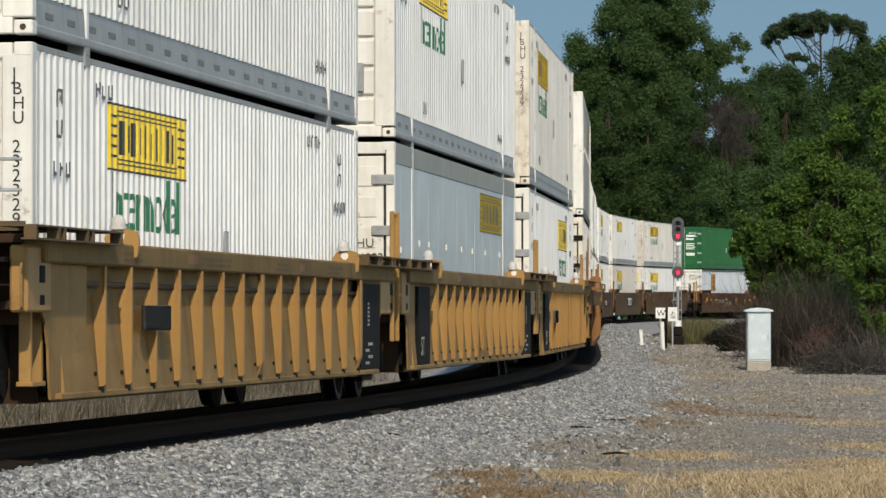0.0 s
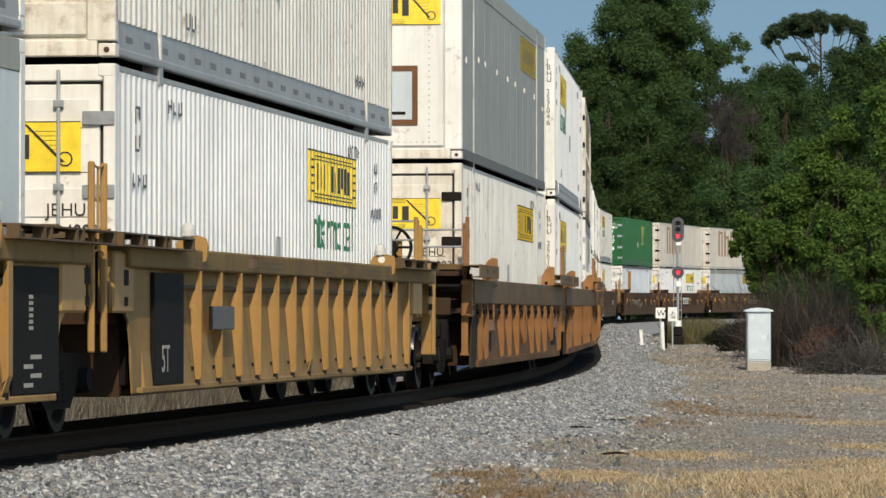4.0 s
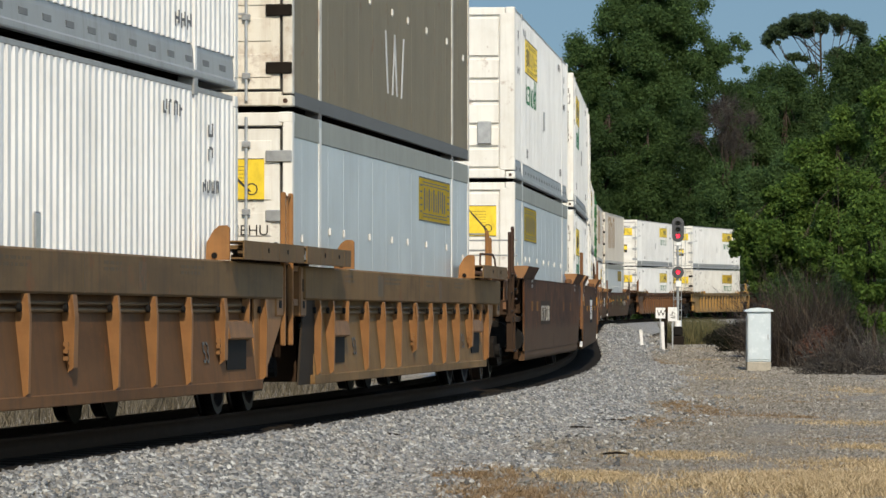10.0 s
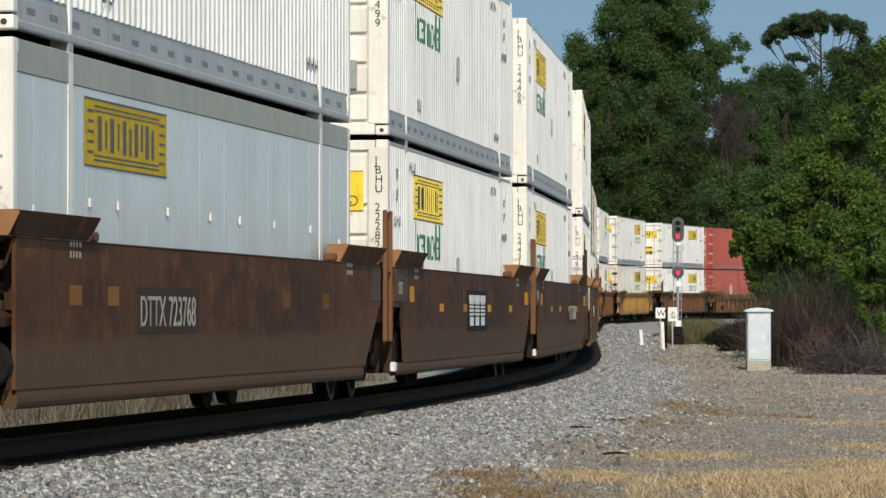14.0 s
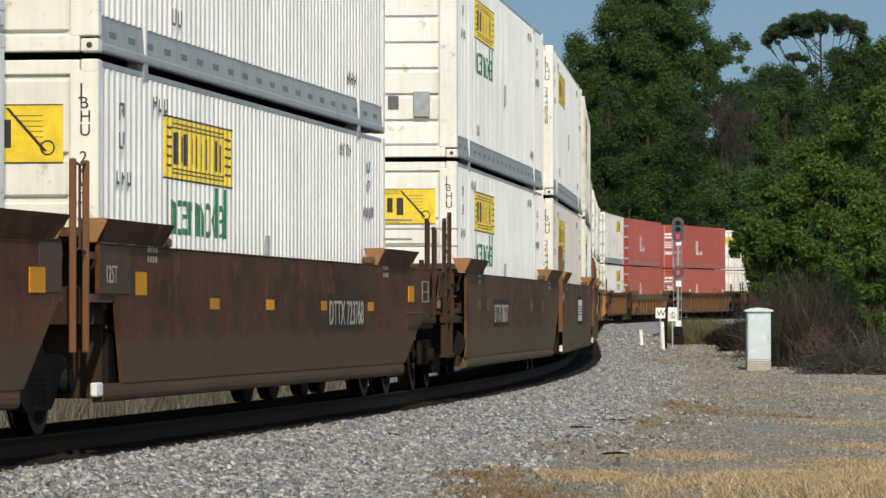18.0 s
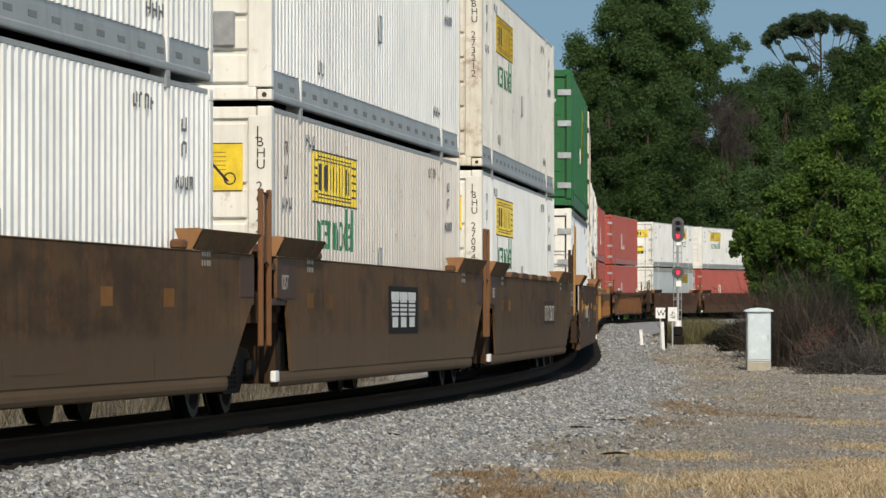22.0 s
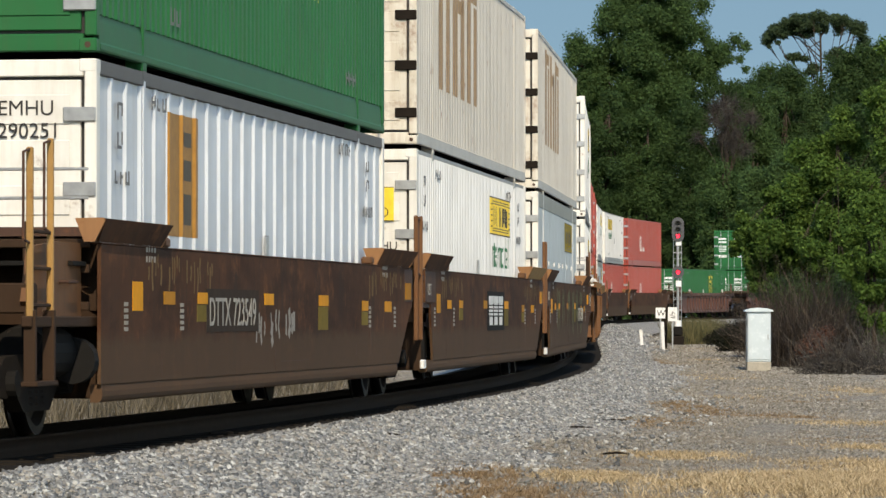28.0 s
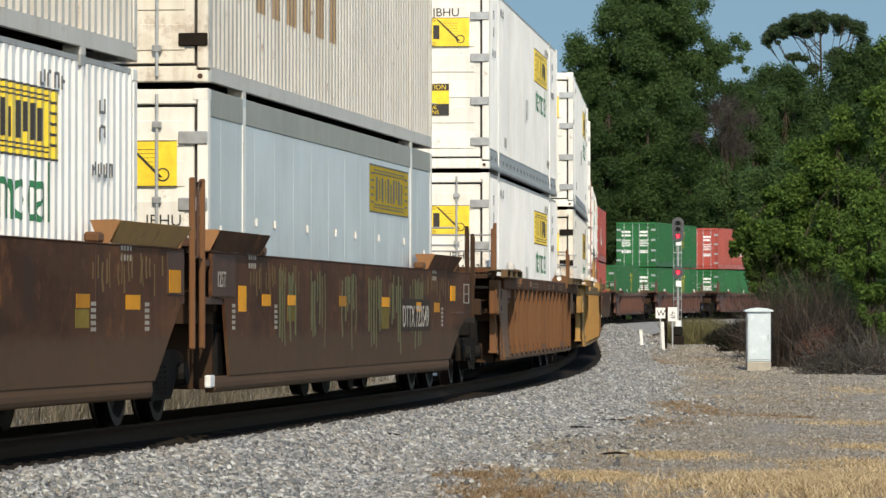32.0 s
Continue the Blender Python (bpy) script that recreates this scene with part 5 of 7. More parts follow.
        # Black boxes added only to darken the gap around the truck.
        part("brake_rigging", shared(("brake_rigging", y), lambda: boxes((0.35, 1.15, *sorted((Y(8.25), Y(8.7))), 0.38, 0.92), (0.5, 1.05, *sorted((Y(8.2), Y(8.9))), 0.62, 0.86), bevel=0.03)), BLACK, u, "black brake equipment")
        if tone == "yellow" and y > 0:
            for a in (10.15, 10.5):
                set_mat(part("hanging_step", shared(("hanging_step", y, a), lambda: boxes((1.36, 1.50, *sorted((Y(a), Y(a + 0.09))), 0.42, 1.62), bevel=0.01)), None, u), fit)
            set_mat(part("corner_block", shared(("corner_block", y), lambda: boxes((1.10, 1.50, *sorted((Y(9.98), Y(10.14))), 0.95, 1.7), bevel=0.02)), None, u), fit)
        for z in (1.95, 2.2):
            part("end_rail", shared(("end_rail", y, z), lambda: rods(((-1.38, Y(8.75 if y < 0 else 9.8), z), (1.38, Y(8.75 if y < 0 else 9.8), z), 0.014), n=6)), GALV, u, "thin steel end rail")
        part("brake_cylinder", shared(("brake_cylinder", y), lambda: rods(((-0.55, Y(8.9), 1.40), (0.35, Y(8.9), 1.40), 0.19), n=16)), SOOT, u, "sooty brake cylinder")
        part("air_hose", shared(("air_hose", y), lambda: rods(((0.3, Y(11.2), 0.8), (0.42, Y(11.7), 0.45), 0.025), ((0.42, Y(11.7), 0.45), (0.3, Y(12.0), 0.5), 0.025))), BLACK, u, "black rubber air hose")
    else:
        part("articulation", shared(("articulation", y), lambda: rods(((0, Y(9.64), 0.72), (0, Y(9.64), 1.0), 0.30), n=20)), SOOT, u, "articulation joint")
    part("equipment_box", shared(("equipment_box", y), lambda: boxes((0.95, 1.40, *sorted((Y(7.8), Y(8.15))), 0.30, 0.80), bevel=0.02)), BLACK, u, "black brake equipment box")
    if coupled and flat and y < 0:
        part("air_reservoir", shared(("air_reservoir",), lambda: rods(((1.12, -10.0, 0.62), (1.12, -8.95, 0.62), 0.22), ((1.30, -9.0, 0.55), (1.30, -8.84, 0.55), 0.20), n=16)), BLACK, u, "black air reservoir over the truck")
    if brake:
        def handwheel():
            bm = bmesh.new()
            n, R = 28, 0.27
            c = [(R * math.cos(2 * math.pi * i / n), R * math.sin(2 * math.pi * i / n)) for i in range(n)]
            for i in range(n):
                rod(bm, (c[i][0], 0, c[i][1]), (c[(i + 1) % n][0], 0, c[(i + 1) % n][1]), 0.022, 6)
            for i in range(6):
                a = math.pi * i / 3
                rod(bm, (0, 0.03, 0), (R * math.cos(a), 0, R * math.sin(a)), 0.016, 6)
            rod(bm, (0, -0.04, 0), (0, -0.16, 0), 0.11, 12)
            return bm
        h = part("hand_brake_wheel", shared(("hand_brake_wheel",), handwheel), BLACK, u, "black spoked hand-brake wheel", pose(0.95, Y(10.22), 1.86))
        set_mat(part("brake_stand", shared(("brake_stand", y), lambda: boxes((0.84, 1.06, *sorted((Y(10.40), Y(10.50))), 1.05, 1.98), bevel=0.02)), None, u), fit)


CAR_SOOT_PLATE = paint("sooty_end_plate_paint", (0.036, 0.026, 0.018), (0.02, 0.015, 0.01), 0.5, 0.85, gloss=0.1)
CAR_DARK = paint("sooty_brown_frame", (0.045, 0.026, 0.016), (0.02, 0.015, 0.01), 0.5, 0.85, gloss=0.1)
CAR_YELLOW_TOP = paint("dusty_yellow_beam", (0.204, 0.1302, 0.048), (0.068, 0.05115, 0.036), 0.6, 0.8, rust=0.05, gloss=0.15, mottle=0.6)
WHEELS = []


def make_unit(k, tone, ribbed, first, last, marks):
    names = {"yellow": "dusty yellow ribbed well car unit", "orange": "sooty orange ribbed well car unit with brown beam", "brown": "dull brown flat-sided well car unit",
             "rust": "rusty brown ribbed well car unit", "maroon": "dark maroon ribbed well car unit"}
    tone = "olive" if k in (9, 10, 11) else tone
    u = thing("well_car", names.get(tone, "dusty olive-brown flat-sided well car unit") + " on the rails", "rail car", "units of the train")
    body, sill, fit = mat_for(tone)
    for sx in (1, -1):
        if ribbed:
            ribbed_side(u, sx, tone, tone == "orange", (-4.6,) if k in (0, 2) else (), 8.7, 10.0 if last else 9.2, first)
        else:
            smooth_side(u, sx, tone, first, last)
    set_mat(part("well_floor", shared(("well_floor",), lambda: boxes((-1.36, 1.36, -7.7, 7.7, 0.21, 0.27), *[(-1.36, 1.36, a, a + 0.18, 0.27, 0.298) for a in (-7.6, -4.0, -0.1, 3.9, 7.4)])), None, u), sill)
    unit_end(u, -1, tone, first, False)
    unit_end(u, 1, tone, last, k == 2)
    sets = truck(u, -TRUCK_Y, tone)
    if last:
        sets += truck(u, TRUCK_Y, tone)
    WHEELS.append(sets)
    if k == 11:
        for y in (-4.4, -2.2, 0.0, 2.2, 4.4):
            part("chord_cap", shared(("chord_cap",), lambda: prism(bmesh.new(), [(-0.85, 1.567), (-0.72, 1.615), (-0.3, 1.65), (0.3, 1.65), (0.72, 1.615), (0.85, 1.567)], "x", 1.38, 1.525)), CAR_OLIVE, u, "rounded cap on the top chord", pose(0, y, 0))
    for ob in u.children:
        near = ob.bound_box[0][0] > 0
        if (k == 12 and near and ob.bound_box[0][1] < 0 and ob.name.startswith("ladder_post")) or (k == 13 and near and ob.bound_box[0][1] > 0 and ob.name.startswith("container_guide")):
            set_mat(ob, CAR_YELLOW)
    if k == 5:
        for ob in u.children:
            if ob.name.split(".")[0] in ("side_wall", "bottom_flange", "top_beam"):
                set_mat(ob, CAR_OCHRE)
    # lettering and reflectors on the visible side
    x = 1.506 if not ribbed else 1.566
    if not ribbed:
        if 12 <= k < 15:
            for i, (y, z, w, h) in enumerate(((-7.56, 0.98, 0.42, 0.26), (-6.24, 1.04, 0.5, 0.12), (-4.69, 1.05, 0.47, 0.11), (-1.25, 1.05, 0.52, 0.12), (2.05, 1.05, 0.62, 0.12), (5.05, 1.0, 0.45, 0.12), (6.78, 0.99, 0.53, 0.13), (8.42, 1.15, 0.46, 0.21))):
                part("reflector_patch", shared(("reflector_patch", i), lambda: boxes((x - 0.002, x + 0.0035 + 0.008 * (y > 8), y, y + w, z, z + h))), PATCH_YELLOW, u, "worn yellow reflector patch")
                if i in (2, 4, 5):
                    part("reflector_patch", shared(("reflector_patch", "low", i), lambda: boxes((x - 0.002, x + 0.002, y - 0.03, y + w - 0.02, z - 0.17 - 0.1 * (i == 4), z - 0.01))), PATCH_OLIVE, u, "olive faded reflector patch")
            for i, y in enumerate((-7.9, -5.5, 5.55, 7.5)):
                small("stencil_strip", shared(("stencil_strip", i), lambda: boxes(*[(x - 0.001, x + 0.0025, y, y + 0.16, 0.80 + 0.055 * j, 0.835 + 0.055 * j) for j in range(5)])), INK_FADED, u, "short upright strip of worn white marks")
            for i, (y0, n) in enumerate(((-6.9, 9), (5.6, 8))):
                small("faded_scrawl", shared(("faded_scrawl", i, k), lambda: scrawl(y0, n, 1.18, 1.50, 40 + i + k)), SCRAWL_TAN, u, "faded tan spray-painted scrawl")
        # end plates where the side meets the platform frames
        for i, (a, b) in enumerate(((-8.94, -7.75), (8.35, 9.04))):
            if (first and i == 0) or (last and i == 1):
                continue
            e = part("end_plate", shared(("side_end_plate", i), lambda: boxes((1.4985, 1.5115, a, b, 1.125, 1.535), bevel=0.003)), CAR_FIT, u, "dark sooty end plate")
            if i == 0:
                letters("125T", 0.22, INK_DULL, e, pose(1.5125, a + 0.22, 1.22, *ON_SIDE), "lettering", "dull white stencil", 1.0)
        if last:
            part("card_holder", shared(("card_holder",), lambda: boxes((1.505, 1.510, 9.85, 9.90, 1.12, 1.40), (1.505, 1.510, 10.38, 10.43, 1.12, 1.40), (1.505, 1.510, 9.90, 10.38, 1.12, 1.136), (1.505, 1.510, 9.90, 10.38, 1.384, 1.40), (1.505, 1.509, 9.90, 10.38, 1.25, 1.262))), INK_FADED, u, "worn white card frame")
            part("grab_iron", shared(("side_grab",), lambda: rods(((1.505, 8.5, 0.98), (1.57, 8.5, 0.98), 0.012), ((1.57, 8.5, 0.98), (1.57, 9.3, 0.98), 0.012), ((1.57, 9.3, 0.98), (1.505, 9.3, 0.98), 0.012), n=6)), fit, u)
        if k in (7, 8):
            for i, y in enumerate((-7.5, -4.16, -1.21, 2.14, 5.41, 8.65 if last else 8.05)):
                part("reflector_patch", shared(("reflector_patch", "d", i, last), lambda: boxes((x - 0.002, x + 0.002 + 0.008 * (y > 8), y, y + 0.46, 1.0 + 0.12 * (i % 5 == 0), 1.107 + 0.22 * (i % 5 == 0)))), PATCH_YELLOW, u, "worn yellow reflector patch")
        elif k < 12:
            for i, y in enumerate((-7.0, -5.6, 2.6, 5.0)):
                part("reflector_patch", shared(("reflector_patch", "c", i), lambda: boxes((x - 0.002, x + 0.002, y, y + 0.42, 1.02, 1.19))), PATCH_DIM, u, "dirty orange reflector patch")
        if k in (12, 14):
            small("graffiti", shared(("graffiti", k), lambda: graffiti(k)), GRAFFITI if k == 14 else INK_FADED, u, "faded spray-painted strokes")
        small("stencil", shared(("car_marks",), car_marks), INK_FADED, u, "small worn white marks")
    for what, y, z in marks:
        if what == "emblem":
            p = part("emblem", shared(("emblem",), lambda: boxes((1.504, 1.509, -1.34, 1.34, 0.715, 1.315))), BLACK, u, "dark panel with white bars", pose(0, y, 0))
            small("mark", shared(("emblem_bars",), emblem_bars), INK_WHITE, p)
        elif ribbed:
            letters(what, 0.17, INK, u, pose(1.568, y, z, *ON_SIDE), "number", "faded black number", 0.9)
        else:
            p = part("number_panel", shared(("number_panel",), lambda: boxes((1.505, 1.509, -0.08, 2.62, -0.06, 0.36))), NUMBER_DARK, u, "black panel with a white number", pose(0, y, z))
            letters(what, 0.40, INK_DULL, p, pose(1.511, 0.05, 0.0, *ON_SIDE), "number", "white number", 1.02)
    return u


def stroke(b, pts, w):
    """A flat painted stroke through points along the side."""
    for (ya, za), (yb, zb) in zip(pts, pts[1:]):
        d = Vector((yb - ya, zb - za))
        n = Vector((-d.y, d.x)).normalized() * w / 2
        ring = [(ya + n.x, za + n.y), (ya - n.x, za - n.y), (yb - n.x, zb - n.y), (yb + n.x, zb + n.y)]
        f = b.faces.new([b.verts.new((1.5082, p, q)) for p, q in ring])
        f.normal_update()
        if f.normal.x < 0:
            f.normal_flip()


def scrawl(y0, n, z0, z1, seed):
    """Short upright streaks of faded spray paint."""
    b = bmesh.new()
    rnd = random.Random(seed)
    y = y0
    for i in range(n * 2):
        top = z1 - 0.12 * rnd.random()
        low = top - (z1 - z0) * (0.35 + 0.6 * rnd.random())
        lean = 0.10 * (rnd.random() - 0.5)
        stroke(b, [(y, low), (y + lean, (low + top) / 2), (y + lean * 0.4, top)], 0.03 + 0.035 * rnd.random())
        y += 0.07 + 0.12 * rnd.random() + (0.2 if i % 5 == 4 else 0.0)
    return b


def graffiti(k):
    """Groups of tall faded streaks of spray paint, no longer to be read."""
    b = bmesh.new()
    rnd = random.Random(k)
    for c in (-4.7, -2.7, -0.5, 1.5, 3.2, 5.0) if k == 14 else (-1.2, -0.4, 0.5):
        y, tall = c - 0.5, 1.0 if k == 14 else 0.4
        for i in range(7 if k == 14 else 4):
            top = (1.46 if k == 14 else 1.02) - 0.16 * rnd.random()
            low = top - tall * (0.30 + 0.62 * rnd.random())
            lean = 0.16 * (rnd.random() - 0.5)
            stroke(b, [(y, low), (y + lean, low + (top - low) * 0.4), (y + lean * 0.3, top)], 0.05 + 0.07 * rnd.random())
            y += 0.12 + 0.10 * rnd.random()
    return b


def car_marks():
    b = bmesh.new()
    rnd = random.Random(3)
    for y, z in ((-7.0, 1.42), (6.6, 1.42)):
        for r in range(2):
            for i in range(4):
                box(b, 1.506, 1.508, y + 0.11 * i, y + 0.05 + 0.03 * rnd.random() + 0.11 * i, z + 0.09 * r, z + 0.055 + 0.09 * r)
    return b


def emblem_bars():
    """White blocks slit by level stripes on a dark panel, in place of a company's mark."""
    b = bmesh.new()
    for a, e in ((-1.12, -0.42), (-0.36, 0.34), (0.42, 1.12)):
        box(b, 1.509, 1.512, a, e, 1.14, 1.245)
        m = (a + e) / 2
        for z, h in ((0.795, 0.13), (0.945, 0.035), (1.0, 0.035), (1.055, 0.035), (1.11, 0.028)):
            wide = 0.24 if h > 0.1 else 0.30
            box(b, 1.509, 1.512, m - wide, m + wide, z, z + h)
    return b


# ---- the train's make-up, from its leading end ----
GAPS = "aacaacaacaacaacccaccaaccccc"
FRONT_AT = [14.0]
for gap in GAPS[:25]:
    FRONT_AT.append(FRONT_AT[-1] + (19.284 if gap == "a" else 23.81))
TRUCK_Y = 9.64
UNITS = []
W_NOSE = ("white", "nose", "", "b")
# car style, lettering; lower container; upper container
TRAIN = [
    ("yellow", True, [], ("white", "nose", "JBHU 232329", "p"), ("white", "nose", "", "b")),
    ("yellow", True, [], ("grey", "door", "", ""), ("white", "nose", "", "b")),
    ("yellow", True, [], ("white", "door", "", "p"), ("cream", "nose", "JBHU 232229", "b")),
    ("orange", True, [("DTTX 656202", -6.0, 1.38)], ("cream", "door", "", "pn"), ("old", "nose", "", "pbl")),
    ("orange", True, [], ("white", "nose", "JBHU 256104", "p"), ("white", "nose", "JBHU 257046", "b")),
    ("orange", True, [], ("grey", "door", "", "p"), ("taupe", "door", "", "")),
    ("brown", False, [("DTTX 723768", -4.4, 0.84)], ("grey", "nose", "", "p"), ("white", "nose", "", "b")),
    ("brown", False, [("emblem", 0.62, 0)], ("white", "nose", "JBHU 222825", "p"), ("white", "nose", "JBHU 222499", "b")),
    ("brown", False, [("DTTX 723768", 2.6, 0.84)], ("white", "nose", "JBHU 244317", "p"), ("white", "nose", "JBHU 244468", "b")),
    ("brown", False, [("DTTX 726777", -4.4, 0.84)], ("white", "nose", "JBHU 248953", "p"), ("white", "nose", "", "b")),
    ("brown", False, [("emblem", 0.62, 0)], ("pale", "nose", "JBHU 264441", "p"), ("white", "nose", "JBHU 244858", "bn")),
    ("brown", False, [("DTTX 726777", 2.45, 0.84)], ("white", "nose", "JBHU 270946", "p"), ("cream", "nose", "JBHU 273212", "b")),
    ("brown", False, [("DTTX 723549", -4.2, 0.84)], ("wide", "door", "EMHU 290251", ""), ("green", "door", "EMHU 645066", "")),
    ("brown", False, [("emblem", 0.62, 0)], ("white", "door", "", "p"), ("tan", "door", "", "")),
    ("brown", False, [("DTTX 723549", 3.75, 0.80)], ("grey", "door", "", "p"), ("tan", "door", "", "")),
    ("rust", True, [], ("white", "door", "", "p"), ("white", "door", "JBHU 262717", "pw")),
    ("yellow", True, [], ("cream", "door", "", "p"), ("white", "door", "", "pw")),
    ("rust", True, [], ("white", "door", "", "p"), ("white", "door", "", "pwn")),
    ("orange", True, [], ("red", "door", "", ""), ("red", "door", "", "")),
    ("rust", True, [], ("red", "door", "", ""), ("red", "door", "", "")),
    ("brown", False, [], ("grey", "door", "", ""), ("white", "door", "", "pw")),
    ("brown", False, [], ("red", "door", "", ""), ("white", "nose", "", "")),
    ("brown", False, [], ("red", "door", "", ""), ("red", "door", "", "")),
    ("maroon", True, [], ("green", "door", "", ""), None),
    ("maroon", True, [], ("green", "door", "", ""), ("green", "door", "", "")),
    ("maroon", True, [], ("green", "door", "", ""), ("red", "door", "", "")),
]


def unit_pose(k, t):
    """Where unit k's middle stands at t seconds: local y runs from its leading to its trailing end."""
    q = FRONT_AT[k] - went(t) + LENGTH / 2
    a, _ = on_track(q - TRUCK_Y)
    b, _ = on_track(q + TRUCK_Y)
    d = b - a
    mid = (a + b) / 2
    return pose(mid.x, mid.y, mid.z, math.degrees(math.atan2(d.z, math.hypot(d.x, d.y))), 0, -math.degrees(math.atan2(d.x, d.y)))


for k, (tone, ribbed, marks, low, high) in enumerate(TRAIN):
    u = make_unit(k, tone, ribbed, k == 0 or GAPS[k - 1] == "c", GAPS[k] == "c", marks)
    loads = [(make_container(low, " in a well car"), 0.30)]
    if high:
        loads.append((make_container(high, " stacked on another"), 0.30 + TALL + 0.062))
    UNITS.append((u, loads))


def motions():
    times = [float(t) for t in range(33)]
    for k, (u, loads) in enumerate(UNITS):
        rows = [(t, unit_pose(k, t)) for t in times]
        walk(u, rows)
        for ob, z in loads:
            walk(ob, [(t, m @ pose(0, 0, z)) for t, m in rows])
    # wheels roll on the rails
    ticks = [i / 15 for i in range(481)]
    for k in range(ROLLING):
        for w, wy in WHEELS[k]:
            walk(w, [(t, pose(0, wy, 0.46, math.degrees(went(t) / 0.46) % 360)) for t in ticks])


ROLLING = 17

# ---- trees, bushes, brush, grass ----
def leaf_material(name, dark, mid, light, glow=0.25):
    mat, t, b = nodes_of(name)
    r = t.nodes.new("ShaderNodeNewGeometry").outputs["Random Per Island"]
    col = ramp(t, r, [(0.0, dark), (0.5, mid), (0.85, light), (1.0, tuple(c * 1.35 for c in light))])
    patch = noise_node(t, 0.35, 4, 0.6)
    col = blend(t, ramp(t, patch, [(0.4, 0.0), (0.7, 0.6)]), col, light)
    link(t, col, b.inputs["Base Color"])
    b.inputs["Roughness"].default_value = 0.65
    b.inputs["Specular IOR Level"].default_value = 0.12
    tr = t.nodes.new("ShaderNodeBsdfTranslucent")
    link(t, col, tr.inputs[0])
    mix = t.nodes.new("ShaderNodeMixShader")
    mix.inputs[0].default_value = glow
    link(t, b.outputs[0], mix.inputs[1])
    link(t, tr.outputs[0], mix.inputs[2])
    link(t, mix.outputs[0], t.nodes["Material Output"].inputs[0])
    return mat


def island_material(name, stops, rough=0.9):
    mat, t, b = nodes_of(name)
    r = t.nodes.new("ShaderNodeNewGeometry").outputs["Random Per Island"]
    link(t, ramp(t, r, stops), b.inputs["Base Color"])
    b.inputs["Roughness"].default_value = rough
    return mat


LEAF_OAK = leaf_material("oak_leaves", (0.04525, 0.0841, 0.03059), (0.05451, 0.09945, 0.03387), (0.06686, 0.1197, 0.03933), 0.5)
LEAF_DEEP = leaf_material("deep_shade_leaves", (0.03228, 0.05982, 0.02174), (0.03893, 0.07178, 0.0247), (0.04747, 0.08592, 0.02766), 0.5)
LEAF_BUSH = leaf_material("bright_bush_leaves", (0.03086, 0.06536, 0.01421), (0.05512, 0.1089, 0.02232), (0.1014, 0.1695, 0.03653), 0.45)
# Near-black leaves that carry the hollow's shade in their colour.
LEAF_SHADE = leaf_material("dead_dark_leaves", (0.007, 0.008, 0.005), (0.011, 0.012, 0.007), (0.017, 0.018, 0.010), 0.1)
LEAF_PINE = leaf_material("pine_needles", (0.0234, 0.0416, 0.0208), (0.0351, 0.0585, 0.0273), (0.0494, 0.078, 0.0351), 0.3)
BARK = plain("rough_bark", (0.055, 0.044, 0.034), 0.95, gloss=0.05)
TWIG_BROWN = island_material("dry_brown_twigs", [(0.0, (0.01037, 0.006912, 0.005184)), (0.65, (0.02419, 0.01555, 0.01037)), (0.85, (0.06048, 0.0432, 0.0311)), (1.0, (0.1469, 0.1166, 0.0864))])
TWIG_GREY = island_material("dead_grey_twigs", [(0.0, (0.02, 0.0168, 0.0144)), (0.6, (0.044, 0.0376, 0.0312)), (1.0, (0.104, 0.092, 0.0784))])
TWIG_HAZE = island_material("bare_grey_brown_twigs", [(0.0, (0.024, 0.020, 0.017)), (0.6, (0.042, 0.036, 0.031)), (1.0, (0.075, 0.065, 0.057))])
WEED = island_material("dry_grey_weeds", [(0.0, (0.0225, 0.01875, 0.01125)), (0.5, (0.0675, 0.0555, 0.03525)), (1.0, (0.15, 0.129, 0.09375))])
TWIG_RED = island_material("withered_red_leaves", [(0.0, (0.035, 0.014, 0.008)), (0.6, (0.070, 0.026, 0.014)), (1.0, (0.11, 0.045, 0.022))])
STRAW = island_material("dry_straw_grass", [(0.0, (0.1759, 0.1267, 0.06642)), (0.5, (0.3382, 0.2508, 0.14)), (1.0, (0.5412, 0.4294, 0.2718))])
DEAD_GRASS = island_material("dead_brown_grass", [(0.0, (0.085, 0.051, 0.0255)), (0.5, (0.1785, 0.1148, 0.0595)), (1.0, (0.289, 0.204, 0.119))])
REED = island_material("yellow_green_weeds", [(0.0, (0.030, 0.034, 0.010)), (0.5, (0.065, 0.062, 0.022)), (1.0, (0.13, 0.11, 0.045))])


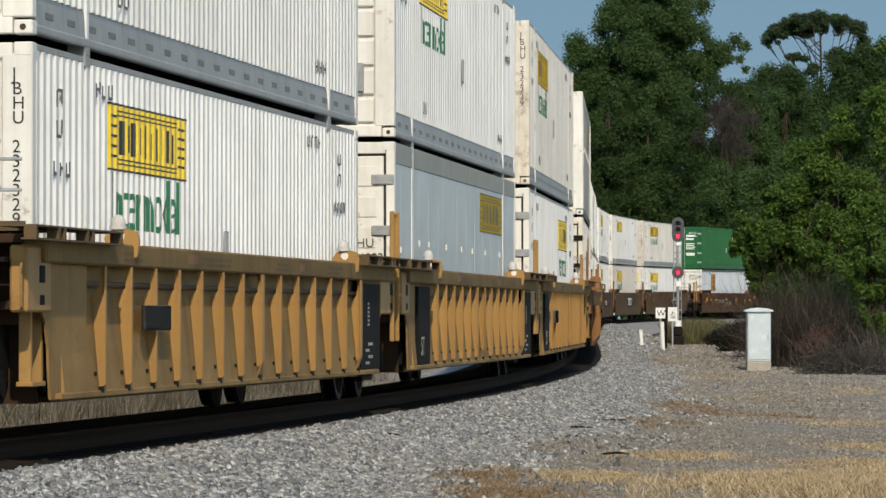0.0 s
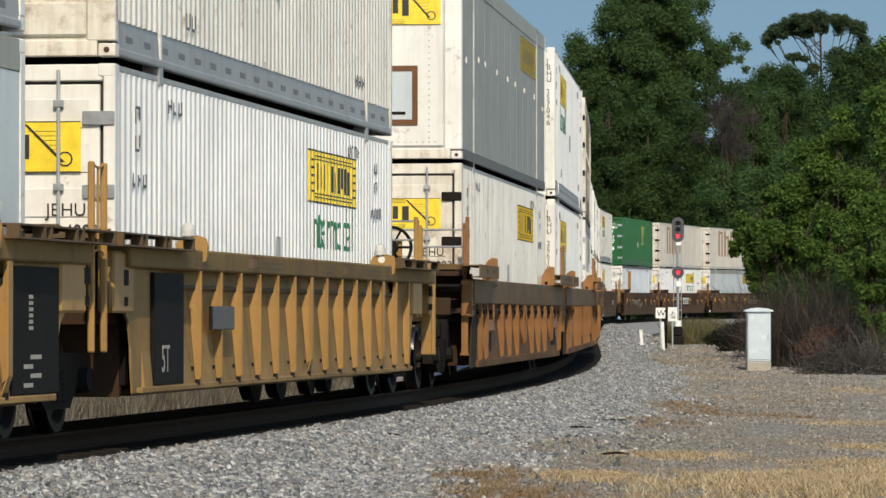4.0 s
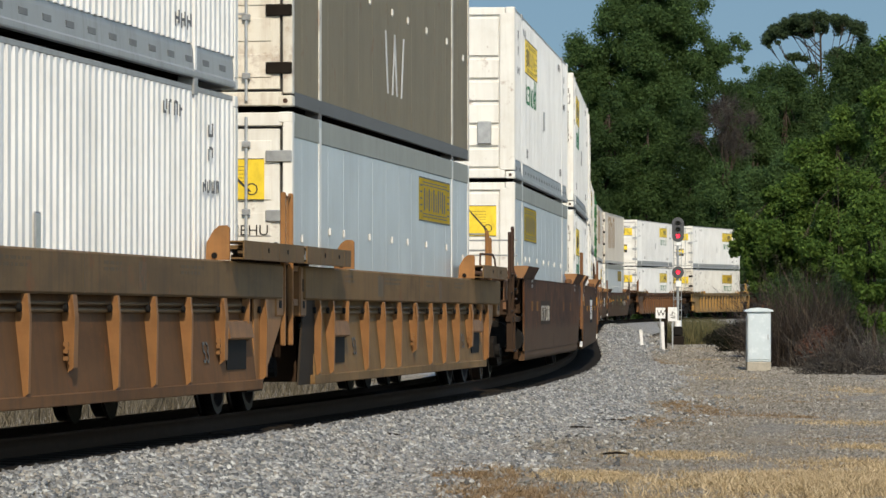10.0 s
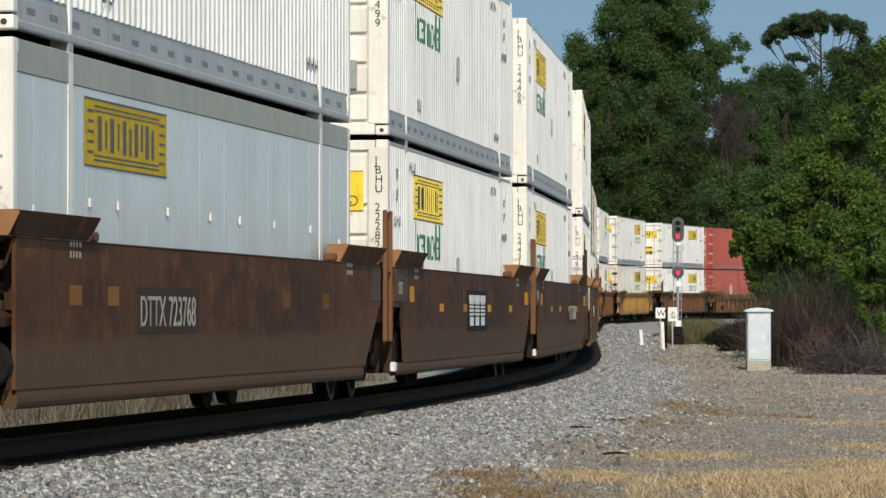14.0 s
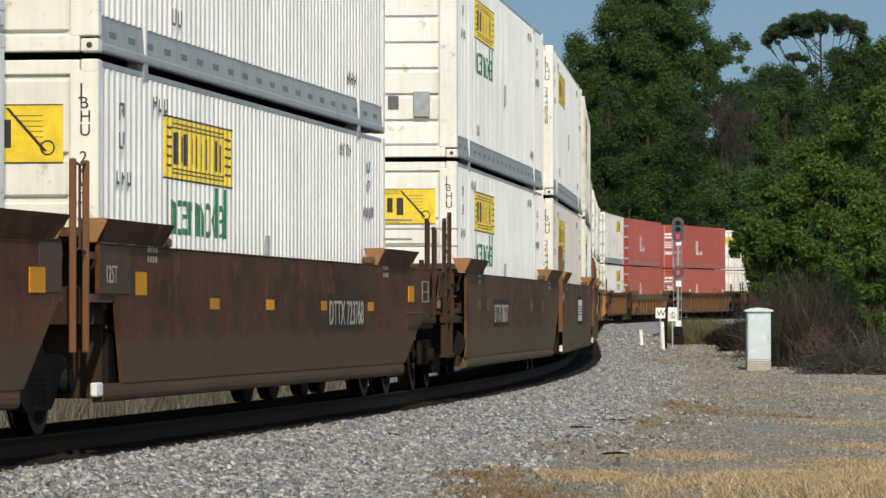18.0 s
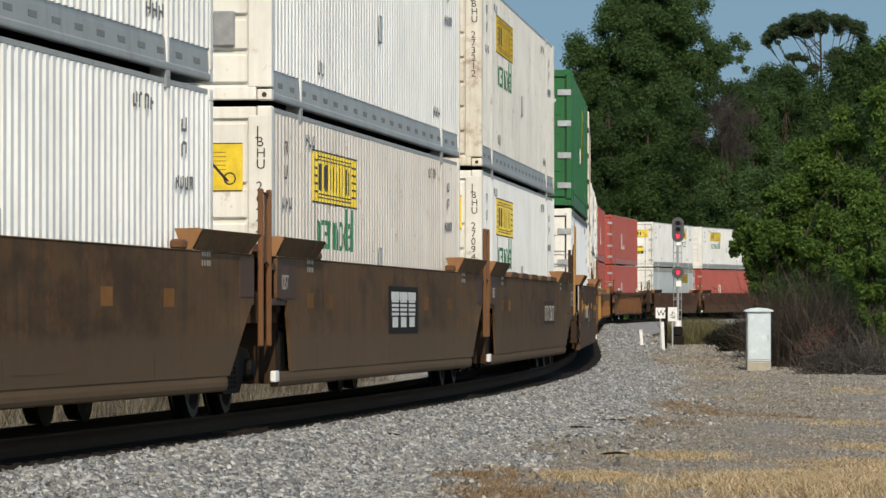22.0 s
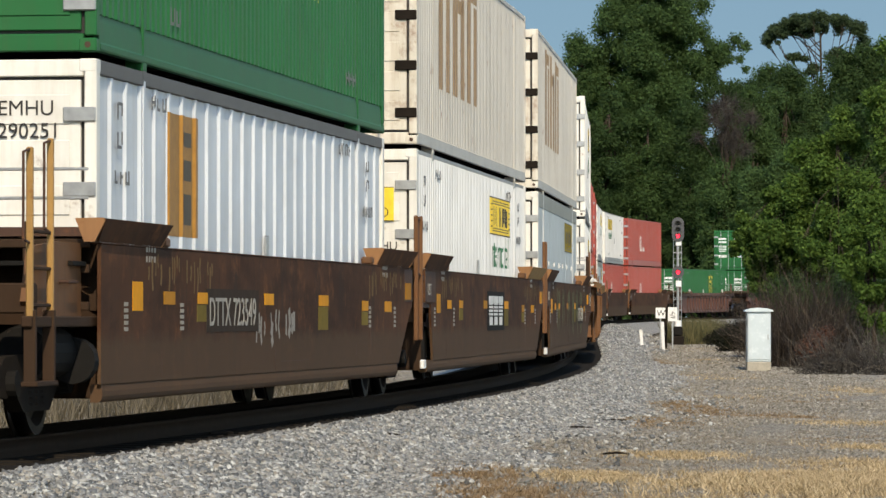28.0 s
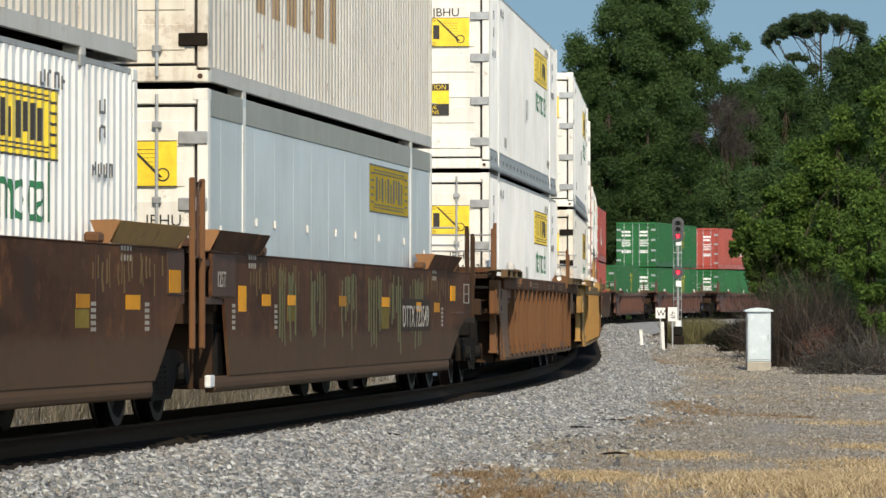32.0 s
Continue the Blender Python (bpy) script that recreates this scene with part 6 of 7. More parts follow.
def leaves(rng, blobs, count, size, flat=1.0, clump=0.35):
    """Corners of many small three-cornered leaf sprays on the outsides of rounded masses."""
    blobs = np.array(blobs, float)
    w = blobs[:, 3] ** 2
    pick = rng.choice(len(blobs), count, p=w / w.sum())
    # sprays thin out softly from the middle of each mass
    g = rng.normal(size=(count, 3))
    far = np.linalg.norm(g, axis=1)[:, None]
    g *= np.where(far > 2.3, 1.6 / far, 1.0) * (0.36 + clump * 0.35)
    inner = rng.random(count) < 0.12
    g[inner] *= 0.5
    c = blobs[pick, :3] + g * blobs[pick, 3][:, None] * np.array([1, 1, flat])
    d = g / (np.linalg.norm(g, axis=1)[:, None] + 1e-6) * 0.6
    # leaves lie roughly along the outside of their mass, each turned its own way
    n = d + np.array([0, 0, 0.40]) + rng.normal(size=(count, 3)) * 0.55
    n /= np.linalg.norm(n, axis=1)[:, None]
    a = np.cross(n, rng.normal(size=(count, 3)))
    a /= np.linalg.norm(a, axis=1)[:, None]
    b = np.cross(n, a)
    s = (size * (0.55 + 0.9 * rng.random(count)) * np.where(inner, 1.7, 1.0))[:, None]
    q = np.stack([c - a * s, c + a * s * 0.8 + b * s * 0.55, c + a * s * 0.6 - b * s * 0.6], 1)
    return q.reshape(-1, 3)


def crown_mesh(name, corners):
    return sheet(name, corners, np.arange(len(corners)).reshape(-1, 3))


def branches(bm, rng, foot, top, r, blobs, n=4, limbs=26):
    """A tapered trunk from foot to top with limbs out to the masses of leaves."""
    foot, top = Vector(foot), Vector(top)
    old, steps = foot, 5
    for i in range(steps):
        f = (i + 1) / steps
        p = foot.lerp(top, f) + Vector((rng.normal() * 0.12, rng.normal() * 0.12, 0)) * (f < 1)
        rod(bm, old, p, r * (1 - 0.13 * i), 8, r * (1 - 0.13 * (i + 1)))
        old = p
    for b in blobs[::max(1, len(blobs) // limbs)]:
        start = foot.lerp(top, 0.45 + 0.5 * rng.random())
        end = Vector(b[:3])
        mid = start.lerp(end, 0.5) + Vector((0, 0, 0.12 * (end - start).length))
        rod(bm, start, mid, r * 0.24, 6, r * 0.15)
        rod(bm, mid, end, r * 0.15, 6, r * 0.05)
        for k in range(n):
            tip = end + Vector(rng.normal(size=3)) * b[3] * 0.35
            rod(bm, mid.lerp(end, 0.6), tip, r * 0.12, 4, r * 0.03)


def tree(name, label, seed, foot, blobs, count, size, mat, trunk_r, category="tree", flat=1.0, limbs=26, group="", clump=0.35):
    rng = np.random.default_rng(seed)
    t = thing(name, label, category, group)
    t.location = foot
    f = Vector(foot)
    local = [(b[0] - f.x, b[1] - f.y, b[2] - f.z, b[3]) for b in blobs]
    bm = bmesh.new()
    top = max(local, key=lambda b: b[2])
    branches(bm, rng, (0, 0, -0.3), (top[0] * 0.6, top[1] * 0.6, top[2]), trunk_r, local, 4, limbs)
    part("trunk", bm, BARK, t, "rough bark trunk and limbs")
    part("crown", crown_mesh("crown", leaves(rng, local, count, size, flat, clump)), mat, t, "uneven leafy crown")
    return t


def heap(seed, centre, radii, n, r0, r1):
    """Rounded masses that fill an egg-shaped crown, more of them towards its outside."""
    rng = np.random.default_rng(seed)
    out = []
    for i in range(n):
        d = rng.normal(size=3)
        d *= (0.35 + 0.65 * rng.random()) / np.linalg.norm(d)
        out.append((centre[0] + d[0] * radii[0], centre[1] + d[1] * radii[1], centre[2] + d[2] * radii[2], r0 + (r1 - r0) * rng.random()))
    return out


def loosen(blobs, seed):
    """Break each round mass into several small ones."""
    rng = np.random.default_rng(seed)
    out = []
    for x, y, z, r in blobs:
        for i in range(7):
            d = rng.normal(size=3)
            d *= r * (0.35 + 0.45 * rng.random()) / np.linalg.norm(d)
            out.append((x + d[0], y + d[1], z + d[2], r * (0.32 + 0.25 * rng.random())))
    return out


def stuff_part(name, mesh, material, parent, label="", m=None):
    ob = part(name, mesh, material, parent, label, m)
    ob["kind"] = "stuff"
    return ob


def make_woods():
    oak = heap(11, (16.0, 318, 18.0), (5.4, 4, 8.0), 120, 0.8, 1.5) + heap(12, (16.4, 318, 24.6), (4.3, 3, 3.6), 60, 0.7, 1.3) + \
        heap(14, (10.9, 317, 19.0), (1.7, 2, 4.6), 28, 0.7, 1.2) + heap(15, (20.6, 318, 20.8), (1.6, 1.5, 2.4), 18, 0.6, 1.1) + \
        [(22.2, 318, 22.0, 0.7), (22.9, 318, 22.7, 0.7), (23.6, 318, 22.2, 0.6), (23.2, 318, 21.2, 0.5), (23.7, 318, 20.4, 0.4), (22.4, 318, 21.2, 0.5)]
    tree("oak_tree", "tall broad oak with dense dark green crown", 21, (16.0, 319, 0.1), oak, 230000, 0.108, LEAF_OAK, 0.4)
    spots = [(9.4, 312, 10.0, 9.2), (12.4, 310, 9.6, 8.8), (15.8, 311, 9.2, 8.8), (19.0, 309, 9.6, 9.0), (21.4, 303, 6.8, 6.8), (21.6, 316, 10.8, 9.4), (24.6, 320, 11.4, 10.6), (27.4, 328, 11.8, 11.2), (30.4, 336, 11.2, 10.8), (33.5, 338, 11.2, 10.8)]
    for i, (x, y, c, h) in enumerate(spots):
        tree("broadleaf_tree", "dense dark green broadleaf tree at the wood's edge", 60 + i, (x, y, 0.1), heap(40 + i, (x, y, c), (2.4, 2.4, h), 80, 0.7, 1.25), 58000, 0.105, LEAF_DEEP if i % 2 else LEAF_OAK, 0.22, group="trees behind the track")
    rng = np.random.default_rng(8)
    back = [(8 + 1.9 * i, 342 + 3 * math.sin(i * 2.2), z, 2.6) for i in range(17) for z in (3, 7, 11)]
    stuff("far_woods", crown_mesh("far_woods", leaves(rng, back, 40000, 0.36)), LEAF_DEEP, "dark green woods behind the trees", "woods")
    # low growth along the far side of the track
    for i, (x, y) in enumerate(((9.8, 296), (14.0, 294), (18.5, 298), (22.5, 306))):
        blobs = heap(80 + i, (x, y, 3.0), (2.4, 1.4, 2.4), 26, 0.6, 1.0)
        tree("shrub", "leafy green shrub below the wood's edge", 90 + i, (x, y, 0.1), blobs, 15000, 0.11, LEAF_OAK, 0.12, "shrub", group="shrubs behind the track")
    # flat-topped pine
    rng = np.random.default_rng(71)
    pine = []
    for i in range(95):
        x = 27.1 + 8.4 * rng.random()
        arch = math.sqrt(max(0.0, 1 - ((x - 31.6) / 4.7) ** 2))
        pine.append((x, 342 + rng.normal() * 0.9, 23.7 + 2.7 * arch - 1.5 * rng.random() ** 2, 0.22 + 0.33 * rng.random()))
    pine += heap(75, (29.9, 342, 22.9), (1.0, 0.7, 0.3), 7, 0.25, 0.4) + heap(76, (33.6, 342, 22.8), (1.5, 0.8, 0.6), 14, 0.35, 0.55) + heap(77, (31.2, 342, 21.8), (0.8, 0.7, 0.5), 6, 0.3, 0.45)
    tree("pine_tree", "tall umbrella-shaped pine with bare limbs", 31, (31.8, 343, 0.1), pine, 46000, 0.085, LEAF_PINE, 0.22, flat=0.8, limbs=22, clump=0.7)
    for i, (x, y, z, r) in enumerate(((28.0, 336, 19.0, (2.7, 2.0, 2.9)), (36.2, 340, 20.2, (3.2, 2.0, 3.0)), (24.6, 330, 17.6, (2.0, 2.0, 2.6)), (31.8, 337, 17.2, (2.6, 2.0, 3.6)))):
        tree("broadleaf_tree", "leafy green tree behind the wood's edge", 180 + i, (x, y, 0.1), heap(190 + i, (x, y, z), r, 55, 0.6, 1.1) + heap(205 + i, (x, y, z - 7), (2.4, 2, 6), 40, 0.8, 1.3), 46000, 0.105, LEAF_OAK if i == 0 else LEAF_DEEP, 0.22, group="trees behind the track")
    dark = heap(33, (31.0, 300, 11.5), (3.0, 2.4, 7.0), 70, 0.8, 1.4) + heap(34, (30.8, 300, 18.8), (2.2, 1.5, 2.4), 30, 0.6, 1.0) + heap(35, (34.0, 300, 19.0), (2.2, 1.5, 2.6), 20, 0.7, 1.2)
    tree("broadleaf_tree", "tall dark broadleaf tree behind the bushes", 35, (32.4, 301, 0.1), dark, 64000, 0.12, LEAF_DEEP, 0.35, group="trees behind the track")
    mid = heap(36, (19.6, 236, 6.0), (2.2, 2.2, 4.6), 60, 0.6, 1.0)
    tree("broadleaf_tree", "leafy green tree beside the track", 37, (19.6, 237, 0.0), mid, 48000, 0.10, LEAF_OAK, 0.25, group="trees beside the track")
    mid = heap(38, (22.6, 222, 7.4), (2.6, 2.2, 6.0), 70, 0.6, 1.05)
    tree("broadleaf_tree", "leafy green tree beside the track", 39, (22.6, 223, 0.0), mid, 56000, 0.10, LEAF_DEEP, 0.25, group="trees beside the track")
    # bare tree among the green ones
    rng = np.random.default_rng(5)
    t = thing("bare_tree", "leafless grey-brown tree among green ones", "tree")
    t.location = (21.4, 307, 0.1)
    bm = bmesh.new()
    blobs = heap(6, (0, 0, 15.2), (2.4, 1.5, 2.4), 24, 0.7, 1.2)
    branches(bm, rng, (0, 0, -0.3), (0, 0, 17), 0.22, blobs, 3)
    part("trunk", bm, BARK, t, "bare bark trunk and limbs")
    stuff_part("dry_growth", sheet("twigs", *twig_mesh(rng, [(b[0], b[1], b[2]) for b in blobs], 4200, 0.9, 0.010, spread=1.3)), TWIG_HAZE, t, "fine bare twigs", None)
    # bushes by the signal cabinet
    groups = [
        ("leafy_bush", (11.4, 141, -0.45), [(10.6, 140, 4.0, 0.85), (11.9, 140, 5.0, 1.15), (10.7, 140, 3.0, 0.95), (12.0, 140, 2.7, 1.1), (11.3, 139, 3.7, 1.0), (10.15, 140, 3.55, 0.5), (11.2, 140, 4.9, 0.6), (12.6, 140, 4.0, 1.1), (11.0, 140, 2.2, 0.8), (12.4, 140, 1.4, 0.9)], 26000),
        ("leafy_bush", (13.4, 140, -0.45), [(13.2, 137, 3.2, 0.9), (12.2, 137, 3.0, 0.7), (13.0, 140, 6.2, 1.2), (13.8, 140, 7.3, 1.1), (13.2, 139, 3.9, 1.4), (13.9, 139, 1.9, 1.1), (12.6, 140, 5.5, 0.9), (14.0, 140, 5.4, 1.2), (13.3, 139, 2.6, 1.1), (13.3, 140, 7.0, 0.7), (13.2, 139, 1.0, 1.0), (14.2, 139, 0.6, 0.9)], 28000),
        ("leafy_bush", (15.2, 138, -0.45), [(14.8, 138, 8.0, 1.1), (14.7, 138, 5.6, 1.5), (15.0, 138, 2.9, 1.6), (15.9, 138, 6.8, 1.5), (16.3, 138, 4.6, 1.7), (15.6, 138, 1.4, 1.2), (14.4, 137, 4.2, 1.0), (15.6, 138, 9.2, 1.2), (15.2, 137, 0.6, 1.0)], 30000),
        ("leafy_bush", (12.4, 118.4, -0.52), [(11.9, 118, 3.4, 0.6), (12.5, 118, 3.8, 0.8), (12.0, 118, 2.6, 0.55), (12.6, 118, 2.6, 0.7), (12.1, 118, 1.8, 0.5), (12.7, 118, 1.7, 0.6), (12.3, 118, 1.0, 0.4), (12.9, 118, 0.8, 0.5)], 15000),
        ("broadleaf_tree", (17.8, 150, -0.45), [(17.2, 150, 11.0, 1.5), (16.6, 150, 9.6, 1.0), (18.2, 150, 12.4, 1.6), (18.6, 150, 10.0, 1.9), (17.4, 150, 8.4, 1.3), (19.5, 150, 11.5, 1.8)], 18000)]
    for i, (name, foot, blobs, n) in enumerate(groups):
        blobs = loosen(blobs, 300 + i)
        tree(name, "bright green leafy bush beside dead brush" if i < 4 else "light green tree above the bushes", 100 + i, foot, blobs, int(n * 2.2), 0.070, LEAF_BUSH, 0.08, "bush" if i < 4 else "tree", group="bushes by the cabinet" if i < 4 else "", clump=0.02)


def twig_mesh(rng, roots, count, length, r, spread=1.0, lean=(0, 0, 0), jitter=0.0):
    """Thin three-sided stalks in two bent pieces from random roots."""
    roots = np.array(roots, float)
    p = roots[rng.integers(0, len(roots), count)] + rng.normal(size=(count, 3)) * jitter
    d = rng.normal(size=(count, 3)) * spread * 0.5 + np.array(lean)
    d /= np.linalg.norm(d, axis=1)[:, None] + 1e-6
    ln = length * (0.4 + 0.8 * rng.random(count))[:, None]
    m = p + d * ln * 0.5
    d2 = d + rng.normal(size=(count, 3)) * 0.35
    e = m + d2 * ln * 0.5
    a = np.cross(d, rng.normal(size=(count, 3)))
    a /= np.linalg.norm(a, axis=1)[:, None] + 1e-6
    b = np.cross(d, a)
    ring = lambda c, k: [c + (a * math.cos(x) + b * math.sin(x)) * r * k for x in (0, 2.094, 4.189)]
    v = np.stack(ring(p, 1.0) + ring(m, 0.8) + ring(e, 0.35), 1)
    base = np.arange(count)[:, None, None] * 9
    f = np.array([[i + 3 * k, (i + 1) % 3 + 3 * k, (i + 1) % 3 + 3 * k + 3, i + 3 * k + 3] for k in (0, 1) for i in range(3)])
    return v.reshape(-1, 3), (base + f[None]).reshape(-1, 4)


def stuff(name, mesh, mat, label, category):
    ob = new(name, mesh)
    ob.data.materials.append(mat)
    tagged(ob, label, category, kind="stuff")
    return ob


def blades(rng, spots, height, width, mat_name, lean=0.35):
    """Single bent grass blades standing at the given spots."""
    n = len(spots)
    a = rng.random(n) * 2 * math.pi
    h = height * (0.45 + 0.9 * rng.random(n))
    w = width * (0.6 + 0.7 * rng.random(n))
    side = np.stack([np.cos(a), np.sin(a), np.zeros(n)], 1) * w[:, None]
    tip = rng.normal(size=(n, 3)) * (lean * h)[:, None]
    tip[:, 2] = h
    mid = tip * 0.5
    mid[:, 2] = h * 0.6
    v = np.stack([spots - side, spots + side, spots + mid + side * 0.7, spots + mid - side * 0.7, spots + tip + side * 0.1, spots + tip - side * 0.1], 1).reshape(-1, 3)
    base = np.arange(n)[:, None] * 6
    f = np.concatenate([base + np.array([0, 1, 2, 3]), base + np.array([3, 2, 4, 5])], 0)
    return sheet(mat_name, v, f)


def patch_spots(rng, n, x0, x1, y0, y1, scale, cut, edge=None):
    """Spots on the ground gathered in patches."""
    x, y = x0 + (x1 - x0) * rng.random(n), y0 + (y1 - y0) * rng.random(n)
    k = np.array([noise.noise(Vector((a * scale, b * scale * 0.55, 3.7))) for a, b in zip(x, y)])
    keep = k > cut
    if edge is not None:
        keep &= edge(x, y)
    x, y = x[keep], y[keep]
    return np.stack([x, y, ground_z(x, y) - 0.02], 1)


def beside_track(x, y):
    """Metres to the right of the track's middle line."""
    return (x - np.interp(y, TY, TX)) * np.cos(np.interp(y, TY, HEAD))


def make_grass():
    rng = np.random.default_rng(77)
    off = lambda x, y: beside_track(x, y) > 3.7
    # patches: middle, half widths, blades, height
    def patch(x, y, rx, ry, n, height, mat, label):
        p = rng.normal(size=(n, 2)) * 0.52
        k = np.array([noise.noise(Vector((u * 4.2 + x, v * 4.2 + y, 1.3))) + 0.6 * noise.noise(Vector((u * 11 + x, v * 11 + y, 5.0))) for u, v in p])
        p = p[(k > -0.02) & (np.abs(p) < 1.3).all(1)]
        px, py = x + p[:, 0] * rx, y + p[:, 1] * ry
        sp = np.stack([px, py, ground_z(px, py) + 0.05 * np.sin(px * 0.61 + py * 0.13) * np.sin(py * 0.37 + 1.0) - 0.005], 1)
        return blades(rng, sp, height, 0.0042, "dry_grass", 0.8), mat, label
    for spec in ((4.1, 40.5, 1.5, 2.6, 30000, 0.075), (4.3, 37.0, 2.2, 2.4, 32000, 0.075), (5.2, 44.0, 0.9, 2.0, 9000, 0.06), (1.5, 40.8, 0.5, 1.2, 6500, 0.06), (2.7, 47.4, 0.8, 1.0, 4500, 0.05),
                 (6.0, 60.0, 0.8, 1.6, 2500, 0.04), (5.6, 50.5, 0.9, 1.6, 4000, 0.05), (4.4, 45.5, 0.8, 1.2, 3000, 0.04), (2.5, 39.0, 0.7, 1.2, 4500, 0.05), (9.0, 88.0, 0.8, 3.0, 2500, 0.05)):
        mesh, mat, label = patch(*spec, STRAW, "patch of straw-coloured dry grass on gravel")
        stuff("dry_grass", mesh, mat, label, "grass")
    for spec in ((0.3, 41.0, 0.5, 2.2, 6000, 0.05), (0.5, 37.4, 0.7, 1.6, 7000, 0.05), (4.4, 72.7, 0.6, 5.0, 7000, 0.045), (6.8, 133.0, 0.5, 9.0, 5000, 0.07), (3.1, 62.0, 0.9, 3.0, 6000, 0.03), (5.4, 66.0, 0.9, 3.0, 5000, 0.03)):
        mesh, mat, label = patch(*spec, DEAD_GRASS, "patch of dead brown grass on gravel")
        stuff("dead_grass", mesh, mat, label, "grass")
    tufts = patch_spots(rng, 110000, -1.0, 9.0, 33, 80, 2.2, 0.16, off)
    stuff("dry_grass", blades(rng, tufts, 0.022, 0.0035, "dry_grass", 1.5), DEAD_GRASS, "scattered tufts of dry yellow grass", "grass")
    far = patch_spots(rng, 42000, 4.0, 14.0, 80, 178, 0.7, 0.12, off)
    stuff("dry_grass", blades(rng, far, 0.05, 0.009, "dry_grass", 1.2), STRAW, "patches of short dry grass near the cabinet", "grass")
    # tall dry weeds on the far side of the track
    q = 5 + 75 * rng.random(9000)
    side = -(3.4 + 3.5 * rng.random(9000))
    h = np.interp(q, Q, HEAD)
    sp = np.stack([np.interp(q, Q, TX) + side * np.cos(h), np.interp(q, Q, TY) - side * np.sin(h), np.full(9000, -0.78)], 1)
    stuff("dry_weeds", blades(rng, sp, 0.75, 0.008, "dry_weeds", 0.35), WEED, "tall dry weeds beyond the track", "weeds")
    # weeds by the signal
    x, y = 11.0 + 2.4 * rng.random(5500), 189.5 + 14 * rng.random(5500)
    sp = np.stack([x, y, ground_z(x, y)], 1)
    stuff("green_weeds", blades(rng, sp, 0.95, 0.016, "green_weeds", 0.25), REED, "yellow-green weeds behind the signal", "weeds")


def make_brush():
    rng = np.random.default_rng(88)
    roots = [(9.9 + 0.16 * i, 119 + 0.5 * math.sin(i * 2.1), -0.5) for i in range(12)]
    b = thing("dead_brush", "tangle of dry brown vines and stems", "brush")
    stuff_part("dry_growth", sheet("dry_growth", *twig_mesh(rng, roots, 2600, 2.1, 0.0075, 0.7, (-0.05, 0, 0.8), 0.33)), TWIG_BROWN, b, "dry brown stems")
    part("withered_leaves", crown_mesh("withered_leaves", leaves(rng, [(10.65, 116.6, 0.35, 0.3), (10.8, 116.6, 0.05, 0.35), (10.4, 116.6, 0.05, 0.3), (11.0, 116.6, 0.5, 0.25)], 3800, 0.035)), TWIG_RED, b, "withered red-brown leaves")
    roots = [(8.0 + 0.22 * i, 131 + 0.6 * math.sin(i * 1.7), -0.45) for i in range(9)]
    b = thing("dead_brush", "dry brown brush behind the silver cabinet", "brush")
    stuff_part("dry_growth", sheet("dry_growth", *twig_mesh(rng, [(x + 2.3, y, z) for x, y, z in roots], 1800, 2.2, 0.006, 0.8, (0, 0, 0.7), 0.35)), TWIG_BROWN, b, "dry brown stems")
    roots = [(11.2 + 0.25 * i, 122 + 0.6 * math.sin(i * 1.3), -0.4) for i in range(6)]
    b = thing("dead_brush", "grey dead branches below the bushes", "brush")
    stuff_part("dry_growth", sheet("dry_growth", *twig_mesh(rng, roots, 500, 1.6, 0.007, 0.9, (-0.2, 0, 0.5), 0.45)), TWIG_BROWN, b, "grey dead stems")
    roots = [(9.8 + 0.2 * i, 107 + 0.8 * math.sin(i * 1.9), -0.52) for i in range(13)]
    b = thing("brush_heap", "low heap of grey cut branches on gravel", "brush")
    stuff_part("dry_growth", sheet("branches", *twig_mesh(rng, roots, 900, 1.3, 0.009, 1.1, (-0.35, 0, 0.28), 0.25)), TWIG_GREY, b, "grey cut branches")
    for i, (x, y) in enumerate(((11.0, 127), (12.4, 128), (13.6, 128))):
        tree("shrub", "low dark shrub tangled with dead stems", 150 + i, (x, y, -0.5), heap(160 + i, (x, y, 0.9), (0.8, 0.8, 1.2), 14, 0.4, 0.6), 9000, 0.06, LEAF_DEEP, 0.04, "shrub", group="shrubs among the brush")
    # near-black low shrub standing in for the shaded ditch beside the signal's base
    tree("shrub", "low blackish shrub in a hollow beside the signal", 140, (11.9, 172, -0.45), [(11.3, 172, 0.05, 0.3), (11.7, 172, 0.15, 0.4), (12.2, 172, 0.3, 0.5), (12.7, 172, 0.4, 0.55), (13.1, 172, 0.4, 0.5), (12.0, 172, -0.1, 0.5), (12.7, 172, -0.1, 0.5)], 9000, 0.05, LEAF_SHADE, 0.04, "shrub")


make_woods()
# Second near-black shrub, added for the shade between weeds and cabinet.
tree("shrub", "low blackish shrub in shade beside the weeds", 143, (11.6, 158, -0.45), [(10.9, 158, 0.1, 0.35), (11.3, 158, 0.3, 0.4), (11.8, 158, 0.4, 0.5), (12.3, 158, 0.5, 0.55), (11.0, 158, -0.2, 0.35), (11.6, 158, -0.2, 0.4), (12.2, 158, -0.1, 0.5)], 9000, 0.05, LEAF_SHADE, 0.04, "shrub")
make_grass()
make_brush()

# ---- signal, signs, cabinet ----
def glow(name, col, strength):
    mat, t, b = nodes_of(name)
    b.inputs["Base Color"].default_value = (*col, 1)
    b.inputs["Emission Color"].default_value = (*col, 1)
    b.inputs["Emission Strength"].default_value = strength
    b.inputs["Roughness"].default_value = 0.3
    return mat


RED_LAMP = glow("lit_red_lens", (1.0, 0.02, 0.05), 2.0)
DARK_LENS = plain("dark_glass_lens", (0.012, 0.012, 0.014), 0.12)
HEAD_PAINT = plain("dull_black_signal_paint", (0.055, 0.058, 0.062), 0.6)


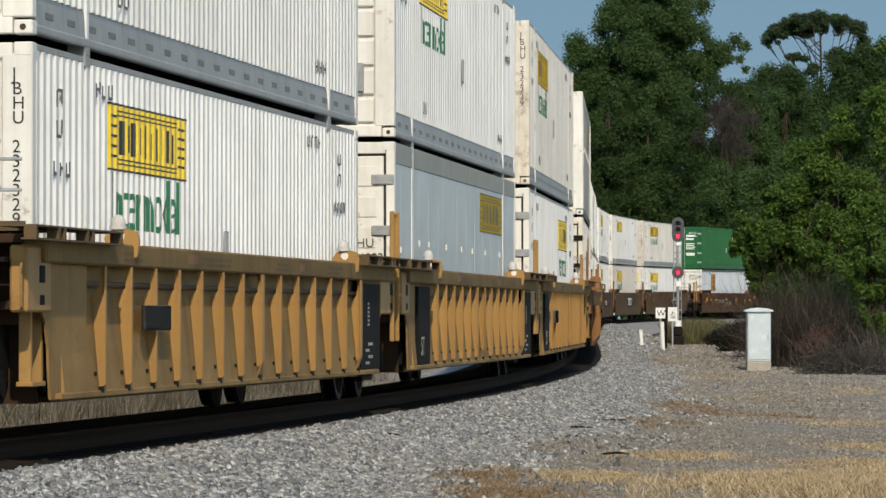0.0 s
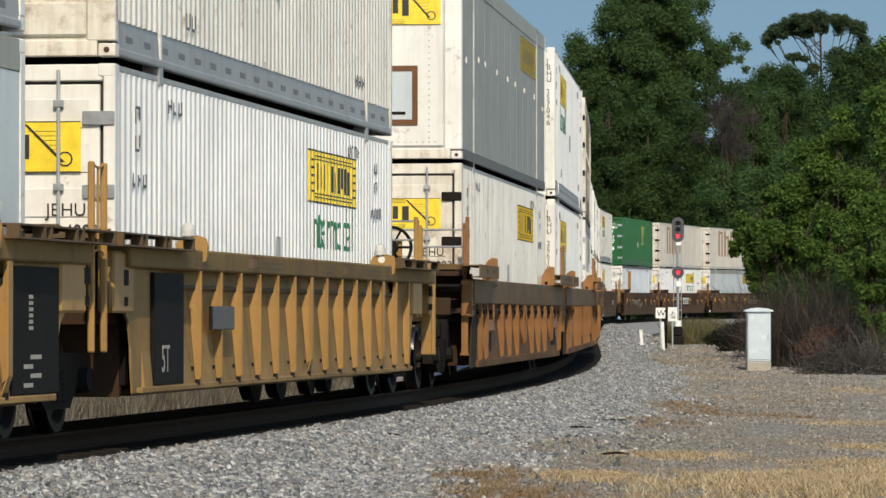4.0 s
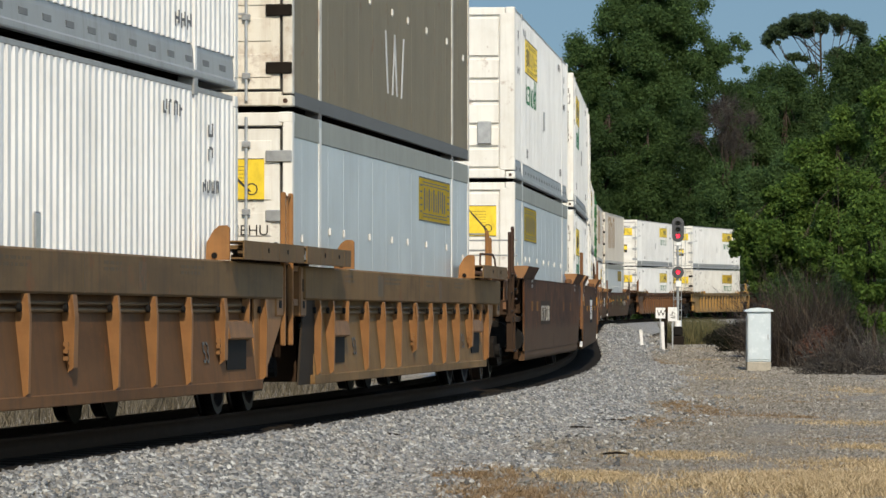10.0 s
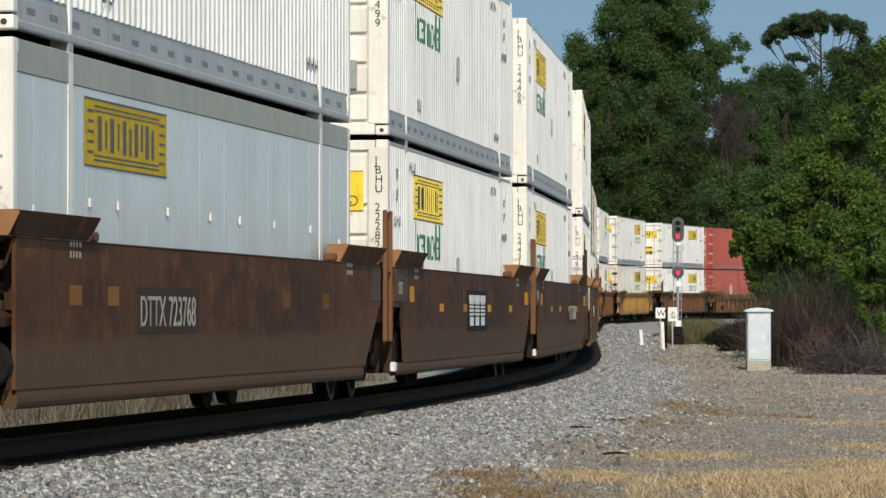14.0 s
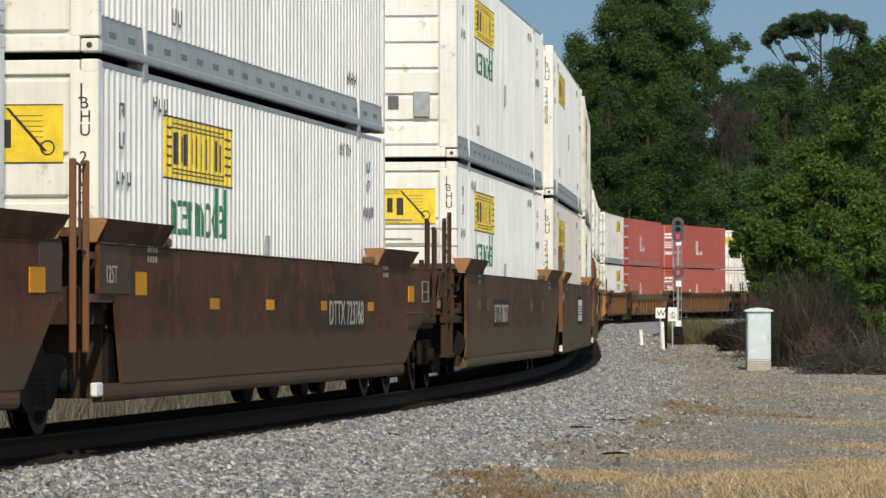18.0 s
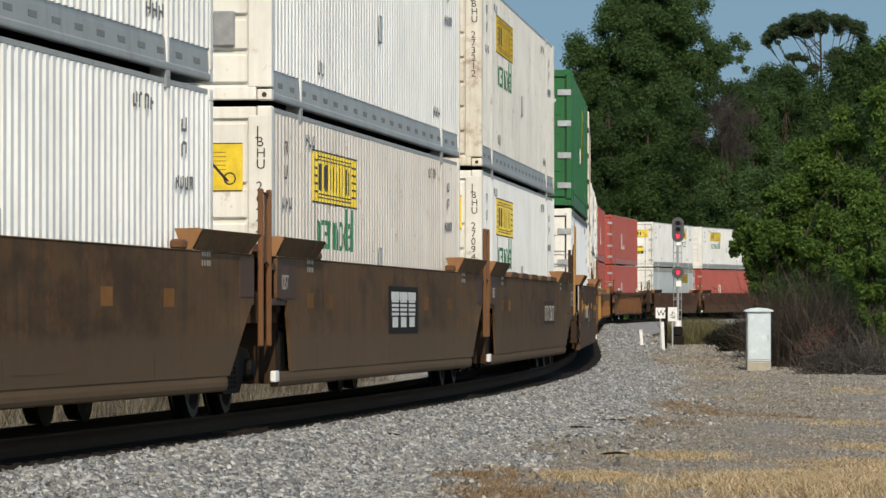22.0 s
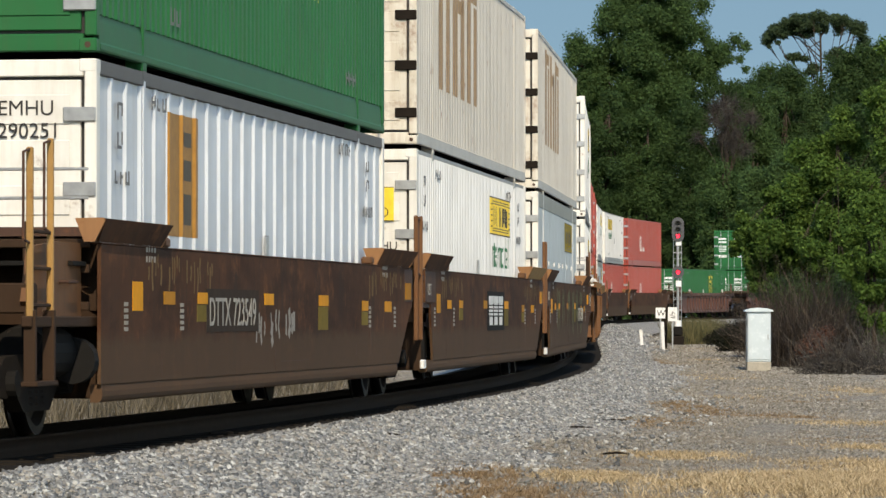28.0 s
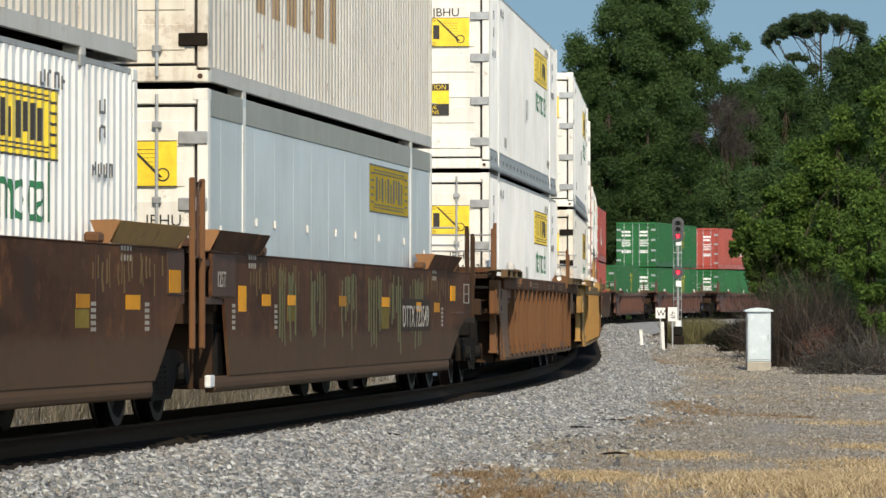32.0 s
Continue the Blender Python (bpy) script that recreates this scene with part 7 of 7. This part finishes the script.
def disc_plate(w, h, y0, y1, n=16):
    """A plate with round ends, w wide and h high."""
    r = w / 2
    pts = [(r * math.cos(a), h / 2 - r + r * math.sin(a)) for a in [math.pi * i / n for i in range(n + 1)]]
    pts += [(-x, -z) for x, z in pts]
    return prism(bmesh.new(), pts, "y", y0, y1)


def signal_head(s, z, lamps, lit):
    h = 0.56 + 0.29 * (len(lamps) - 1)
    head = part("signal_head", disc_plate(0.56, h, -0.02, 0.0), HEAD_PAINT, s, "dark backing plate", pose(0, -0.14, z))
    part("lamp_housing", boxes((-0.15, 0.15, 0.0, 0.22, -h / 2 + 0.12, h / 2 - 0.12), bevel=0.03), HEAD_PAINT, head)
    for i in lamps:
        zz = (len(lamps) - 1) * 0.145 - i * 0.29
        bm = bmesh.new()
        bmesh.ops.create_circle(bm, cap_ends=True, radius=0.092, segments=24, matrix=pose(0, -0.026, zz, 90))
        part("lens", bm, RED_LAMP if i == lit else DARK_LENS, head, "lit red lens" if i == lit else "dark lens")
        hood = bmesh.new()
        n = 14
        rows = []
        for j in range(n + 1):
            a = math.radians(-20 + 220 * j / n)
            rows.append([hood.verts.new((0.13 * k * math.cos(a), y, zz + 0.13 * k * math.sin(a))) for k, y in ((1, -0.02), (1, -0.26 + 0.10 * (1 - math.sin(a))), (0.93, -0.26 + 0.10 * (1 - math.sin(a))), (0.93, -0.02))])
        for a, b in zip(rows, rows[1:]):
            for j in range(3):
                hood.faces.new((a[j], a[j + 1], b[j + 1], b[j]))
        part("hood", hood, HEAD_PAINT, head, "black lamp hood")


def make_signal():
    x, y = 10.85, 188.0
    g = float(ground_z(x, y))
    s = thing("railway_signal", "two-headed railway signal showing red lights", "signal")
    s.location = (x, y, g)
    part("mast", rods(((0, 0, 0.5), (0, 0, 5.9), 0.06), n=14), GALV, s, "grey galvanised mast")
    part("base", boxes((-0.28, 0.28, -0.28, 0.28, -0.1, 0.42), bevel=0.05), SOOT, s, "dark cast base")
    part("junction_box", boxes((-0.22, 0.22, -0.16, 0.2, 0.42, 0.86), bevel=0.06), BLACK, s, "black junction box")
    part("collar", rods(((0, 0, 0.86), (0, 0, 1.14), 0.16), n=16), SIGN_WHITE, s, "white painted collar")
    part("ladder", rods(((-0.18, 0.28, 0.2), (-0.18, 0.28, 5.6), 0.018), ((0.18, 0.28, 0.2), (0.18, 0.28, 5.6), 0.018), *[((-0.18, 0.28, 0.4 + 0.3 * i), (0.18, 0.28, 0.4 + 0.3 * i), 0.012) for i in range(18)], n=6), GALV, s, "galvanised ladder")
    signal_head(s, 5.33, (0, 1, 2), 2)
    signal_head(s, 3.36, (0,), 0)
    for z in (4.75, 2.85):
        part("bracket", boxes((-0.1, 0.16, -0.14, 0.1, z - 0.16, z + 0.12), bevel=0.02), SIGN_WHITE, s, "pale mounting bracket")
    for z in (1.62, 2.1, 4.25):
        part("clamp", boxes((-0.2, 0.2, -0.02, 0.3, z, z + 0.03)), GALV, s)


def make_signs():
    x, y = 8.98, 168.0
    g = float(ground_z(x, y))
    s = thing("whistle_post", "white square whistle sign on a post", "sign")
    s.location = (x, y, g)
    part("post", boxes((-0.03, 0.03, -0.02, 0.02, -0.1, 1.75), bevel=0.005), GALV, s, "grey steel post")
    p = part("sign_plate", boxes((-0.20, 0.20, -0.03, -0.022, 1.30, 1.74), bevel=0.003), SIGN_WHITE, s, "white square plate")
    letters("W", 0.34, INK, p, pose(-0.155, -0.033, 1.40, *ON_FRONT), "lettering", "black letter")
    x = 9.50
    s = thing("crossing_sign", "white upright sign with black pictogram on a post", "sign")
    s.location = (x, y + 0.4, g)
    part("post", boxes((-0.03, 0.03, -0.02, 0.02, -0.1, 1.7), bevel=0.005), GALV, s, "grey steel post")
    p = part("sign_plate", boxes((-0.19, 0.19, -0.03, -0.022, 1.18, 1.76), bevel=0.003), SIGN_WHITE, s, "white upright plate")
    part("pictogram", rods(((-0.12, -0.034, 1.45), (0.12, -0.034, 1.37), 0.014), ((-0.08, -0.034, 1.33), (0.10, -0.034, 1.32), 0.018), ((0.0, -0.034, 1.58), (-0.02, -0.034, 1.45), 0.02), ((0.05, -0.034, 1.55), (0.10, -0.034, 1.46), 0.014), n=6), INK, p, "black pictogram")
    d = thing("timber_post", "dark weathered timber post behind the signs", "post")
    d.location = (9.27, 169.5, g)
    part("post", boxes((-0.07, 0.07, -0.07, 0.07, -0.1, 1.72), bevel=0.015), TIE, d, "dark weathered timber")
    for i, (px, py, h, lean, lab) in enumerate(((8.35, 170.5, 0.88, 4, "short leaning white marker post"), (9.02, 166.5, 1.22, 2, "white marker post beside the signs"))):
        m = thing("marker_post", lab, "post", "white marker posts")
        m.matrix_basis = pose(px, py, float(ground_z(px, py)) - 0.06, 0, -lean, 0)
        part("post", boxes((-0.065, 0.065, -0.03, 0.03, 0, h), bevel=0.012), SIGN_WHITE, m, "white painted post")


def make_cabinet():
    x, y = 8.95, 115.5
    g = float(ground_z(x, y))
    c = thing("signal_cabinet", "silver metal relay cabinet on a concrete base", "cabinet")
    c.location = (x, y, g)
    part("foundation", boxes((-0.34, 0.34, -0.3, 0.3, -0.12, 0.24), bevel=0.02), CONCRETE, c, "weathered concrete foundation")
    part("body", boxes((-0.335, 0.335, -0.28, 0.28, 0.24, 1.66), bevel=0.02), SILVER, c, "silver painted steel body")
    d = part("door", boxes((-0.31, 0.31, -0.305, -0.282, 0.30, 1.60), bevel=0.008), SILVER, c, "dented silver door")
    part("handle", boxes((0.24, 0.27, -0.335, -0.305, 0.86, 1.02), bevel=0.006), GALV, d, "steel door handle")
    part("hinge", rods(((-0.318, -0.30, 0.45), (-0.318, -0.30, 0.60), 0.012), ((-0.318, -0.30, 1.3), (-0.318, -0.30, 1.45), 0.012), n=6), GALV, d)

    def lid():
        bm = bmesh.new()
        prism(bm, [(-0.40, 1.66), (0.40, 1.66), (0.40, 1.70), (0.22, 1.755), (0.0, 1.775), (-0.22, 1.755), (-0.40, 1.70)], "y", -0.36, 0.34)
        return bm
    part("roof", lid(), SILVER, c, "curved overhanging silver roof")


make_signal()
make_signs()
make_cabinet()

# ---- loose stones, sticks, ties ----
def stones(rng, x, y, z, size):
    """Many chipped stones, each of six uneven corners with sharp edges."""
    n = len(x)
    corner = np.array([[1, 0, 0], [-1, 0, 0], [0, 1, 0], [0, -1, 0], [0, 0, 1], [0, 0, -1]], float)
    v = corner[None] * (0.7 + 0.6 * rng.random((n, 6, 1))) + 0.38 * (rng.random((n, 6, 3)) - 0.5) * 2
    ax = rng.random((n, 3)) * 2 * math.pi
    for a, b, c in ((0, 1, 2), (1, 2, 0), (2, 0, 1)):
        co, si = np.cos(ax[:, c])[:, None], np.sin(ax[:, c])[:, None]
        va, vb = v[:, :, a] * co - v[:, :, b] * si, v[:, :, a] * si + v[:, :, b] * co
        v[:, :, a], v[:, :, b] = va, vb
    v *= (size * (0.5 + 0.85 * rng.random(n)))[:, None, None] * np.array([1.0, 1.0, 0.8])
    v += np.stack([x, y, z], 1)[:, None]
    f = np.array([(0, 2, 4), (2, 1, 4), (1, 3, 4), (3, 0, 4), (2, 0, 5), (1, 2, 5), (3, 1, 5), (0, 3, 5)])
    return v.reshape(-1, 3), (np.arange(n)[:, None, None] * 6 + f[None]).reshape(-1, 3)


def quick_sheet(name, verts, faces):
    data = bpy.data.meshes.new(name)
    data.vertices.add(len(verts))
    data.vertices.foreach_set("co", np.asarray(verts, np.float32).ravel())
    data.loops.add(faces.size)
    data.loops.foreach_set("vertex_index", np.asarray(faces, np.int32).ravel())
    data.polygons.add(len(faces))
    data.polygons.foreach_set("loop_start", np.arange(0, faces.size, faces.shape[1], dtype=np.int32))
    data.update(calc_edges=True)
    return data


GRIT = island_material("brown_grey_grit", [(0.0, (0.085, 0.076, 0.060)), (0.5, (0.19, 0.172, 0.142)), (0.85, (0.265, 0.245, 0.208)), (1.0, (0.36, 0.34, 0.30))])


def make_ballast():
    rng = np.random.default_rng(3)
    for q0, q1, n, size, s0, s1 in ((4, 12, 18000, 0.030, 1.62, 5.2), (12, 34, 84000, 0.038, 1.62, 5.0), (34, 62, 62000, 0.039, 1.62, 5.0), (62, 130, 40000, 0.043, 1.62, 4.4), (130, 215, 22000, 0.085, 1.62, 4.6), (10, 60, 7000, 0.045, -4.2, -1.62)):
        q = q0 + (q1 - q0) * rng.random(n)
        side = s0 + (s1 - s0) * rng.random(n)
        toe = 3.75 + 0.75 * np.array([noise.noise(Vector((a * 0.22, 4.4, 0))) + 0.6 * noise.noise(Vector((a * 0.9, b * 1.3, 2.0))) for a, b in zip(q, side)])
        keep = rng.random(n) < np.clip((toe - np.abs(side)) / 0.7, 0.008, 1)
        q, side = q[keep], side[keep]
        h = np.interp(q, Q, HEAD)
        x, y = np.interp(q, Q, TX) + side * np.cos(h), np.interp(q, Q, TY) - side * np.sin(h)
        z = np.interp(q, Q, TZ) + np.interp(side, [a for a, b in SHOULDER], [b for a, b in SHOULDER]) + 0.012
        z = np.maximum(z, ground_z(x, y) + 0.01 + 0.05 * np.sin(x * 0.61 + y * 0.13) * np.sin(y * 0.37 + 1.0))
        stuff("ballast_stones", quick_sheet("ballast_stones", *stones(rng, x, y, z, size)), STONE, "loose grey crushed-stone ballast", "stones")
    # gravel spilled over the earth
    n = 95000
    x, y = -2 + 13 * rng.random(n), 33 + 85 * rng.random(n) ** 1.3
    keep = (beside_track(x, y) > 3.1) & (np.array([noise.noise(Vector((a * 0.8, b * 0.35, 9.1))) for a, b in zip(x, y)]) > -0.22)
    x, y = x[keep], y[keep]
    z = ground_z(x, y) + 0.05 * np.sin(x * 0.61 + y * 0.13) * np.sin(y * 0.37 + 1.0) + 0.004
    stuff("gravel", quick_sheet("gravel", *stones(rng, x, y, z, 0.013 + 0.00020 * (y - 33))), GRIT, "gravel strewn over dry earth", "stones")


def make_far_gravel():
    """Gravel on the slope below the signs and the signal."""
    rng = np.random.default_rng(13)
    n = 24000
    x, y = 4.5 + 8 * rng.random(n), 116 + 66 * rng.random(n)
    keep = beside_track(x, y) > 3.6
    x, y = x[keep], y[keep]
    z = ground_z(x, y) + 0.05 * np.sin(x * 0.61 + y * 0.13) * np.sin(y * 0.37 + 1.0) + 0.01
    stuff("gravel", quick_sheet("gravel", *stones(rng, x, y, z, 0.036)), GRIT, "gravel on the slope below the signs", "stones")


make_far_gravel()


def make_ties():
    bm_key = ("tie",)
    first = thing("railway_tie", "dark tarred timber tie under the rails", "tie", "ties of the track")
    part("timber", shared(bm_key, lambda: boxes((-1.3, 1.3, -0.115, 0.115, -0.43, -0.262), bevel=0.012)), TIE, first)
    for i in range(100):
        p, h = on_track(4 + i * 0.53)
        m = pose(p.x, p.y, p.z, 0, 0, -math.degrees(h))
        if i == 0:
            first.matrix_basis = m
        else:
            copy_thing(first, m)


def make_sticks():
    for i, (x, y, l, turn) in enumerate(((-2.25, 41.2, 0.42, 62), (-0.6, 45.6, 0.26, 35), (1.9, 58.0, 0.5, 20), (0.95, 52.0, 0.35, 150), (2.6, 62.0, 0.45, 165), (2.0, 47.0, 0.3, 10))):
        d = float(beside_track(np.array(x), np.array(y)))
        z = max(bed_z(d) + float(np.interp(y, TY, TZ)), float(ground_z(x, y))) + 0.035
        s = thing("stick", "dark weathered stick lying on the ballast", "stick", "sticks on the ballast")
        s.matrix_basis = pose(x, y, z, 0, 0, turn)
        bm = bmesh.new()
        rod(bm, (-l / 2, 0, 0), (0, 0.03, 0.012), 0.012, 6, 0.014)
        rod(bm, (0, 0.03, 0.012), (l / 2, -0.02, 0), 0.014, 6, 0.007)
        part("wood", bm, SOOT, s)


make_ballast()
make_ties()
make_sticks()


def make_sky_backdrop():
    """Distant hazy blue sky low over the woods."""
    mat = bpy.data.materials.new("hazy_blue_distance")
    mat.use_nodes = True
    t = mat.node_tree
    t.nodes.clear()
    out, em = t.nodes.new("ShaderNodeOutputMaterial"), t.nodes.new("ShaderNodeEmission")
    c = t.nodes.new("ShaderNodeTexCoord")
    sep = t.nodes.new("ShaderNodeSeparateXYZ")
    link(t, c.outputs["Generated"], sep.inputs[0])
    link(t, ramp(t, sep.outputs[2], [(0.0, (0.26, 0.42, 0.56)), (0.35, (0.155, 0.29, 0.445)), (1.0, (0.08, 0.19, 0.37))]), em.inputs[0])
    em.inputs[1].default_value = SKY_GLOW
    link(t, em.outputs[0], out.inputs[0])
    n, R = 24, 4200
    verts = [(R * math.sin(a), R * math.cos(a), z) for z in (-60, 900) for a in [radians(-25 + 50 * i / n) for i in range(n + 1)]]
    faces = [(i, i + 1, i + n + 2, i + n + 1) for i in range(n)]
    ob = new("backdrop", sheet("backdrop", verts, faces, True))
    ob.data.materials.append(mat)
    tagged(ob, "hazy blue sky low over the woods", "sky", kind="structure")


SKY_GLOW = 0.84
make_sky_backdrop()

motions()
